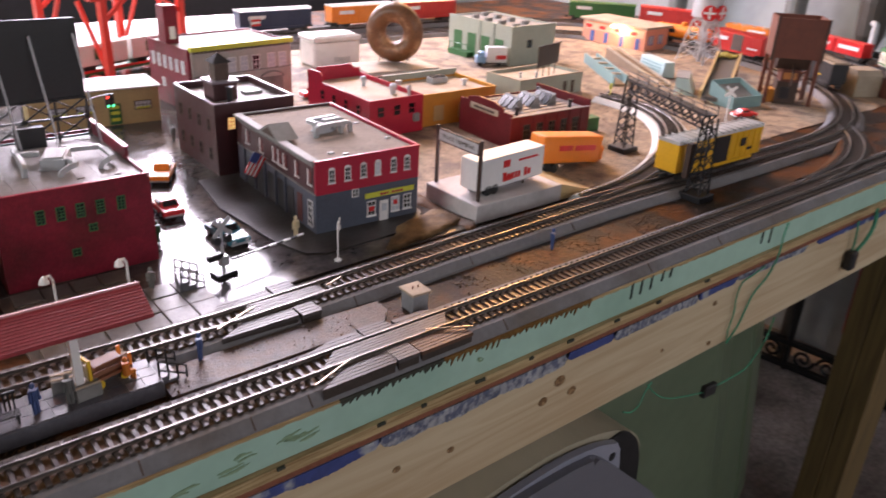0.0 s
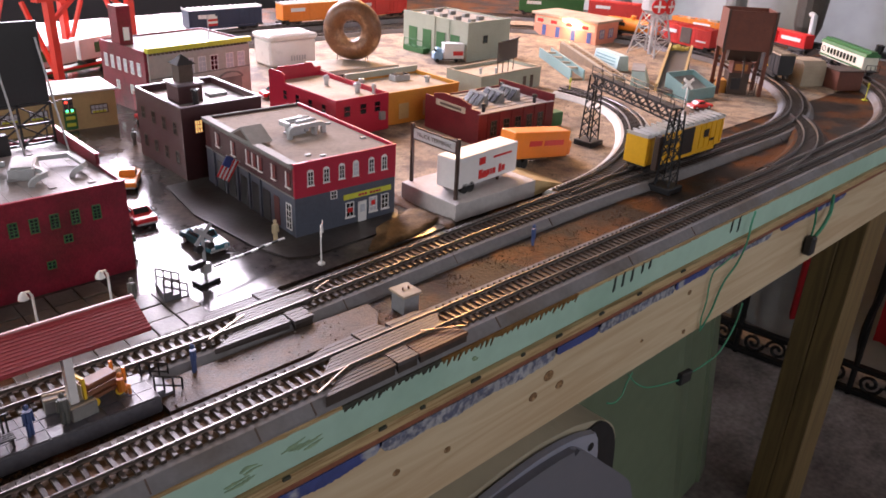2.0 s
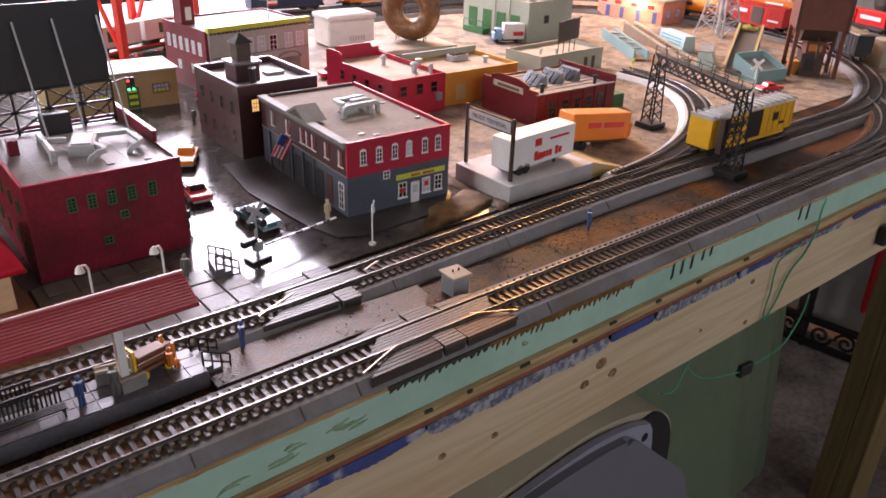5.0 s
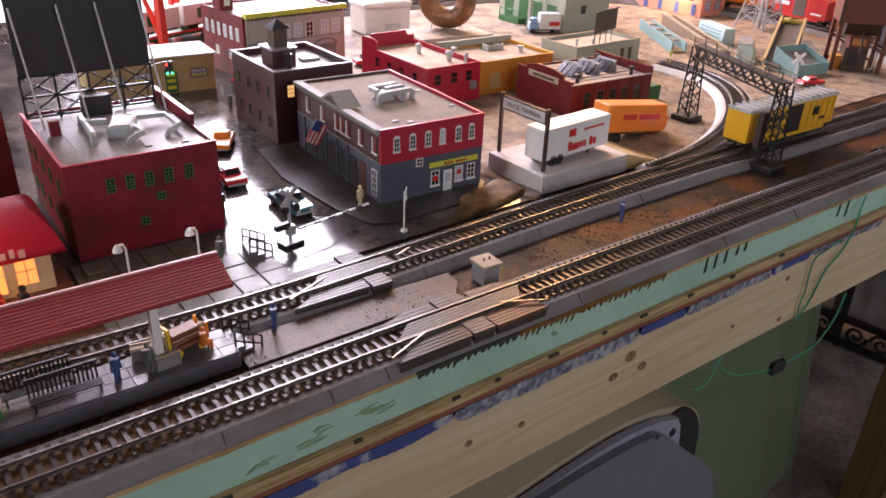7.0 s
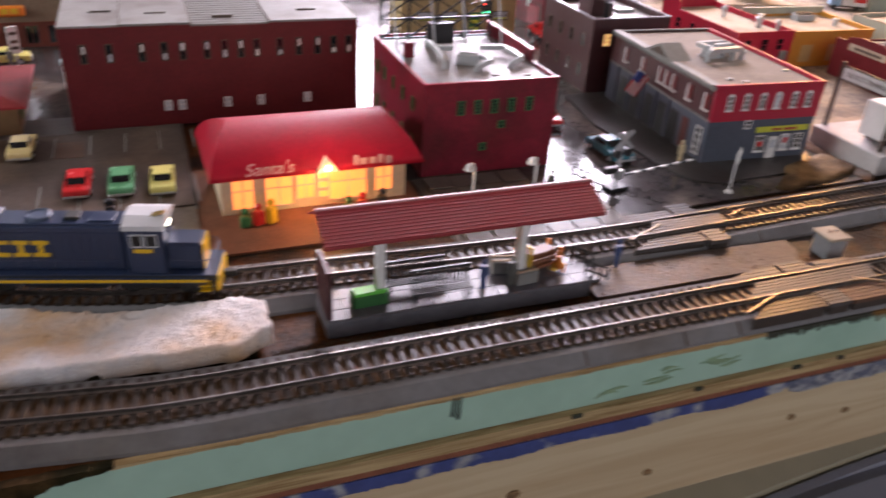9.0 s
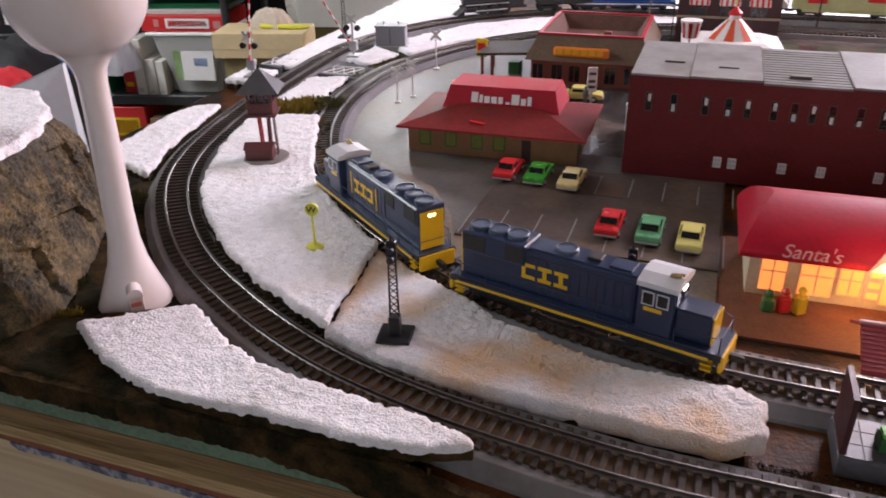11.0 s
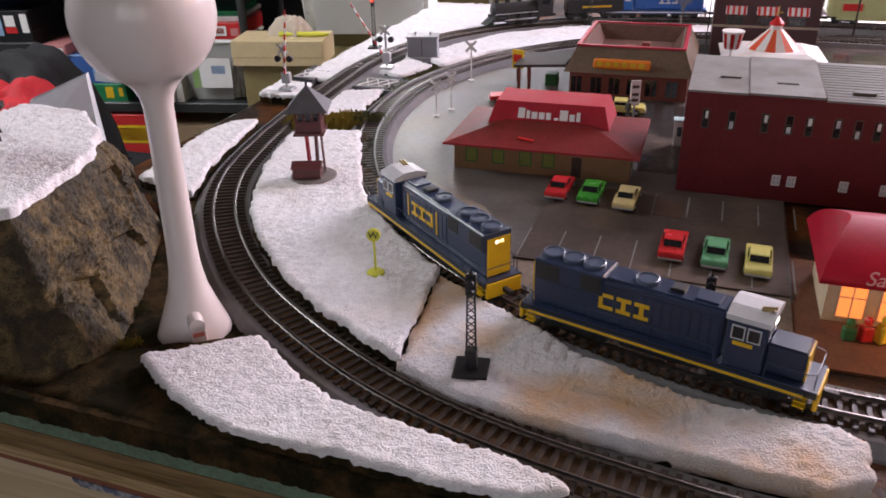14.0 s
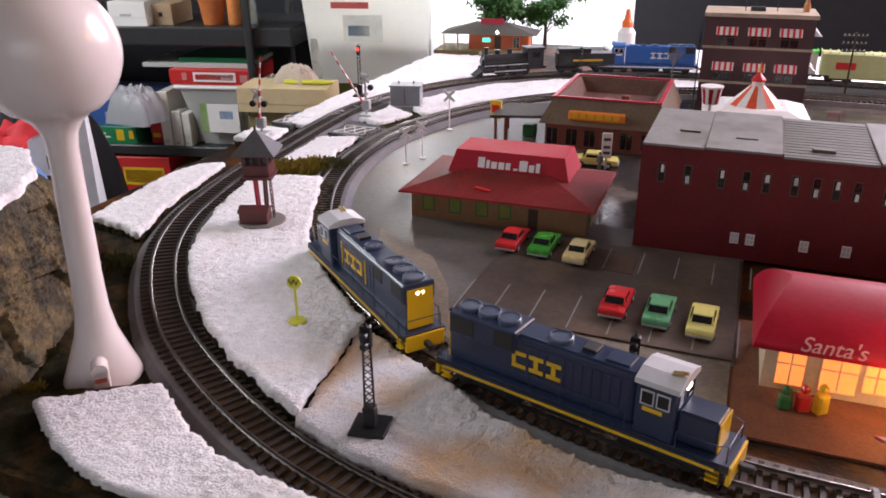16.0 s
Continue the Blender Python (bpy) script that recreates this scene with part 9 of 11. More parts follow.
    rail_line(b, ((-82, -11, 21), (-82, 11, 21)))
    pieces("handrail", b, paint, t)
    for sx in (-1, 1):
        slab("pilot", t, (sx * H - 1.2, -12.5, 2.5, sx * H + 1.2, 12.5, 12.4), trim, "yellow pilot sheet", r=0.4)
        slab("coupler", t, (sx * H + (1.3 if sx > 0 else -9), -1.6, 5, sx * H + (9 if sx > 0 else -1.3), 1.6, 8.4), truck_black, r=0.4)
        for sy in (-1, 1):
            for k in range(3):
                slab("step", t, (sx * (H - 7) - 3, sy * 12.6 - 1.6, 3 + k * 3, sx * (H - 7) + 3, sy * 12.6 + 1.6, 3.7 + k * 3), trim)
    slab("fuel_tank", t, (-22, -11.5, 3.2, 22, 11.5, 9.4), truck_black, r=1.5)
    bogie(t, -50, 30)
    bogie(t, 50, 30)
    t.scale = (0.93, 1, 1)
    # large yellow three-stroke emblem on each side, as plain bars
    ox = 2 if bracket else -22
    for sy in (-1, 1):
        y = sy * 9.15
        for k, x in enumerate((ox - 14, ox - 3.5, ox + 7)):
            slab("emblem_bar", t, (x, y - 0.2, 22, x + 8.6, y + 0.2, 24.2), trim)
            slab("emblem_bar", t, (x, y - 0.2, 29.2, x + 8.6, y + 0.2, 31.4), trim, "yellow emblem bar")
            slab("emblem_bar", t, (x + (0 if k == 0 else 3), y - 0.2, 24.3, x + (2.4 if k == 0 else 5.6), y + 0.2, 29.1), trim)
        if bracket:
            for x in (ox - 20, ox + 20):
                slab("emblem_bracket", t, (x, y - 0.2, 19, x + 1.4, y + 0.2, 35), trim)
    return t


def boxcar(m, label, body, roofm, marks=(), L=152, name="boxcar", top=44, door=None, markm=None):
    """A ribbed boxcar."""
    t = thing(name, 0, 0, 0, 0, label, "rail car", "rail cars")
    t.matrix_basis = m
    h = L / 2
    slab("underframe", t, (-h + 2, -10, 8, h - 2, 10, 11), truck_black)
    slab("body", t, (-h, -13.6, 10.5, h, 13.6, top - 3), body, r=0.5)
    b = bm_new()
    profile_x(b, ((-14, top - 3), (14, top - 3), (9, top - 0.6), (0, top), (-9, top - 0.6)), -h - 0.6, h + 0.6)
    part("roof", b, roofm, t, "ribbed roof")
    n = 14
    for i in range(n + 1):
        x = -h + L * i / n
        slab("roof_rib", t, (x - 0.8, -13.6, top - 1.6, x + 0.8, 13.6, top + 0.5), roofm)
    for sy in (-1, 1):
        for i in range(n):
            x = -h + L * (i + 0.5) / n
            if abs(x) > 17:
                slab("side_post", t, (x - 0.6, sy * 13.9 - 0.35, 12, x + 0.6, sy * 13.9 + 0.35, top - 4), body)
        slab("sliding_door", t, (-13, sy * 14.1 - 0.4, 11, 13, sy * 14.1 + 0.4, top - 4), door or body, "sliding door")
        for a in marks:
            slab("lettering_bar", t, (a[0] if sy < 0 else -a[2], sy * 14.5 - 0.2, a[1], a[2] if sy < 0 else -a[0], sy * 14.5 + 0.2, a[3]), markm or black)
        slab("sill", t, (-h + 14, sy * 13.2 - 0.5, 6.8, h - 14, sy * 13.2 + 0.5, 10.4), body)
        b = bm_new()
        for k in range(7):
            rod(b, (-h + 2, sy * 14.6, 12 + k * 4), (-h + 8, sy * 14.6, 12 + k * 4), 0.4, 5)
        pieces("ladder_rung", b, body, t)
    for sx in (-1, 1):
        bogie(t, sx * (h - 26), 24, 5.0)
        slab("coupler", t, (sx * h + (0.1 if sx > 0 else -9), -1.6, 5, sx * h + (9 if sx > 0 else -0.1), 1.6, 8.4), truck_black)
    return t


S0 = 1.39
diesel(place_on(inner, S0 - 0.080), "dark blue and yellow diesel locomotive leading the train", True)
diesel(place_on(inner, S0 - 0.080 - 0.176, True), "dark blue and yellow diesel locomotive running cab last", False)
yellow_box = M("rail_yellow_paint", (0.75, 0.40, 0.015), 0.4, var=0.08)
grey_roof_car = M("galvanised_roof", (0.48, 0.48, 0.47), 0.4, 0.3, var=0.1)
boxcar(place_on(inner, near_s(inner, 0.576, 0.105), True), "yellow boxcar with a ribbed galvanised roof under the signal gantry", yellow_box, grey_roof_car, marks=((-62, 28, -50, 33), (-48, 28, -20, 33), (-58, 21, -26, 24), (34, 24, 44, 33), (48, 18, 58, 21)), door=black)
blk = M("black_car_paint", (0.016, 0.016, 0.018), 0.45, var=0.2)
boxcar(place_on(inner, near_s(inner, 1.165, 0.275)), "black boxcar with yellow lettering bars near the coaling tower", blk, MATS["cream_roof"], marks=((-60, 26, -46, 34), (-44, 26, -30, 34), (30, 18, 44, 20)), markm=loco_yellow)
red_car = M("freight_red_paint", (0.55, 0.03, 0.025), 0.4, var=0.1)
boxcar(place_on(inner, near_s(inner, 1.238, 0.47)), "bright red boxcar with white lettering bars", red_car, red_car, marks=((-58, 26, -24, 33), (26, 18, 50, 21)), markm=white, door=grime, L=118)
orange_car = M("freight_orange_paint", (0.80, 0.22, 0.02), 0.4, var=0.1)


def tank_car(m, label, body):
    t = thing("tank_car", 0, 0, 0, 0, label, "rail car", "rail cars")
    t.matrix_basis = m
    slab("underframe", t, (-62, -9, 8, 62, 9, 11), truck_black)
    b = bm_new()
    rod(b, (-56, 0, 24), (56, 0, 24), 13, 24)
    ball(b, (-56, 0, 24), 13, 16, (0.35, 1, 1))
    ball(b, (56, 0, 24), 13, 16, (0.35, 1, 1))
    part("tank", b, body, t, smooth=False)
    b = bm_new()
    lathe(b, ((6, 35), (6, 42), (5, 43)), 16)
    part("dome", b, body, t)
    for k in (-30, 20):
        slab("lettering_bar", t, (k, -13.6, 22, k + 18, -12.9, 29), black)
    for sx in (-1, 1):
        bogie(t, sx * 42, 24, 5)


def gondola(m, label, body, L=140):
    t = thing("gondola_car", 0, 0, 0, 0, label, "rail car", "rail cars")
    t.matrix_basis = m
    h = L / 2
    slab("floor", t, (-h, -13, 9, h, 13, 12), truck_black)
    for sy in (-1, 1):
        slab("side", t, (-h, sy * 13 - 0.7, 10, h, sy * 13 + 0.7, 27), body)
        for i in range(12):
            x = -h + L * (i + 0.5) / 12
            slab("side_post", t, (x - 0.8, sy * 14.1 - 0.3, 11, x + 0.8, sy * 14.1 + 0.3, 26), body)
        slab("lettering_bar", t, (-16, sy * 14.6 - 0.2, 17, 24, sy * 14.6 + 0.2, 21), white)
    for sx in (-1, 1):
        slab("end", t, (sx * h - 0.7, -12.2, 12, sx * h + 0.7, 12.2, 27), body)
        bogie(t, sx * (h - 26), 24, 5)
    b = bm_new()
    rr = random.Random(3)
    for k in range(40):
        ball(b, (rr.uniform(-h + 5, h - 5), rr.uniform(-10, 10), rr.uniform(20, 25)), rr.uniform(3, 6), 6)
    part("load", b, cream_roof, t, "pale gravel load")


def container_flat(m, label, body, L=150):
    t = thing("container_flat_car", 0, 0, 0, 0, label, "rail car", "rail cars")
    t.matrix_basis = m
    h = L / 2
    slab("deck", t, (-h, -12, 8.5, h, 12, 11.5), truck_black)
    for k in (-1, 1):
        x0 = -h + 3 if k < 0 else 2
        slab("container", t, (x0, -12, 11.6, x0 + h - 5, 12, 37), body, "ribbed freight container", r=0.4)
        for sy in (-1, 1):
            for i in range(10):
                x = x0 + 3 + i * (h - 11) / 9
                slab("container_rib", t, (x - 0.7, sy * 12.3 - 0.3, 13, x + 0.7, sy * 12.3 + 0.3, 36), body)
            slab("lettering_bar", t, (x0 + 10, sy * 12.9 - 0.2, 22, x0 + h - 16, sy * 12.9 + 0.2, 29), white)
    for sx in (-1, 1):
        bogie(t, sx * (h - 24), 24, 5)


def passenger(m, label):
    t = thing("passenger_car", 0, 0, 0, 0, label, "rail car", "rail cars")
    t.matrix_basis = m
    slab("body", t, (-74, -13.5, 10, 74, 13.5, 34), M("ivory_car", (0.70, 0.66, 0.55), 0.4), r=0.6)
    b = bm_new()
    profile_x(b, ((-14.5, 34), (14.5, 34), (12, 39), (6, 40.5), (6, 43.5), (-6, 43.5), (-6, 40.5), (-12, 39)), -78, 78)
    part("roof", b, greencol, t, "green clerestory roof")
    for sy in (-1, 1):
        for i in range(9):
            window(t, -46 + i * 11.5, sy * 13.6, 24, 0 if sy < 0 else 180, 6, 9, greencol, dark_pane, 0, 0, 0.6)
        slab("green_band", t, (-72, sy * 13.9 - 0.25, 12, 72, sy * 13.9 + 0.25, 15), greencol)
        b = bm_new()
        torus(b, 5, 0.7, 18, 6, pose(0, 0, 0, 90))
        part("round_emblem", b, black, t, loc=at(-62, sy * 13.9, 24))
    for sx in (-1, 1):
        slab("end_platform", t, (sx * 80 - 6, -12, 10, sx * 80 + 6, 12, 12), truck_black)
        b = bm_new()
        rail_line(b, ((sx * 85, -12, 22), (sx * 85, 12, 22)), 0.6)
        for y in (-12, -4, 4, 12):
            rail_line(b, ((sx * 85, y, 12), (sx * 85, y, 22)), 0.6)
        part("end_rail", b, black, t)
        bogie(t, sx * 50, 26, 5)


tank_car(place_on(inner, near_s(inner, 1.232, 0.60)), "orange tank car on the inner track", orange_car)
gondola(place_on(outer, near_s(outer, 1.435, 0.57)), "orange gondola with a pale gravel load", orange_car)
container_flat(place_on(outer, near_s(outer, 1.43, 0.37)), "flat car with two bright red containers", redbright)
passenger(place_on(outer, near_s(outer, 1.352, 0.195)), "ivory passenger car with a green clerestory roof")
boxcar(place_on(outer, near_s(outer, 1.42, 0.76)), "red boxcar on the rear curve", red_car, red_car, marks=((-58, 26, -24, 33),), markm=white)
boxcar(place_on(outer, near_s(outer, 1.31, 0.90)), "green boxcar on the rear curve", greencol, greencol, marks=((-58, 26, -24, 33),), markm=white)
for k, (x, mt, lb) in enumerate(((0.92, red_car, "red boxcar on the back straight"), (0.74, orange_car, "orange boxcar on the back straight"), (0.55, loco_blue, "blue boxcar on the back straight"))):
    boxcar(place_on(outer, near_s(outer, x, 1.06)), lb, mt, grey_roof_car, marks=((-58, 26, -24, 33),), markm=white)
lime_car = M("pale_lime_car", (0.55, 0.58, 0.28), 0.4, var=0.08)
boxcar(place_on(outer, near_s(outer, -0.266, 1.06)), "pale boxcar with a bright green roof", MATS["ivory_car"], M("bright_green_roof", (0.08, 0.45, 0.05), 0.4), marks=((-50, 24, -20, 32), (20, 22, 50, 30)), markm=vent_grey)
boxcar(place_on(outer, near_s(outer, -0.10, 1.06)), "pale lime holiday boxcar with a red wreath mark", lime_car, lime_car, marks=((-56, 20, -30, 30), (24, 24, 52, 30)), markm=redbright, door=lime_car)
conrail = M("bright_blue_loco_paint", (0.02, 0.12, 0.42), 0.35, var=0.06)
diesel(place_on(outer, near_s(outer, -0.43, 1.044), True), "bright blue diesel locomotive with white marks", False, "blue_diesel", conrail, white, conrail)


def steam():
    s0 = near_s(outer, -0.618, 0.951)
    m = place_on(outer, s0, True)
    t = thing("steam_locomotive", 0, 0, 0, 0, "black steam locomotive with a tall stack and domes", "locomotive", "locomotives")
    t.matrix_basis = m
    slab("frame", t, (-52, -9, 8, 52, 9, 12), black)
    b = bm_new()
    rod(b, (-20, 0, 23), (50, 0, 23), 10.5, 24)
    rod(b, (50, 0, 23), (53, 0, 23), 9, 20, 5)
    part("boiler", b, M("steam_black", (0.02, 0.02, 0.022), 0.35, var=0.15), t)
    for x, r, z1 in ((44, 3.2, 43), (26, 4.2, 39), (6, 4.2, 39)):
        f = bm_new()
        lathe(f, ((r, 30), (r, z1 - 1), (r + 1, z1), (r * 0.6, z1 + 0.4)), 14, (x, 0))
        part("chimney" if x == 44 else "dome", f, black, t)
    slab("cab", t, (-46, -13, 12, -20, 13, 38), black, r=0.6)
    slab("cab_roof", t, (-49, -14, 38, -18, 14, 41), black, r=0.8)
    for sy in (-1, 1):
        window(t, -33, sy * 13.1, 30, 0 if sy < 0 else 180, 12, 8, black, dark_pane, 1, 0, 0.6)
        slab("running_board", t, (-20, sy * 12 - 2, 17, 50, sy * 12 + 2, 18), silver)
        for k in range(3):
            f = bm_new()
            rod(f, (-16 + k * 19, sy * 8, 8.5), (-16 + k * 19, sy * 10, 8.5), 8.5, 20)
            part("driving_wheel", f, black, t)
        f = bm_new()
        bar(f, (-18, sy * 11, 8), (36, sy * 11, 8), 1.6)
        part("side_rod", f, silver, t)
        f = bm_new()
        rod(f, (36, sy * 11.5, 11), (52, sy * 11.5, 11), 4.4, 12)
        part("cylinder", f, black, t)
    b = bm_new()
    rod(b, (52, 0, 35), (55, 0, 35), 3, 12)
    part("headlamp", b, silver, t)
    b = bm_new()
    profile_y(b, ((53, 2), (66, 2), (53, 11)), -11, 11)
    part("pilot", b, black, t)
    te = thing("tender", 0, 0, 0, 0, "black coal tender with yellow lettering bars", "rail car", "rail cars")
    te.matrix_basis = place_on(outer, s0 + 0.118, True)
    slab("body", te, (-46, -13, 10, 46, 13, 30), black, r=1)
    slab("coal_bunker", te, (-6, -11, 30, 44, 11, 37), black, r=1)
    for sy in (-1, 1):
        slab("lettering_bar", te, (-24, sy * 13.2 - 0.2, 18, 22, sy * 13.2 + 0.2, 21), loco_yellow)
    for sx in (-1, 1):
        bogie(te, sx * 28, 22, 5)


steam()


# flat car with two white trailers and the red loading crane, behind the tan depot
def piggyback():
    t = thing("trailer_flat_car", 0.21, 0.885, 0.0008, 22, "green flat car carrying two white trailers", "rail car", "rail cars")
    slab("deck", t, (-96, -13, 9, 96, 13, 13), greencol)
    slab("red_rail", t, (-96, -14, 13, 96, -12, 16), redbright)
    for x0 in (-90, 4):
        slab("trailer_box", t, (x0, -11, 22, x0 + 86, 11, 52), white, "white trailer box", r=0.8)
        slab("trailer_frame", t, (x0 + 4, -9, 19, x0 + 82, 9, 22), grime)
        slab("green_mark", t, (x0 + 26, -11.5, 30, x0 + 44, -11.05, 45), greencol, "green square emblem")
        for x in (x0 + 12, x0 + 22):
            f = bm_new()
            rod(f, (x, -10, 17), (x, 10, 17), 4.4, 12)
            part("trailer_wheel", f, tyre_black, t)
    for sx in (-1, 1):
        bogie(t, sx * 68, 24, 5)
    c = thing("red_gantry_crane", 0.20, 0.90, 0.0008, 22, "bright red travelling gantry crane over the siding", "crane")
    rc = M("crane_red", (0.75, 0.05, 0.03), 0.4, var=0.06)
    for x in (-70, 70):
        for y in (-70, 70):
            slab("leg", c, (x - 5, y - 5, 0, x + 5, y + 5, 118), rc, "red crane leg")
        slab("foot_beam", c, (x - 5, -64.9, 2, x + 5, 64.9, 10), rc)
        b = bm_new()
        bar(b, (x, -66, 20), (x, -20, 112), 5)
        bar(b, (x, 66, 20), (x, 20, 112), 5)
        pieces("brace", b, rc, c)
    for y in (-70, 70):
        slab("top_beam", c, (-90, y - 6, 118.1, 90, y + 6, 132), rc, "red top beam")
        b = bm_new()
        bar(b, (-66, y, 92), (-30, y, 117), 5)
        bar(b, (66, y, 92), (30, y, 117), 5)
        pieces("corner_brace", b, rc, c)
    for x in (-30, 30):
        slab("cross_beam", c, (x - 5, -63.9, 118.2, x + 5, 63.9, 128), rc)


piggyback()

# ---- behind the layout: depot, shelving, bins and boxes ----
def depot():
    t = thing("orange_depot", -0.805, 1.155, 0.0012, 8, "small orange depot with a wide grey hipped roof", "model building")
    od = M("orange_depot_wall", (0.72, 0.16, 0.05), 0.5, var=0.1)
    slab("platform", t, (-20, -26, 0, 170, 60, 12), M("olive_base", (0.20, 0.15, 0.06), 0.6), "olive brown base")
    b = bm_new()
    box(b, 40, 0, 12, 150, 44, 40)
    part("hall", b, od, t, "orange plank hall")
    b = bm_new()
    hip_roof(b, -12, -18, 166, 58, 40, 58, 60, 34)
    part("roof", b, M("grey_depot_roof", (0.085, 0.085, 0.072), 0.6, var=0.15), t, "broad grey hipped roof")
    slab("roof_sign", t, (62, 2, 56, 104, 5, 66), crimson, "red roof sign board")
    for x in (-6, 20, 156):
        slab("post", t, (x, -12, 12, x + 3, -9, 40), cream)
    window(t, 128, -0.3, 25, 0, 10, 18, cream, dark_pane, 1, 1, 1)
    slab("lit_clock", t, (66, -0.8, 25, 80, -0.1, 32), glow("teal_clock", (0.1, 0.9, 0.7), 2.0), "lit teal clock panel")
    slab("door", t, (88, -0.8, 12.1, 100, -0.1, 36), grime)
    b = bm_new()
    ball(b, (96, -19, 45), 3)
    part("porch_lamp", b, headlamp, t)


depot()


def bare_tree(x, y, z, s=1.0, seed=5):
    t = thing("bare_tree", x, y, z, 0, "small bare grey twiggy tree", "tree", "trees")
    rng = random.Random(seed)
    tr, tw = bm_new(), bm_new()

    def grow(p, d, l, r, k):
        q = p + d * l
        rod(tr if k < 2 else tw, p, q, r, 5, r * 0.65)
        if k < 5:
            for _ in range(3 if k else 4):
                nd = (d + Vector((rng.uniform(-0.9, 0.9), rng.uniform(-0.9, 0.9), rng.uniform(-0.2, 0.6)))).normalized()
                grow(q, nd, l * rng.uniform(0.55, 0.8), r * 0.6, k + 1)

    grow(Vector((0, 0, 0)), Vector((0, 0, 1)), 16 * s, 1.5 * s, 0)
    bark = M("grey_bark", (0.16, 0.145, 0.13), 0.8)
    part("trunk", tr, bark, t)
    part("crown", tw, bark, t)


bare_tree(-0.385, 1.005, 0.009, 1.0, 5)
bare_tree(0.0, 1.14, 0.0012, 1.1, 9)


def leafy_tree(x, y, z, s, seed):
    t = thing("leafy_tree", x, y, z, 0, "small dark green leafy tree behind the depot", "tree", "trees")
    rng = random.Random(seed)
    b = bm_new()
    rod(b, (0, 0, 0), (1, 0, 40 * s), 3 * s, 8, 1.5 * s)
    for k in range(6):
        a = k * 1.05
        rod(b, (0.5, 0, (18 + k * 3) * s), (14 * s * math.cos(a), 14 * s * math.sin(a), (34 + k * 3) * s), 1.2 * s, 5, 0.5)
    part("trunk", b, grime, t)
    vs, fs = [], []
    for c in range(16):
        cx, cy, cz = rng.gauss(0, 13) * s, rng.gauss(0, 13) * s, (46 + rng.gauss(0, 9)) * s
        for _ in range(190):
            p = Vector((cx + rng.gauss(0, 5.5) * s, cy + rng.gauss(0, 5.5) * s, cz + rng.gauss(0, 4.5) * s)) * 0.001
            u = Vector((rng.uniform(-1, 1), rng.uniform(-1, 1), rng.uniform(-1, 1))).normalized() * 0.0024 * s
            w = u.cross(Vector((rng.uniform(-1, 1), rng.uniform(-1, 1), 1))).normalized() * 0.0016 * s
            k = len(vs)
            vs += [tuple(p - u), tuple(p + w), tuple(p + u), tuple(p - w)]
            fs.append((k, k + 1, k + 2, k + 3))
    me = bpy.data.meshes.new("crown")
    me.from_pydata(vs, [], fs)
    me.materials.append(M("dark_leaf", (0.055, 0.17, 0.03), 0.6, var=0.4, scale=200))
    o = new("crown", me)
    o.parent = t


leafy_tree(-0.735, 1.275, 0.0012, 1.75, 3)
leafy_tree(-0.655, 1.29, 0.0012, 1.45, 4)

shelf_black = M("black_shelf_plastic", (0.03, 0.031, 0.032), 0.4, var=0.15)
SHX, SHY, SHR = -1.665, 1.547, 14.0
shelf = thing("shelving_unit", SHX, SHY, 0, SHR, "black plastic shelving unit crowded with boxes", "shelf")
for x0, x1, z in ((-0.80, 0.15, -0.56), (-0.80, 0.16, -0.368), (-0.80, -0.475, -0.200), (-0.80, 0.25, -0.036)):
    mbox("shelf_board", (x0, -0.008, z - (0.05 if z > -0.1 else 0.03), x1, 0.34, z), shelf_black, shelf, "black shelf board", bevel=0.004)
for x in (-0.78, 0.135):
    for y in (-0.02, 0.325):
        b = bm_new()
        rod(b, (x, y, FLOOR), (x, y, 0.55), 0.011, 12)
        part("shelf_post", b, shelf_black, shelf, "black shelf post", mm=False)


def on_shelf(x, y):
    c, k = math.cos(radians(SHR)), math.sin(radians(SHR))
    return SHX + c * x - k * y, SHY + k * x + c * y


def carton(name, a, material, label, group="", lid=None, marks=(), category="box"):
    """A box or game carton with a lid edge and plain print bars."""
    px, py = on_shelf((a[0] + a[3]) / 2, a[1])
    t = thing(name, px, py, a[2], SHR, label, category, group)
    w, d, h = a[3] - a[0], a[4] - a[1], a[5] - a[2]
    mbox("base", (-w / 2 + 0.001, 0.001, 0, w / 2 - 0.001, d - 0.001, h * 0.5), material, t)
    mbox("lid", (-w / 2, 0, h * 0.32, w / 2, d, h), lid or material, t, bevel=min(0.0015, h * 0.1))
    for (u0, v0, u1, v1, m_) in marks:
        mbox("print_bar", (-w / 2 + u0 * w, -0.0009, v0 * h, -w / 2 + u1 * w, -0.0002, v1 * h), m_, t)
    return t


box_red = M("game_red_card", (0.55, 0.03, 0.03), 0.35, var=0.06)
box_blue = M("game_blue_card", (0.05, 0.12, 0.36), 0.35, var=0.08)
box_green = M("game_green_card", (0.02, 0.20, 0.08), 0.35, var=0.08)
card = M("brown_card", (0.36, 0.25, 0.15), 0.7, var=0.1)
Z = -0.3675
pink = M("pale_red_card", (0.55, 0.22, 0.22), 0.4, var=0.1)
carton("game_box", (-0.114, 0.0, -0.191, 0.118, 0.20, -0.151), box_red, "red board game box with a white title panel", "board games", marks=((0.30, 0.2, 0.83, 0.85, white), (0.33, 0.33, 0.80, 0.72, box_red), (0.16, 0.3, 0.22, 0.8, pink), (0.88, 0.2, 0.97, 0.7, pink)))
carton("game_box", (-0.205, 0.03, -0.150, 0.105, 0.24, -0.138), M("pale_board", (0.55, 0.56, 0.54), 0.5, var=0.1), "pale flat game board on a red box", "board games")
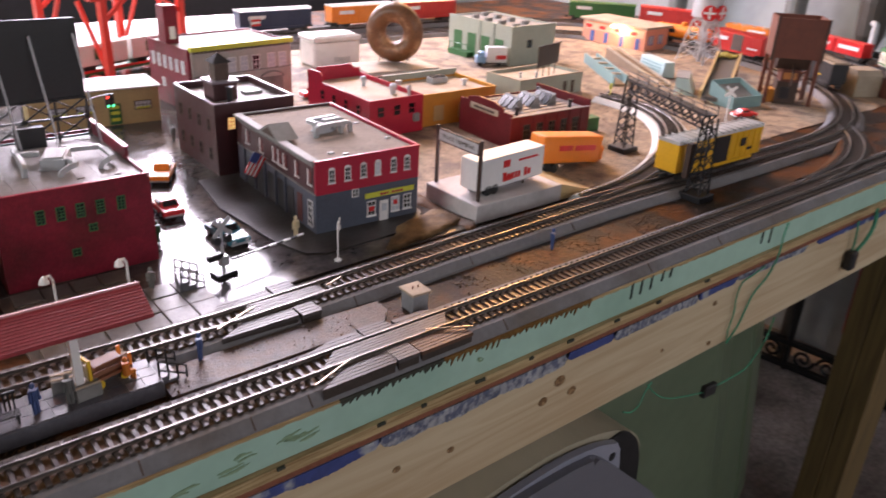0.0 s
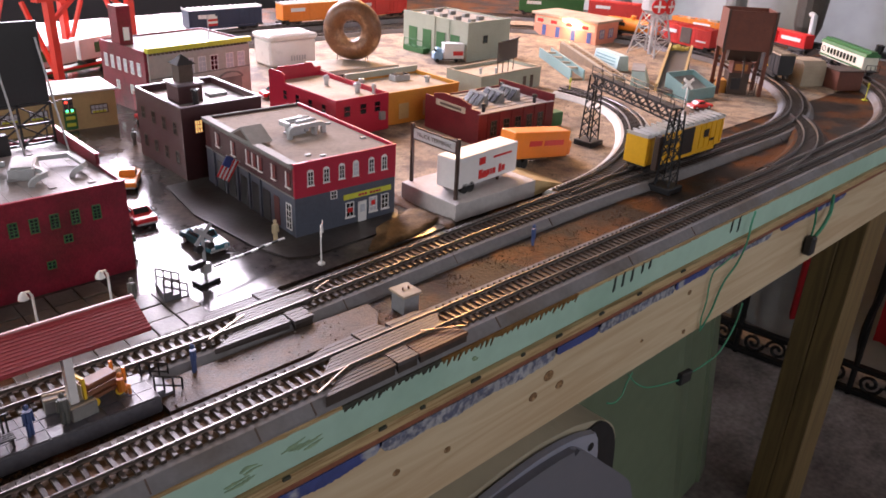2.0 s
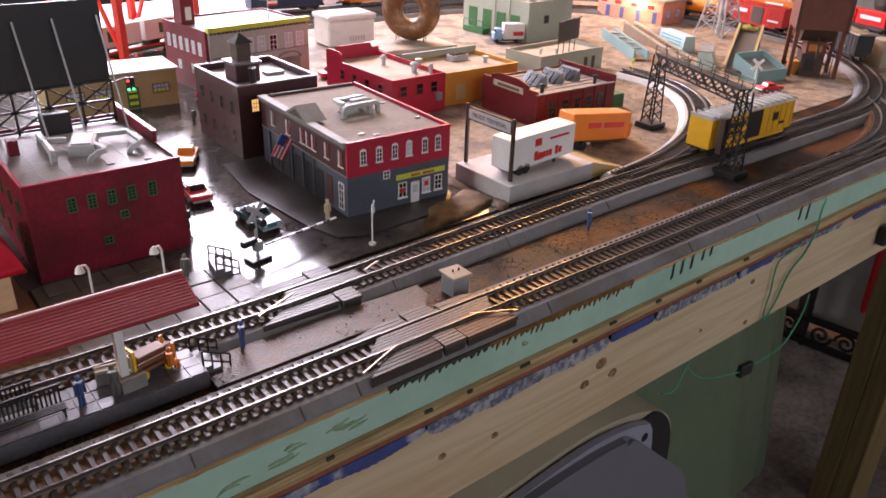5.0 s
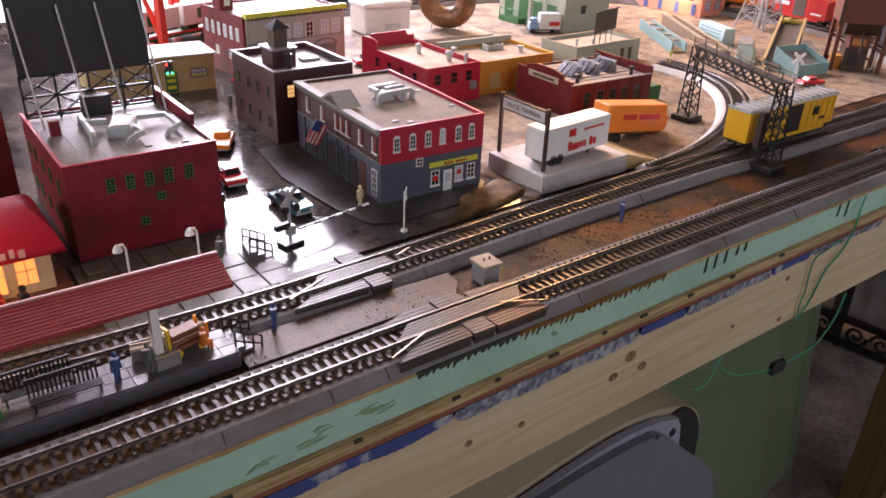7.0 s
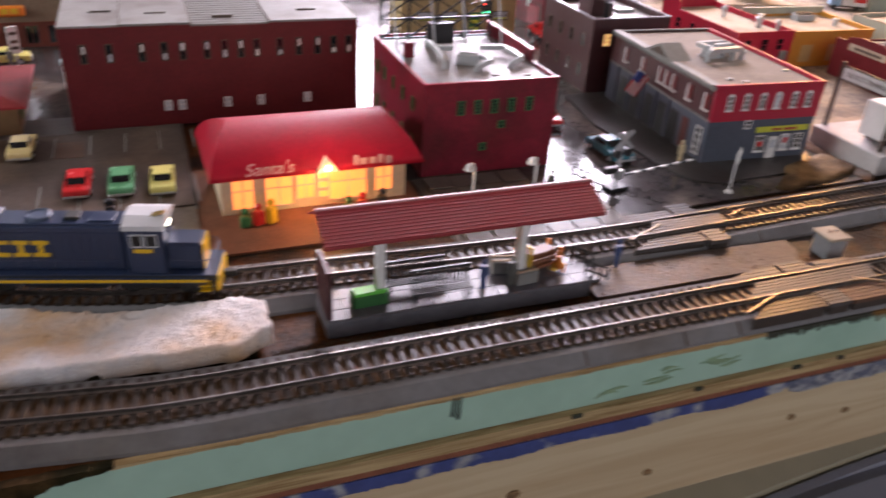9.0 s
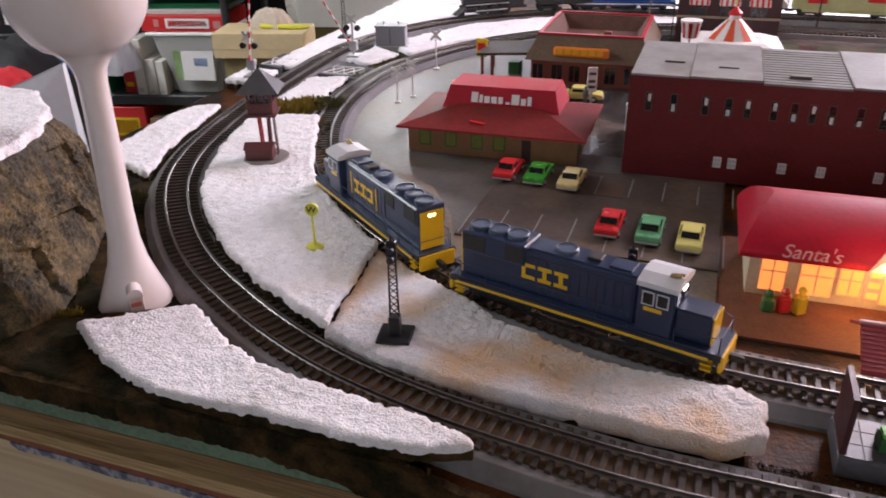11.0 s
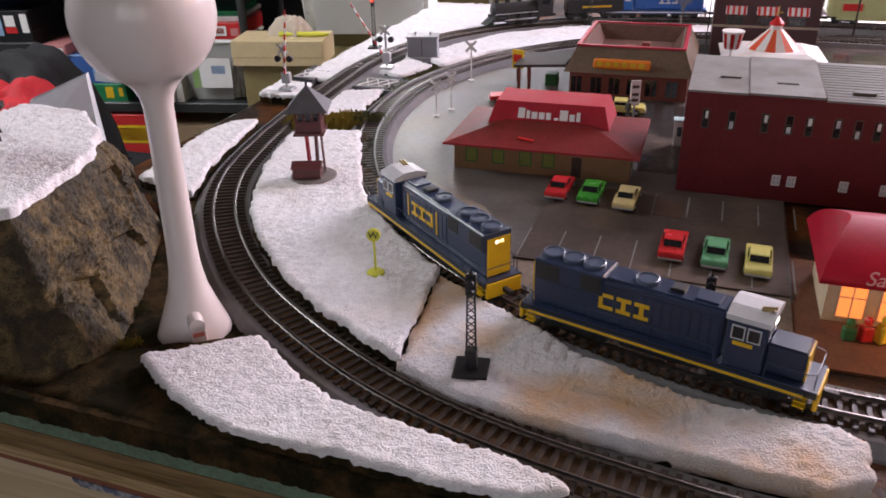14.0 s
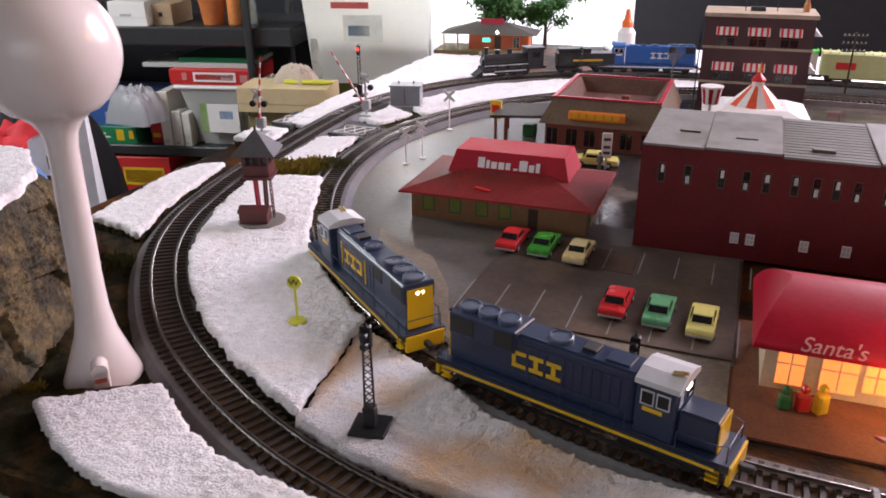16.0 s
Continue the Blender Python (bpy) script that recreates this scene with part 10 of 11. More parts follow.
carton("game_box", (-0.10, 0.04, -0.137, 0.10, 0.22, -0.124), box_green, "flat dark green game box", "board games")
carton("game_box", (-0.401, 0.0, Z, -0.240, 0.22, -0.318), box_green, "green board game box with white and yellow print", "board games", marks=((0.03, 0.25, 0.15, 0.8, white), (0.2, 0.35, 0.5, 0.45, white), (0.2, 0.55, 0.42, 0.65, white), (0.62, 0.2, 0.76, 0.85, yellow), (0.86, 0.3, 0.94, 0.8, yellow)))
carton("game_box", (-0.455, 0.01, -0.3175, -0.207, 0.24, -0.236), box_blue, "blue board game box", "board games", marks=((0.08, 0.55, 0.2, 0.85, M("pale_blue_print", (0.30, 0.42, 0.62), 0.4)), (0.5, 0.2, 0.9, 0.5, MATS["pale_blue_print"]), (0.02, 0.93, 0.98, 0.99, MATS["pale_blue_print"])))
carton("game_box", (-0.62, 0.02, Z, -0.46, 0.24, -0.318), box_blue, "dark blue board game box on the shelf", "board games", marks=((0.2, 0.3, 0.8, 0.6, white),))
carton("game_box", (-0.466, 0.0, -0.2355, -0.392, 0.2, -0.208), pink, "pale red and white game box", "board games", marks=((0.1, 0.3, 0.9, 0.7, white),))
carton("game_box", (-0.205, 0.02, Z, -0.17, 0.2, -0.285), box_red, "narrow red card box standing on end", "board games", marks=((0.2, 0.2, 0.8, 0.35, yellow),))
carton("game_box", (-0.58, 0.0, -0.1995, -0.478, 0.2, -0.115), black, "black boxed set with white and red print", "board games", marks=((0.30, 0.5, 0.58, 0.85, white), (0.28, 0.28, 0.6, 0.48, box_red), (0.75, 0.3, 0.95, 0.9, white), (0.05, 0.2, 0.2, 0.8, MATS["pale_blue_print"])))
carton("game_box", (-0.71, 0.0, -0.1995, -0.60, 0.2, -0.12), box_blue, "blue boxed set with white print", "board games", marks=((0.2, 0.5, 0.7, 0.85, white), (0.1, 0.15, 0.4, 0.3, box_red)))
for k, (x, w, h, lb) in enumerate(((-0.158, 0.030, 0.155, "pale paper pad standing on the shelf"), (-0.125, 0.028, 0.10, "white card folder standing on the shelf"), (-0.093, 0.022, 0.095, "white card folder standing on the shelf"))):
    carton("card_pad", (x, -0.004, Z, x + w, 0.16, Z + h), M("pale_card", (0.62, 0.60, 0.55), 0.6, var=0.06), lb, "card pads", marks=((0.2, 0.05, 0.6, 0.12, vent_grey),))
carton("game_box", (-0.347, -0.006, -0.5595, -0.150, 0.25, -0.405), box_red, "red board game box with a yellow title bar", "board games", marks=((0.26, 0.45, 0.9, 0.80, yellow), (0.29, 0.5, 0.87, 0.75, box_red), (0.0, 0.0, 0.16, 1.0, M("olive_yellow_print", (0.42, 0.35, 0.04), 0.4)), (0.3, 0.1, 0.8, 0.25, MATS["olive_yellow_print"])))
carton("storage_carton", (-0.14, 0.0, -0.5595, 0.07, 0.24, -0.44), card, "plain brown card carton", "cartons")
carton("storage_carton", (-0.60, 0.0, -0.5595, -0.37, 0.24, -0.46), card, "plain brown card carton", "cartons")
Z2 = -0.0355
carton("storage_carton", (-0.262, 0.0, Z2, -0.155, 0.2, 0.028), white, "white card carton on the upper shelf", "cartons", marks=((0.3, 0.4, 0.6, 0.5, vent_grey),))
carton("storage_carton", (-0.150, 0.03, Z2, -0.095, 0.16, 0.02), card, "small tan card carton on the upper shelf", "cartons", marks=((0.3, 0.4, 0.5, 0.6, black),))
pot = bm_new()
lathe(pot, ((28, 0), (36, 62), (38, 62), (38, 72), (30, 72), (28, 60)), 24)
px, py = on_shelf(0.01, 0.06)
solo("clay_pot", pot, M("orange_clay", (0.50, 0.15, 0.04), 0.5, var=0.2), pose(px, py, Z2 + 0.0005), "orange clay pot on the upper shelf", "pot")
jar = bm_new()
lathe(jar, ((16, 0), (18, 4), (18, 60), (12, 70), (12, 78), (10, 78), (10, 70), (16, 58), (16, 5)), 20)
px, py = on_shelf(0.125, 0.04)
solo("glass_jar", jar, glass("clear_jar", (0.85, 0.9, 0.88), 0.1, 0.8), pose(px, py, Z2 + 0.0005), "small clear jar on the upper shelf", "jar")
can = bm_new()
lathe(can, ((17, 0), (18, 2), (18, 66), (17, 68)), 20)
px, py = on_shelf(0.075, 0.05)
solo("spray_can", can, M("orange_can", (0.62, 0.22, 0.06), 0.35, var=0.2), pose(px, py, Z2 + 0.0005), "small orange and white can on the upper shelf", "can")
for k in range(5):
    carton("storage_carton", (-0.36 - k * 0.09, 0.02, Z2, -0.28 - k * 0.09, 0.2, 0.03 + 0.02 * (k % 3)), (black, box_blue, black)[k % 3], "dark assorted carton on the upper shelf", "cartons")

clear_pl = sheer("milky_clear_plastic", (0.80, 0.80, 0.78), 0.2, 0.6)


def tub(name, x0, y0, z0, x1, y1, z1, label, taper, lidm, marks=()):
    px, py = on_shelf((x0 + x1) / 2, y0)
    t = thing(name, px, py, z0, SHR, label, "storage tub", "storage tubs")
    w, d, h = x1 - x0, y1 - y0, z1 - z0
    b = bm_new()
    outer_v = [[b.verts.new((sx * (w / 2 - (1 - f) * taper), (taper * (1 - f) if sy < 0 else d - taper * (1 - f)), f * h)) for sx, sy in ((-1, -1), (1, -1), (1, 1), (-1, 1))] for f in (0, 1)]
    for i in range(4):
        j = (i + 1) % 4
        b.faces.new((outer_v[0][i], outer_v[0][j], outer_v[1][j], outer_v[1][i]))
    b.faces.new(outer_v[0][::-1])
    bmesh.ops.bevel(b, geom=[e for e in b.edges if abs(e.verts[0].co.z - e.verts[1].co.z) > 0.01], offset=min(w, d) * 0.12, segments=4, affect="EDGES")
    bmesh.ops.solidify(b, geom=b.faces[:], thickness=0.002)
    part("tub", b, clear_pl, t, "milky clear plastic tub", mm=False)
    if lidm:
        mbox("lid", (-w / 2 - 0.006, -0.006, h, w / 2 + 0.006, d + 0.006, h + 0.012), lidm, t, "white snap lid", bevel=0.004)
    for (u0, v0, u1, v1, m_) in marks:
        mbox("label_sheet", (-w / 2 + u0 * w, -0.003 + taper * (1 - v0) * 0.0, v0 * h, -w / 2 + u1 * w, -0.0015, v1 * h), m_, t)
    mbox("packed_load", (-w / 2 + taper + 0.006, taper + 0.006, 0.004, w / 2 - taper - 0.006, d - taper - 0.006, h * (0.22 if h > 0.3 else 0.6)), M("pale_contents", (0.42, 0.40, 0.36), 0.8, var=0.3, scale=30), t)
    return t


tub("storage_tub", -0.100, 0.0, Z, 0.115, 0.19, -0.205, "clear plastic tub with a white lid on a shelf", 0.030, white, ((0.30, 0.26, 0.82, 0.76, white), (0.30, 0.26, 0.40, 0.76, M("lime_label", (0.30, 0.62, 0.06), 0.5)), (0.56, 0.5, 0.74, 0.64, MATS["pale_blue_print"])))
tub("large_bin", 0.275, -0.10, -0.165, 0.69, 0.20, 0.34, "large milky plastic bin with a paper label", 0.035, None, ((0.34, 0.22, 0.58, 0.35, M("paper_label", (0.66, 0.68, 0.62), 0.6)), (0.37, 0.25, 0.50, 0.30, M("blue_print", (0.15, 0.3, 0.5), 0.5)), (0.27, 0.38, 0.50, 0.41, M("red_print", (0.45, 0.08, 0.08), 0.5)), (0.30, 0.425, 0.44, 0.445, MATS["red_print"])))
bench2 = thing("side_bench", SHX, SHY, 0, SHR, "plain low wooden bench beside the shelving", "bench")
mbox("bench_top", (0.17, -0.27, -0.47, 0.85, 0.30, -0.44), pine, bench2)
for x in (0.18, 0.80):
    for y in (-0.26, 0.25):
        mbox("bench_leg", (x, y, FLOOR, x + 0.04, y + 0.04, -0.4705), pine, bench2)
carton("storage_carton", (0.19, -0.22, -0.4395, 0.52, -0.02, -0.205), M("olive_card", (0.23, 0.19, 0.08), 0.6), "olive brown carton behind the crossing gate", "cartons")
carton("storage_carton", (0.28, -0.015, -0.4395, 0.70, 0.20, -0.166), M("olive_card", (0.23, 0.19, 0.08), 0.6), "olive brown carton under a plastic bin", "cartons")
carton("wooden_board_box", (0.175, -0.24, -0.2045, 0.40, -0.115, -0.145), M("pale_pine", (0.60, 0.48, 0.28), 0.55, var=0.1), "pale wooden flat box", "cartons")


def crumple(name, x, y, z, w, d, h, material, label, category, seed, n=22, sharp=0.0, folds=0.3):
    """A crumpled film or cloth heap."""
    vs, fs = [], []
    for j in range(n + 1):
        for i in range(n + 1):
            u, v = i / n - 0.5, j / n - 0.5
            e = max(0.0, 1 - (2 * abs(u)) ** 4) * max(0.0, 1 - (2 * abs(v)) ** 4)
            k = noise.fractal(Vector((u * 4, v * 4, seed)), 0.9, 2, 4)
            vs.append((u * w + 0.1 * w * noise.noise(Vector((u * 5, v * 5, seed + 4))), v * d, h * e ** 0.5 * (0.75 + folds * k + sharp * abs(noise.noise(Vector((u * 9, v * 9, seed + 2))))) if e > 0.01 else 0.0))
    for j in range(n):
        for i in range(n):
            a = j * (n + 1) + i
            fs.append((a, a + 1, a + n + 2, a + n + 1))
    me = bpy.data.meshes.new(name)
    me.from_pydata(vs, [], fs)
    me.materials.append(material)
    me.shade_smooth()
    o = tagged(new(name, me), label, category)
    o.location = (x, y, z)
    return o


film = sheer("crinkled_film", (0.62, 0.62, 0.66), 0.12, 0.45)
px, py = on_shelf(-0.19, 0.0)
crumple("plastic_bag", px - 0.01, py - 0.03, -0.29, 0.13, 0.12, 0.115, film, "crumpled clear plastic bag on the boxes", "plastic bag", 2.0, 46, 0.2, 0.16)
px, py = on_shelf(0.30, -0.155)
crumple("crumpled_paper", px, py, -0.1448, 0.085, 0.07, 0.052, M("tan_paper", (0.50, 0.42, 0.34), 0.7, var=0.15), "crumpled tan packing paper", "paper", 6.0, 34, 0.15, 0.18)
pen = bm_new()
rod(pen, (-62, 0, 6), (40, 0, 6), 6, 14)
rod(pen, (40, 0, 6), (62, 0, 6), 5.2, 14, 3.4)
px, py = on_shelf(0.345, -0.19)
solo("marker_pen", pen, lime, pose(px, py, -0.1444, 0, 0, 12), "yellow green marker pen lying on the wooden box", "pen")
crumple("blue_bag", -1.52, 0.72, -0.40, 0.22, 0.22, 0.30, M("blue_bag_plastic", (0.16, 0.34, 0.68), 0.35, var=0.1), "crumpled blue plastic bag beside the shelf", "plastic bag", 9.0, folds=0.12)
crumple("red_cloth", -1.64, 0.90, -0.40, 0.20, 0.20, 0.34, M("red_cloth", (0.45, 0.012, 0.02), 0.8, var=0.2), "bundle of red and white cloth", "cloth", 13.0, folds=0.1)
crumple("dark_cloth", -1.78, 1.05, -0.40, 0.28, 0.26, 0.36, M("black_cloth", (0.012, 0.012, 0.014), 0.9, var=0.3), "heap of black cloth beside the shelf", "cloth", 17.0, folds=0.1)
# a stiff white paper bag with dark print, leaning
wb = thing("white_paper_bag", -1.425, 0.80, -0.40, 32, "stiff white paper bag with dark print bars", "paper bag")
b = bm_new()
for z, w, d in ((0.0, 0.055, 0.035), (0.1, 0.056, 0.03), (0.2, 0.054, 0.022), (0.29, 0.052, 0.012)):
    for sx, sy in ((-1, -1), (1, -1), (1, 1), (-1, 1)):
        b.verts.new((sx * w, sy * d + 0.05 * z, z + (0.02 * sx if z > 0.2 else 0)))
b.verts.ensure_lookup_table()
for k in range(3):
    for i in range(4):
        j = (i + 1) % 4
        b.faces.new([b.verts[q] for q in (4 * k + i, 4 * k + j, 4 * k + 4 + j, 4 * k + 4 + i)])
part("bag", b, M("white_bag_paper", (0.62, 0.62, 0.66), 0.5, var=0.08, scale=12, bump=0.4, bscale=30), wb, mm=False)
for k in range(4):
    mbox("print_bar", (-0.02 + 0.004 * (k % 2), -0.0375 + 0.012 * (k - 1) * 0.3, 0.12 + k * 0.035, 0.0, -0.0355 + 0.012 * (k - 1) * 0.3, 0.145 + k * 0.035), black, wb)
stool = thing("low_trestle", 0, 0, 0, 0, "dark low trestle under the bags", "trestle")
mbox("top", (-2.0, 0.58, -0.43, -1.34, 1.22, -0.4005), shelf_black, stool)
for x in (-1.98, -1.38):
    for y in (0.60, 1.17):
        mbox("leg", (x, y, FLOOR, x + 0.03, y + 0.03, -0.4305), shelf_black, stool)

# hanging sheet, dark cloth, glue bottle and drum behind the back of the table
vs, fs = [], []
n = 60
for j in range(13):
    for i in range(n + 1):
        u = i / n
        vs.append((-0.98 + 0.46 * u, 1.50 + 0.022 * math.sin(u * 40 + 1.2 * math.sin(u * 9)) + 0.01 * noise.noise(Vector((u * 20, j, 1))), -0.25 + j * 0.06))
for j in range(12):
    for i in range(n):
        a = j * (n + 1) + i
        fs.append((a, a + 1, a + n + 2, a + n + 1))
me = bpy.data.meshes.new("sheet")
me.from_pydata(vs, [], fs)
me.materials.append(sheer("white_plastic_sheet", (0.80, 0.80, 0.85), 0.35, 0.5))
me.shade_smooth()
tagged(new("plastic_curtain", me), "white plastic sheet hanging in folds behind the table", "plastic sheet")
bot = thing("glue_bottle", -0.50, 1.29, 0.0012, 0, "white glue bottle with an orange nozzle cap", "bottle")
b = bm_new()
lathe(b, ((15, 0), (16.5, 4), (16.5, 36), (12, 43), (8, 46)), 20)
part("body", b, white, bot, smooth=False)
b = bm_new()
lathe(b, ((10, 46), (10, 55), (6.5, 60), (3.5, 76), (2.5, 78)), 16)
part("cap", b, M("orange_cap", (0.85, 0.17, 0.03), 0.4), bot, "orange nozzle cap")
drum = bm_new()
lathe(drum, ((0.13, -0.5), (0.135, -0.48), (0.135, 0.2), (0.12, 0.22)), 32)
solo("blue_drum", drum, M("blue_drum_plastic", (0.02, 0.10, 0.34), 0.4), pose(-0.50, 1.62, FLOOR + 0.5), "blue plastic drum standing behind the table", "drum", mm=False)
for x, y, z in ((-0.15, 0.985, 0.0012), (-0.05, 0.86, 0.0024)):
    up = thing("utility_pole", x, y, z, 10, "dark wooden utility pole with cross arms", "utility pole", "utility poles")
    b = bm_new()
    rod(b, (0, 0, 0), (0, 0, 92), 1.5, 8, 1.1)
    part("pole", b, brown_steel, up)
    for zz in (66, 76, 86):
        slab("cross_arm", up, (-15, -0.9, zz, 15, 0.9, zz + 1.8), brown_steel)
        b = bm_new()
        for k in range(6):
            rod(b, (-14 + k * 5.6, 0, zz + 1.8), (-14 + k * 5.6, 0, zz + 4), 0.7)
        pieces("insulator", b, vent_grey, up)
es = thing("easel_sign", -0.786, 0.102, 0.0890, 35, "black easel sign with pale lettering bars on the snow cap", "sign")
slab("board", es, (-30, 0, 26, 30, 2, 74), black, r=0.6)
slab("panel", es, (-27, -0.6, 36, 27, -0.05, 60), M("grey_sign_panel", (0.30, 0.29, 0.30), 0.5))
slab("red_panel", es, (-27, -0.6, 61, 27, -0.05, 72), crimson)
for x in (-18, -4, 9):
    slab("lettering_bar", es, (x, -1.1, 40, x + 9, -0.65, 56), black)
slab("ledge", es, (-33, -6, 22, 33, 3, 25.5), black)
for x, y in ((-26, -3), (26, -3), (-22, 18), (22, 18)):
    b = bm_new()
    rod(b, (x, y, 0), (x * 0.92, 1, 24), 1.1)
    part("leg", b, black, es)

# ---- under and beside the table ----
cabm = M("pale_green_plastic", (0.145, 0.19, 0.12), 0.35, var=0.12, scale=6)
gc = thing("green_bin", 0, 0, 0, 0, "dull green tapered plastic bin standing under the table", "bin")


def bin_ring(z):
    """Outline of the bin seen from above at height z: a flat front, a folded corner and the far side."""
    r, e = 0.746 - 0.218 * z, 0.950 - 0.225 * z
    return [(0.53, 0.62), (0.53, 0.16), (r - 0.012, 0.16), (r + 0.012, 0.1625), (r + 0.070, 0.182), (e - 0.065, 0.1885), (e - 0.060, 0.1835), (e - 0.006, 0.200), (e + 0.004, 0.212), (e + 0.010, 0.24), (e + 0.010, 0.62)]


b = bm_new()
rings = []
for z in (FLOOR, -0.60, -0.40, -0.20, -0.14):
    rings.append([b.verts.new((x, y, z)) for x, y in bin_ring(z)])
for p, q in zip(rings, rings[1:]):
    for i in range(len(p)):
        j = (i + 1) % len(p)
        b.faces.new((p[i], p[j], q[j], q[i]))
b.faces.new(rings[-1])
part("body", b, cabm, gc, mm=False)
b = bm_new()
prism(b, [(x + (0.012 if x > 0.6 else -0.012), y + (0.012 if y > 0.4 else -0.012)) for x, y in bin_ring(-0.14)], -0.138, -0.120)
part("lid", b, cabm, gc, mm=False)
tote_beige = M("beige_moulded_plastic", (0.44, 0.39, 0.28), 0.42, var=0.06, scale=10, bump=0.15, bscale=300)
tote_grey = M("grey_moulded_plastic", (0.16, 0.16, 0.19), 0.42, var=0.06, scale=10, bump=0.2, bscale=400)
lip_grey = M("blue_grey_plastic_lip", (0.32, 0.33, 0.40), 0.35, var=0.05)
bt = thing("moulded_tote", 0, 0, 0, 0, "beige and grey moulded plastic tote under the table", "tote")


def smooth3(pts, n=6):
    out = []
    for i in range(len(pts) - 1):
        p0, p1, p2, p3 = (Vector(pts[max(0, min(len(pts) - 1, i + k))]) for k in (-1, 0, 1, 2))
        for j in range(n):
            t = j / n
            out.append(0.5 * (2 * p1 + (p2 - p0) * t + (2 * p0 - 5 * p1 + 4 * p2 - p3) * t * t + (3 * p1 - p0 - 3 * p2 + p3) * t ** 3))
    return out + [Vector(pts[-1])]


def moulded(name, prof, y0, y1, material, label, r, rise=0.0):
    """A moulded plate with the outline prof in x and z, its front edges rounded."""
    f = bm_new()
    profile_y(f, prof, y0, y1)
    for v in f.verts:
        if v.co.y > y0 + 0.001 and v.co.z > FLOOR + 0.01:
            v.co.z += rise * min(1.0, max(0.0, (0.45 - v.co.x) / 0.12))
    bmesh.ops.bevel(f, geom=[e for e in f.edges if all(abs(v.co.y - y0) < 1e-6 for v in e.verts) and min(v.co.z for v in e.verts) > FLOOR + 0.01], offset=r, segments=3, affect="EDGES")
    part(name, f, material, bt, label, mm=False)


def hood(*pts):
    """A smooth outline through the points, closed down to the floor."""
    top = [(p.x, p.z) for p in smooth3([(x, 0.0, z) for x, z in pts], 5)]
    return [(top[0][0], FLOOR)] + [(top[-1][0], FLOOR)] + top[::-1]


moulded("shell", hood((-0.12, -0.334), (0.0, -0.286), (0.10, -0.262), (0.206, -0.2445), (0.311, -0.2335), (0.375, -0.2375), (0.418, -0.2475), (0.455, -0.264), (0.476, -0.288), (0.484, -0.33), (0.488, -0.46)), 0.056, 0.26, tote_beige, "rounded beige shell", 0.004, 0.075)
# flat plate: the dark of a recess is painted black, not hollowed
moulded("opening", hood((0.415, -0.257), (0.438, -0.2555), (0.458, -0.2690), (0.4735, -0.293), (0.4805, -0.335), (0.484, -0.46)), 0.0530, 0.0558, black, "flat black plate painting the dark recess in the shell", 0.0008)
moulded("rim", hood((-0.12, -0.340), (0.0, -0.292), (0.10, -0.268), (0.206, -0.250), (0.311, -0.2385), (0.375, -0.243), (0.410, -0.253), (0.421, -0.259), (0.425, -0.275), (0.428, -0.289)), 0.0445, 0.0525, lip_grey, "pale blue grey rim", 0.002)
moulded("front_panel", hood((-0.117, -0.3458), (0.009, -0.2914), (0.113, -0.2662), (0.215, -0.2495), (0.298, -0.2448), (0.354, -0.2469), (0.383, -0.2558), (0.438, -0.3060), (0.482, -0.3479), (0.500, -0.3720), (0.513, -0.4160), (0.520, -0.4945)), 0.035, 0.0442, tote_grey, "dark grey front panel", 0.007)
b = bm_new()
rod(b, (0.411, 0.0440, -0.271), (0.411, 0.0470, -0.271), 0.0055, 12)
part("screw_hole", b, black, bt, mm=False)

iron = M("black_wrought_iron", (0.015, 0.014, 0.014), 0.5, 0.4, var=0.2)
ir = thing("iron_railing", 1.66, 0, FLOOR, 8, "black wrought iron railing with scrolls standing on the floor", "railing")
for k in range(8):
    y = -0.45 + k * 0.14
    b = bm_new()
    for i in range(18):
        a0, a1 = i * 0.9, (i + 1) * 0.9
        rod(b, (0.006 * math.cos(a0), y + 0.006 * math.sin(a0), 0.10 + i * 0.04), (0.006 * math.cos(a1), y + 0.006 * math.sin(a1), 0.14 + i * 0.04), 0.008, 6)
    rod(b, (0, y, 0), (0, y, 0.82), 0.007, 8)
    part("twisted_bar", b, iron, ir, mm=False)
    b = bm_new()
    pts = []
    for i in range(22):
        a = i * 0.45
        r = 0.027 - 0.00105 * i
        pts.append((0, y + 0.04 + r * math.cos(a), 0.044 + r * math.sin(a)))
    path_rod(b, pts, 0.0045, 6)
    part("scroll", b, iron, ir, "iron scroll", mm=False)
    b = bm_new()
    path_rod(b, [(0, 2 * y + 0.14 - p[1], 0.088 - p[2]) for p in pts], 0.0045, 6)
    part("scroll", b, iron, ir, "iron scroll", mm=False)
for z in (0.012, 0.078, 0.8):
    b = bm_new()
    bar(b, (0, -0.5, z), (0, 0.65, z), 0.018, 0.012)
    part("rail", b, iron, ir, mm=False)
for k, (x, y, w) in enumerate(((1.675, 0.27, 0.07), (1.715, 0.0, 0.22), (1.745, -0.42, 0.12))):
    vs, fs = [], []
    for j in range(14):
        for i in range(15):
            u = i / 14
            vs.append((x + 0.014 * math.sin(u * 14 + k), y + w * (u - 0.5), FLOOR + 0.12 + j * 0.05))
    for j in range(13):
        for i in range(14):
            a = j * 15 + i
            fs.append((a, a + 1, a + 16, a + 15))
    me = bpy.data.meshes.new("cloth")
    me.from_pydata(vs, [], fs)
    me.materials.append(MATS["red_cloth"])
    me.shade_smooth()
    tagged(new("red_cover", me), "bright red cloth cover hanging behind the railing", "cloth", "red covers")
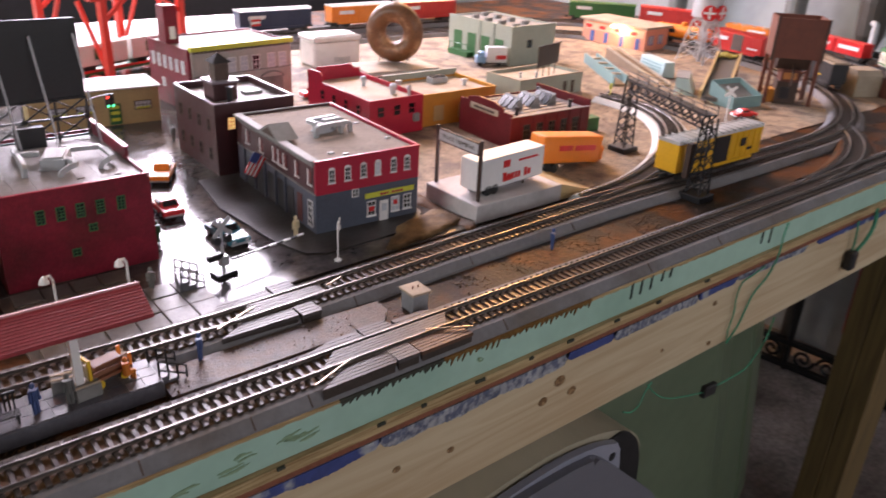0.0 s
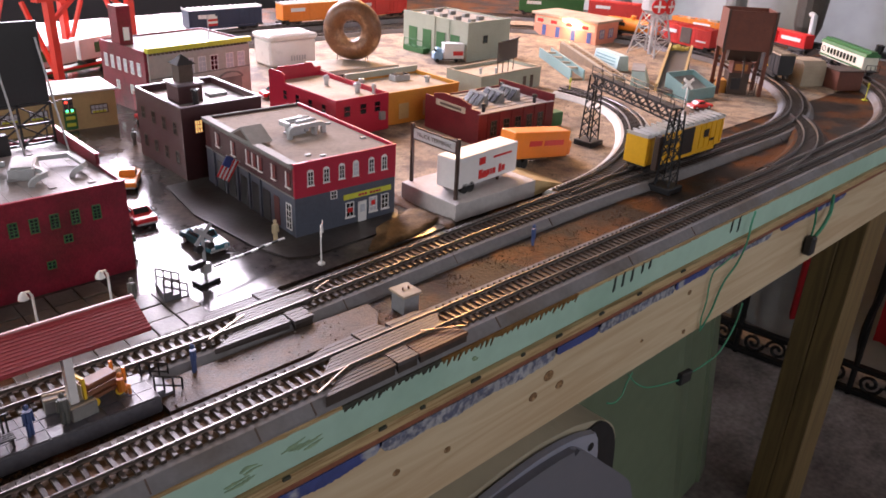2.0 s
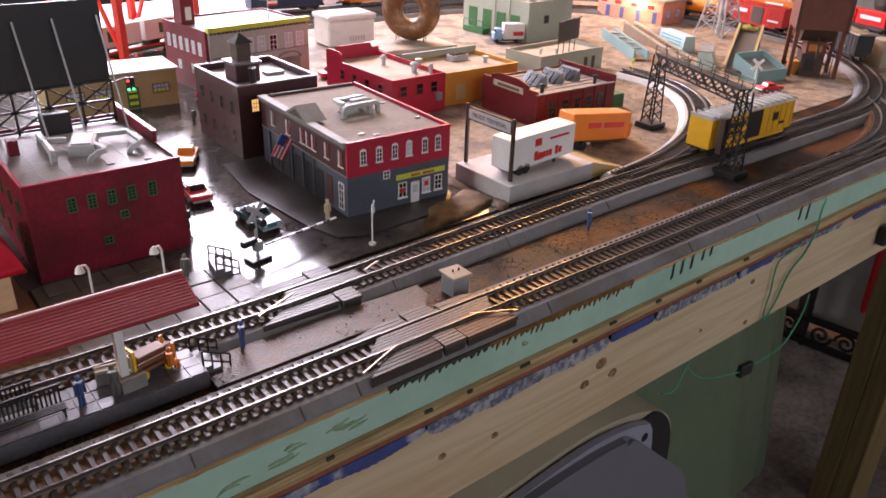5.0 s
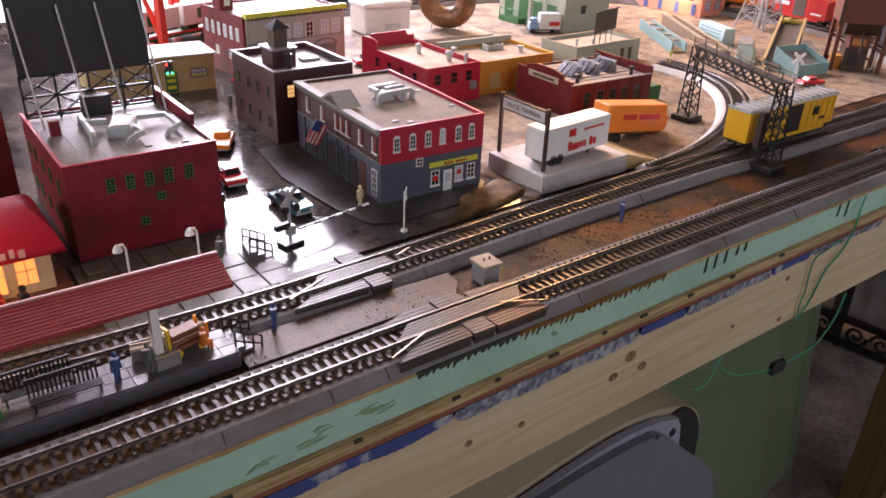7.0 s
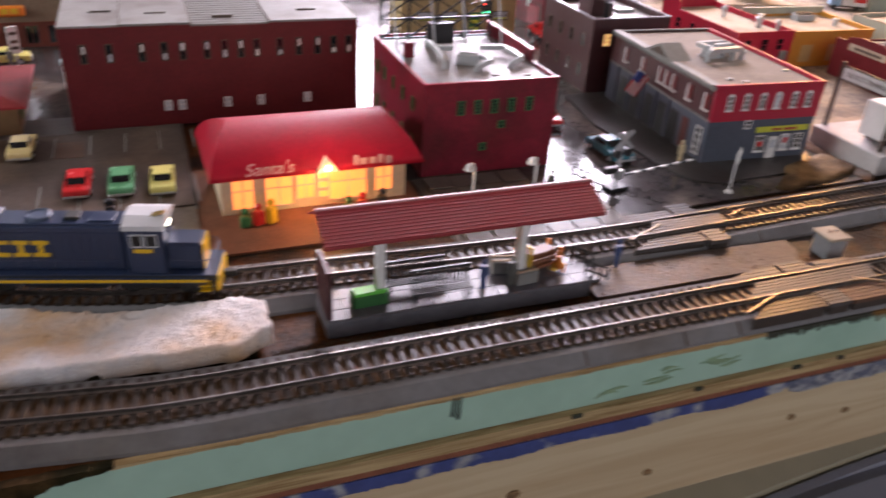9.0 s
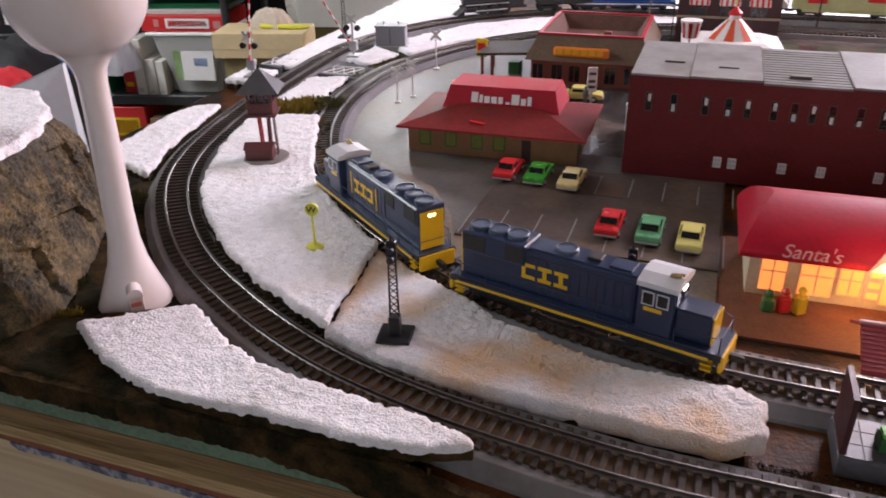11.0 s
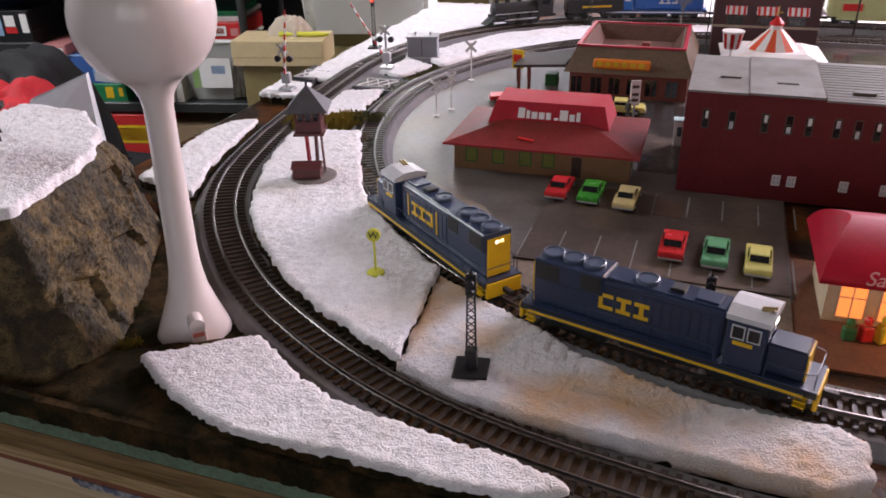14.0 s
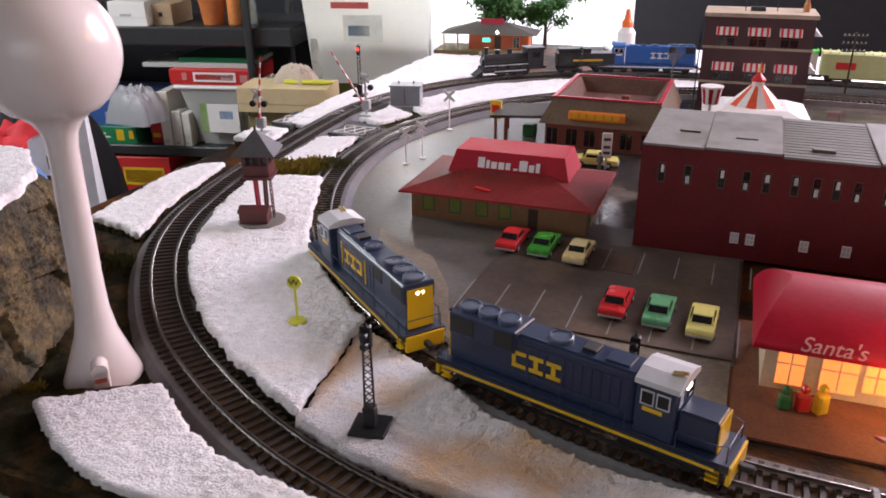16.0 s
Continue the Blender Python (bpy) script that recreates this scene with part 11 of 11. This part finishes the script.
for y in (0.62, 0.95):
    b = bm_new()
    rod(b, (1.70, y, FLOOR), (1.70, y, 1.6), 0.025, 16)
    solo("wall_pipe", b, M("dull_pipe", (0.20, 0.20, 0.19), 0.45, 0.5, var=0.2, scale=8), Matrix.Identity(4), "dull grey vertical pipe against the wall", "pipe", "wall pipes", mm=False)
vb = thing("pipe_valve", 1.66, 0.42, FLOOR, 0, "dark iron pipe with a grey lever valve against the wall", "pipe")
b = bm_new()
rod(b, (0, 0, 0), (0, 0, 1.4), 0.019, 14)
part("pipe", b, M("dark_iron_pipe", (0.07, 0.06, 0.05), 0.5, 0.4, var=0.25), vb, mm=False)
b = bm_new()
lathe(b, ((0.020, 0.80), (0.030, 0.83), (0.034, 0.90), (0.030, 0.97), (0.020, 1.0)), 16)
part("valve_body", b, MATS["dark_iron_pipe"], vb, mm=False)
b = bm_new()
path_rod(b, ((-0.02, -0.01, 0.86), (-0.05, -0.03, 0.86), (-0.07, -0.04, 0.80), (-0.075, -0.045, 0.74)), 0.007, 8)
part("lever", b, vent_grey, vb, "pale lever", mm=False)
# green wires looping off the front board
wire = M("green_wire", (0.05, 0.28, 0.16), 0.5)
def loose_wire(pts, r, label):
    f = bm_new()
    path_rod(f, smooth3(pts), r, 6)
    solo("loose_wire", f, wire, Matrix.Identity(4), label, "wire", "loose wires", mm=False)


Y = TY0 - 0.0042
loose_wire(((0.538, Y, 0.0), (0.530, Y - 0.002, -0.012), (0.5275, Y - 0.003, -0.030), (0.520, Y - 0.001, -0.052), (0.503, Y, -0.066), (0.494, Y, -0.079), (0.486, Y, -0.097), (0.470, Y, -0.1135)), 0.0010, "thin green wire hanging down the front board")
loose_wire(((0.512, Y, -0.040), (0.490, Y - 0.001, -0.043), (0.474, Y, -0.048), (0.470, Y, -0.062), (0.4715, Y, -0.080), (0.468, Y, -0.098), (0.471, Y, -0.1135)), 0.0008, "thin green wire looping on the front board")
loose_wire(((0.748, Y, -0.030), (0.742, Y - 0.004, -0.048), (0.725, Y - 0.006, -0.062), (0.712, Y - 0.004, -0.074)), 0.0022, "bundle of green wire running to a plug")
loose_wire(((0.705, Y, -0.036), (0.703, Y - 0.003, -0.055), (0.706, Y - 0.002, -0.074)), 0.0012, "green wire running to a plug")
loose_wire(((0.560, Y, -0.1125), (0.545, Y - 0.003, -0.135), (0.515, Y - 0.006, -0.153), (0.485, Y - 0.007, -0.155), (0.452, Y - 0.007, -0.154)), 0.0009, "thin green wire sagging under the front board")
loose_wire(((0.434, Y - 0.007, -0.153), (0.405, Y - 0.006, -0.146), (0.376, Y - 0.005, -0.137), (0.358, Y - 0.003, -0.126), (0.346, Y, -0.1125)), 0.0007, "thin green wire sagging under the front board")
loose_wire(((0.352, Y, -0.1125), (0.341, Y - 0.002, -0.119), (0.333, Y - 0.004, -0.127), (0.322, Y - 0.004, -0.130), (0.312, Y - 0.003, -0.126)), 0.0008, "short curled end of green wire under the board")
plugb = bm_new()
bbox(plugb, -0.0105, -0.003, -0.0065, 0.0105, 0.003, 0.0065, r=0.001)
solo("wire_plug", plugb, black, pose(0.443, Y - 0.007, -0.1535, 0, 6, 0), "flat black plug joining two green wires", "plug", "wire plugs", mm=False)
clipb = bm_new()
bbox(clipb, 0.698, TY0 - 0.013, -0.095, 0.711, TY0 - 0.002, -0.072, r=0.002)
solo("wire_plug", clipb, black, Matrix.Identity(4), "small black plug hanging on green wire", "plug", "wire plugs", mm=False)
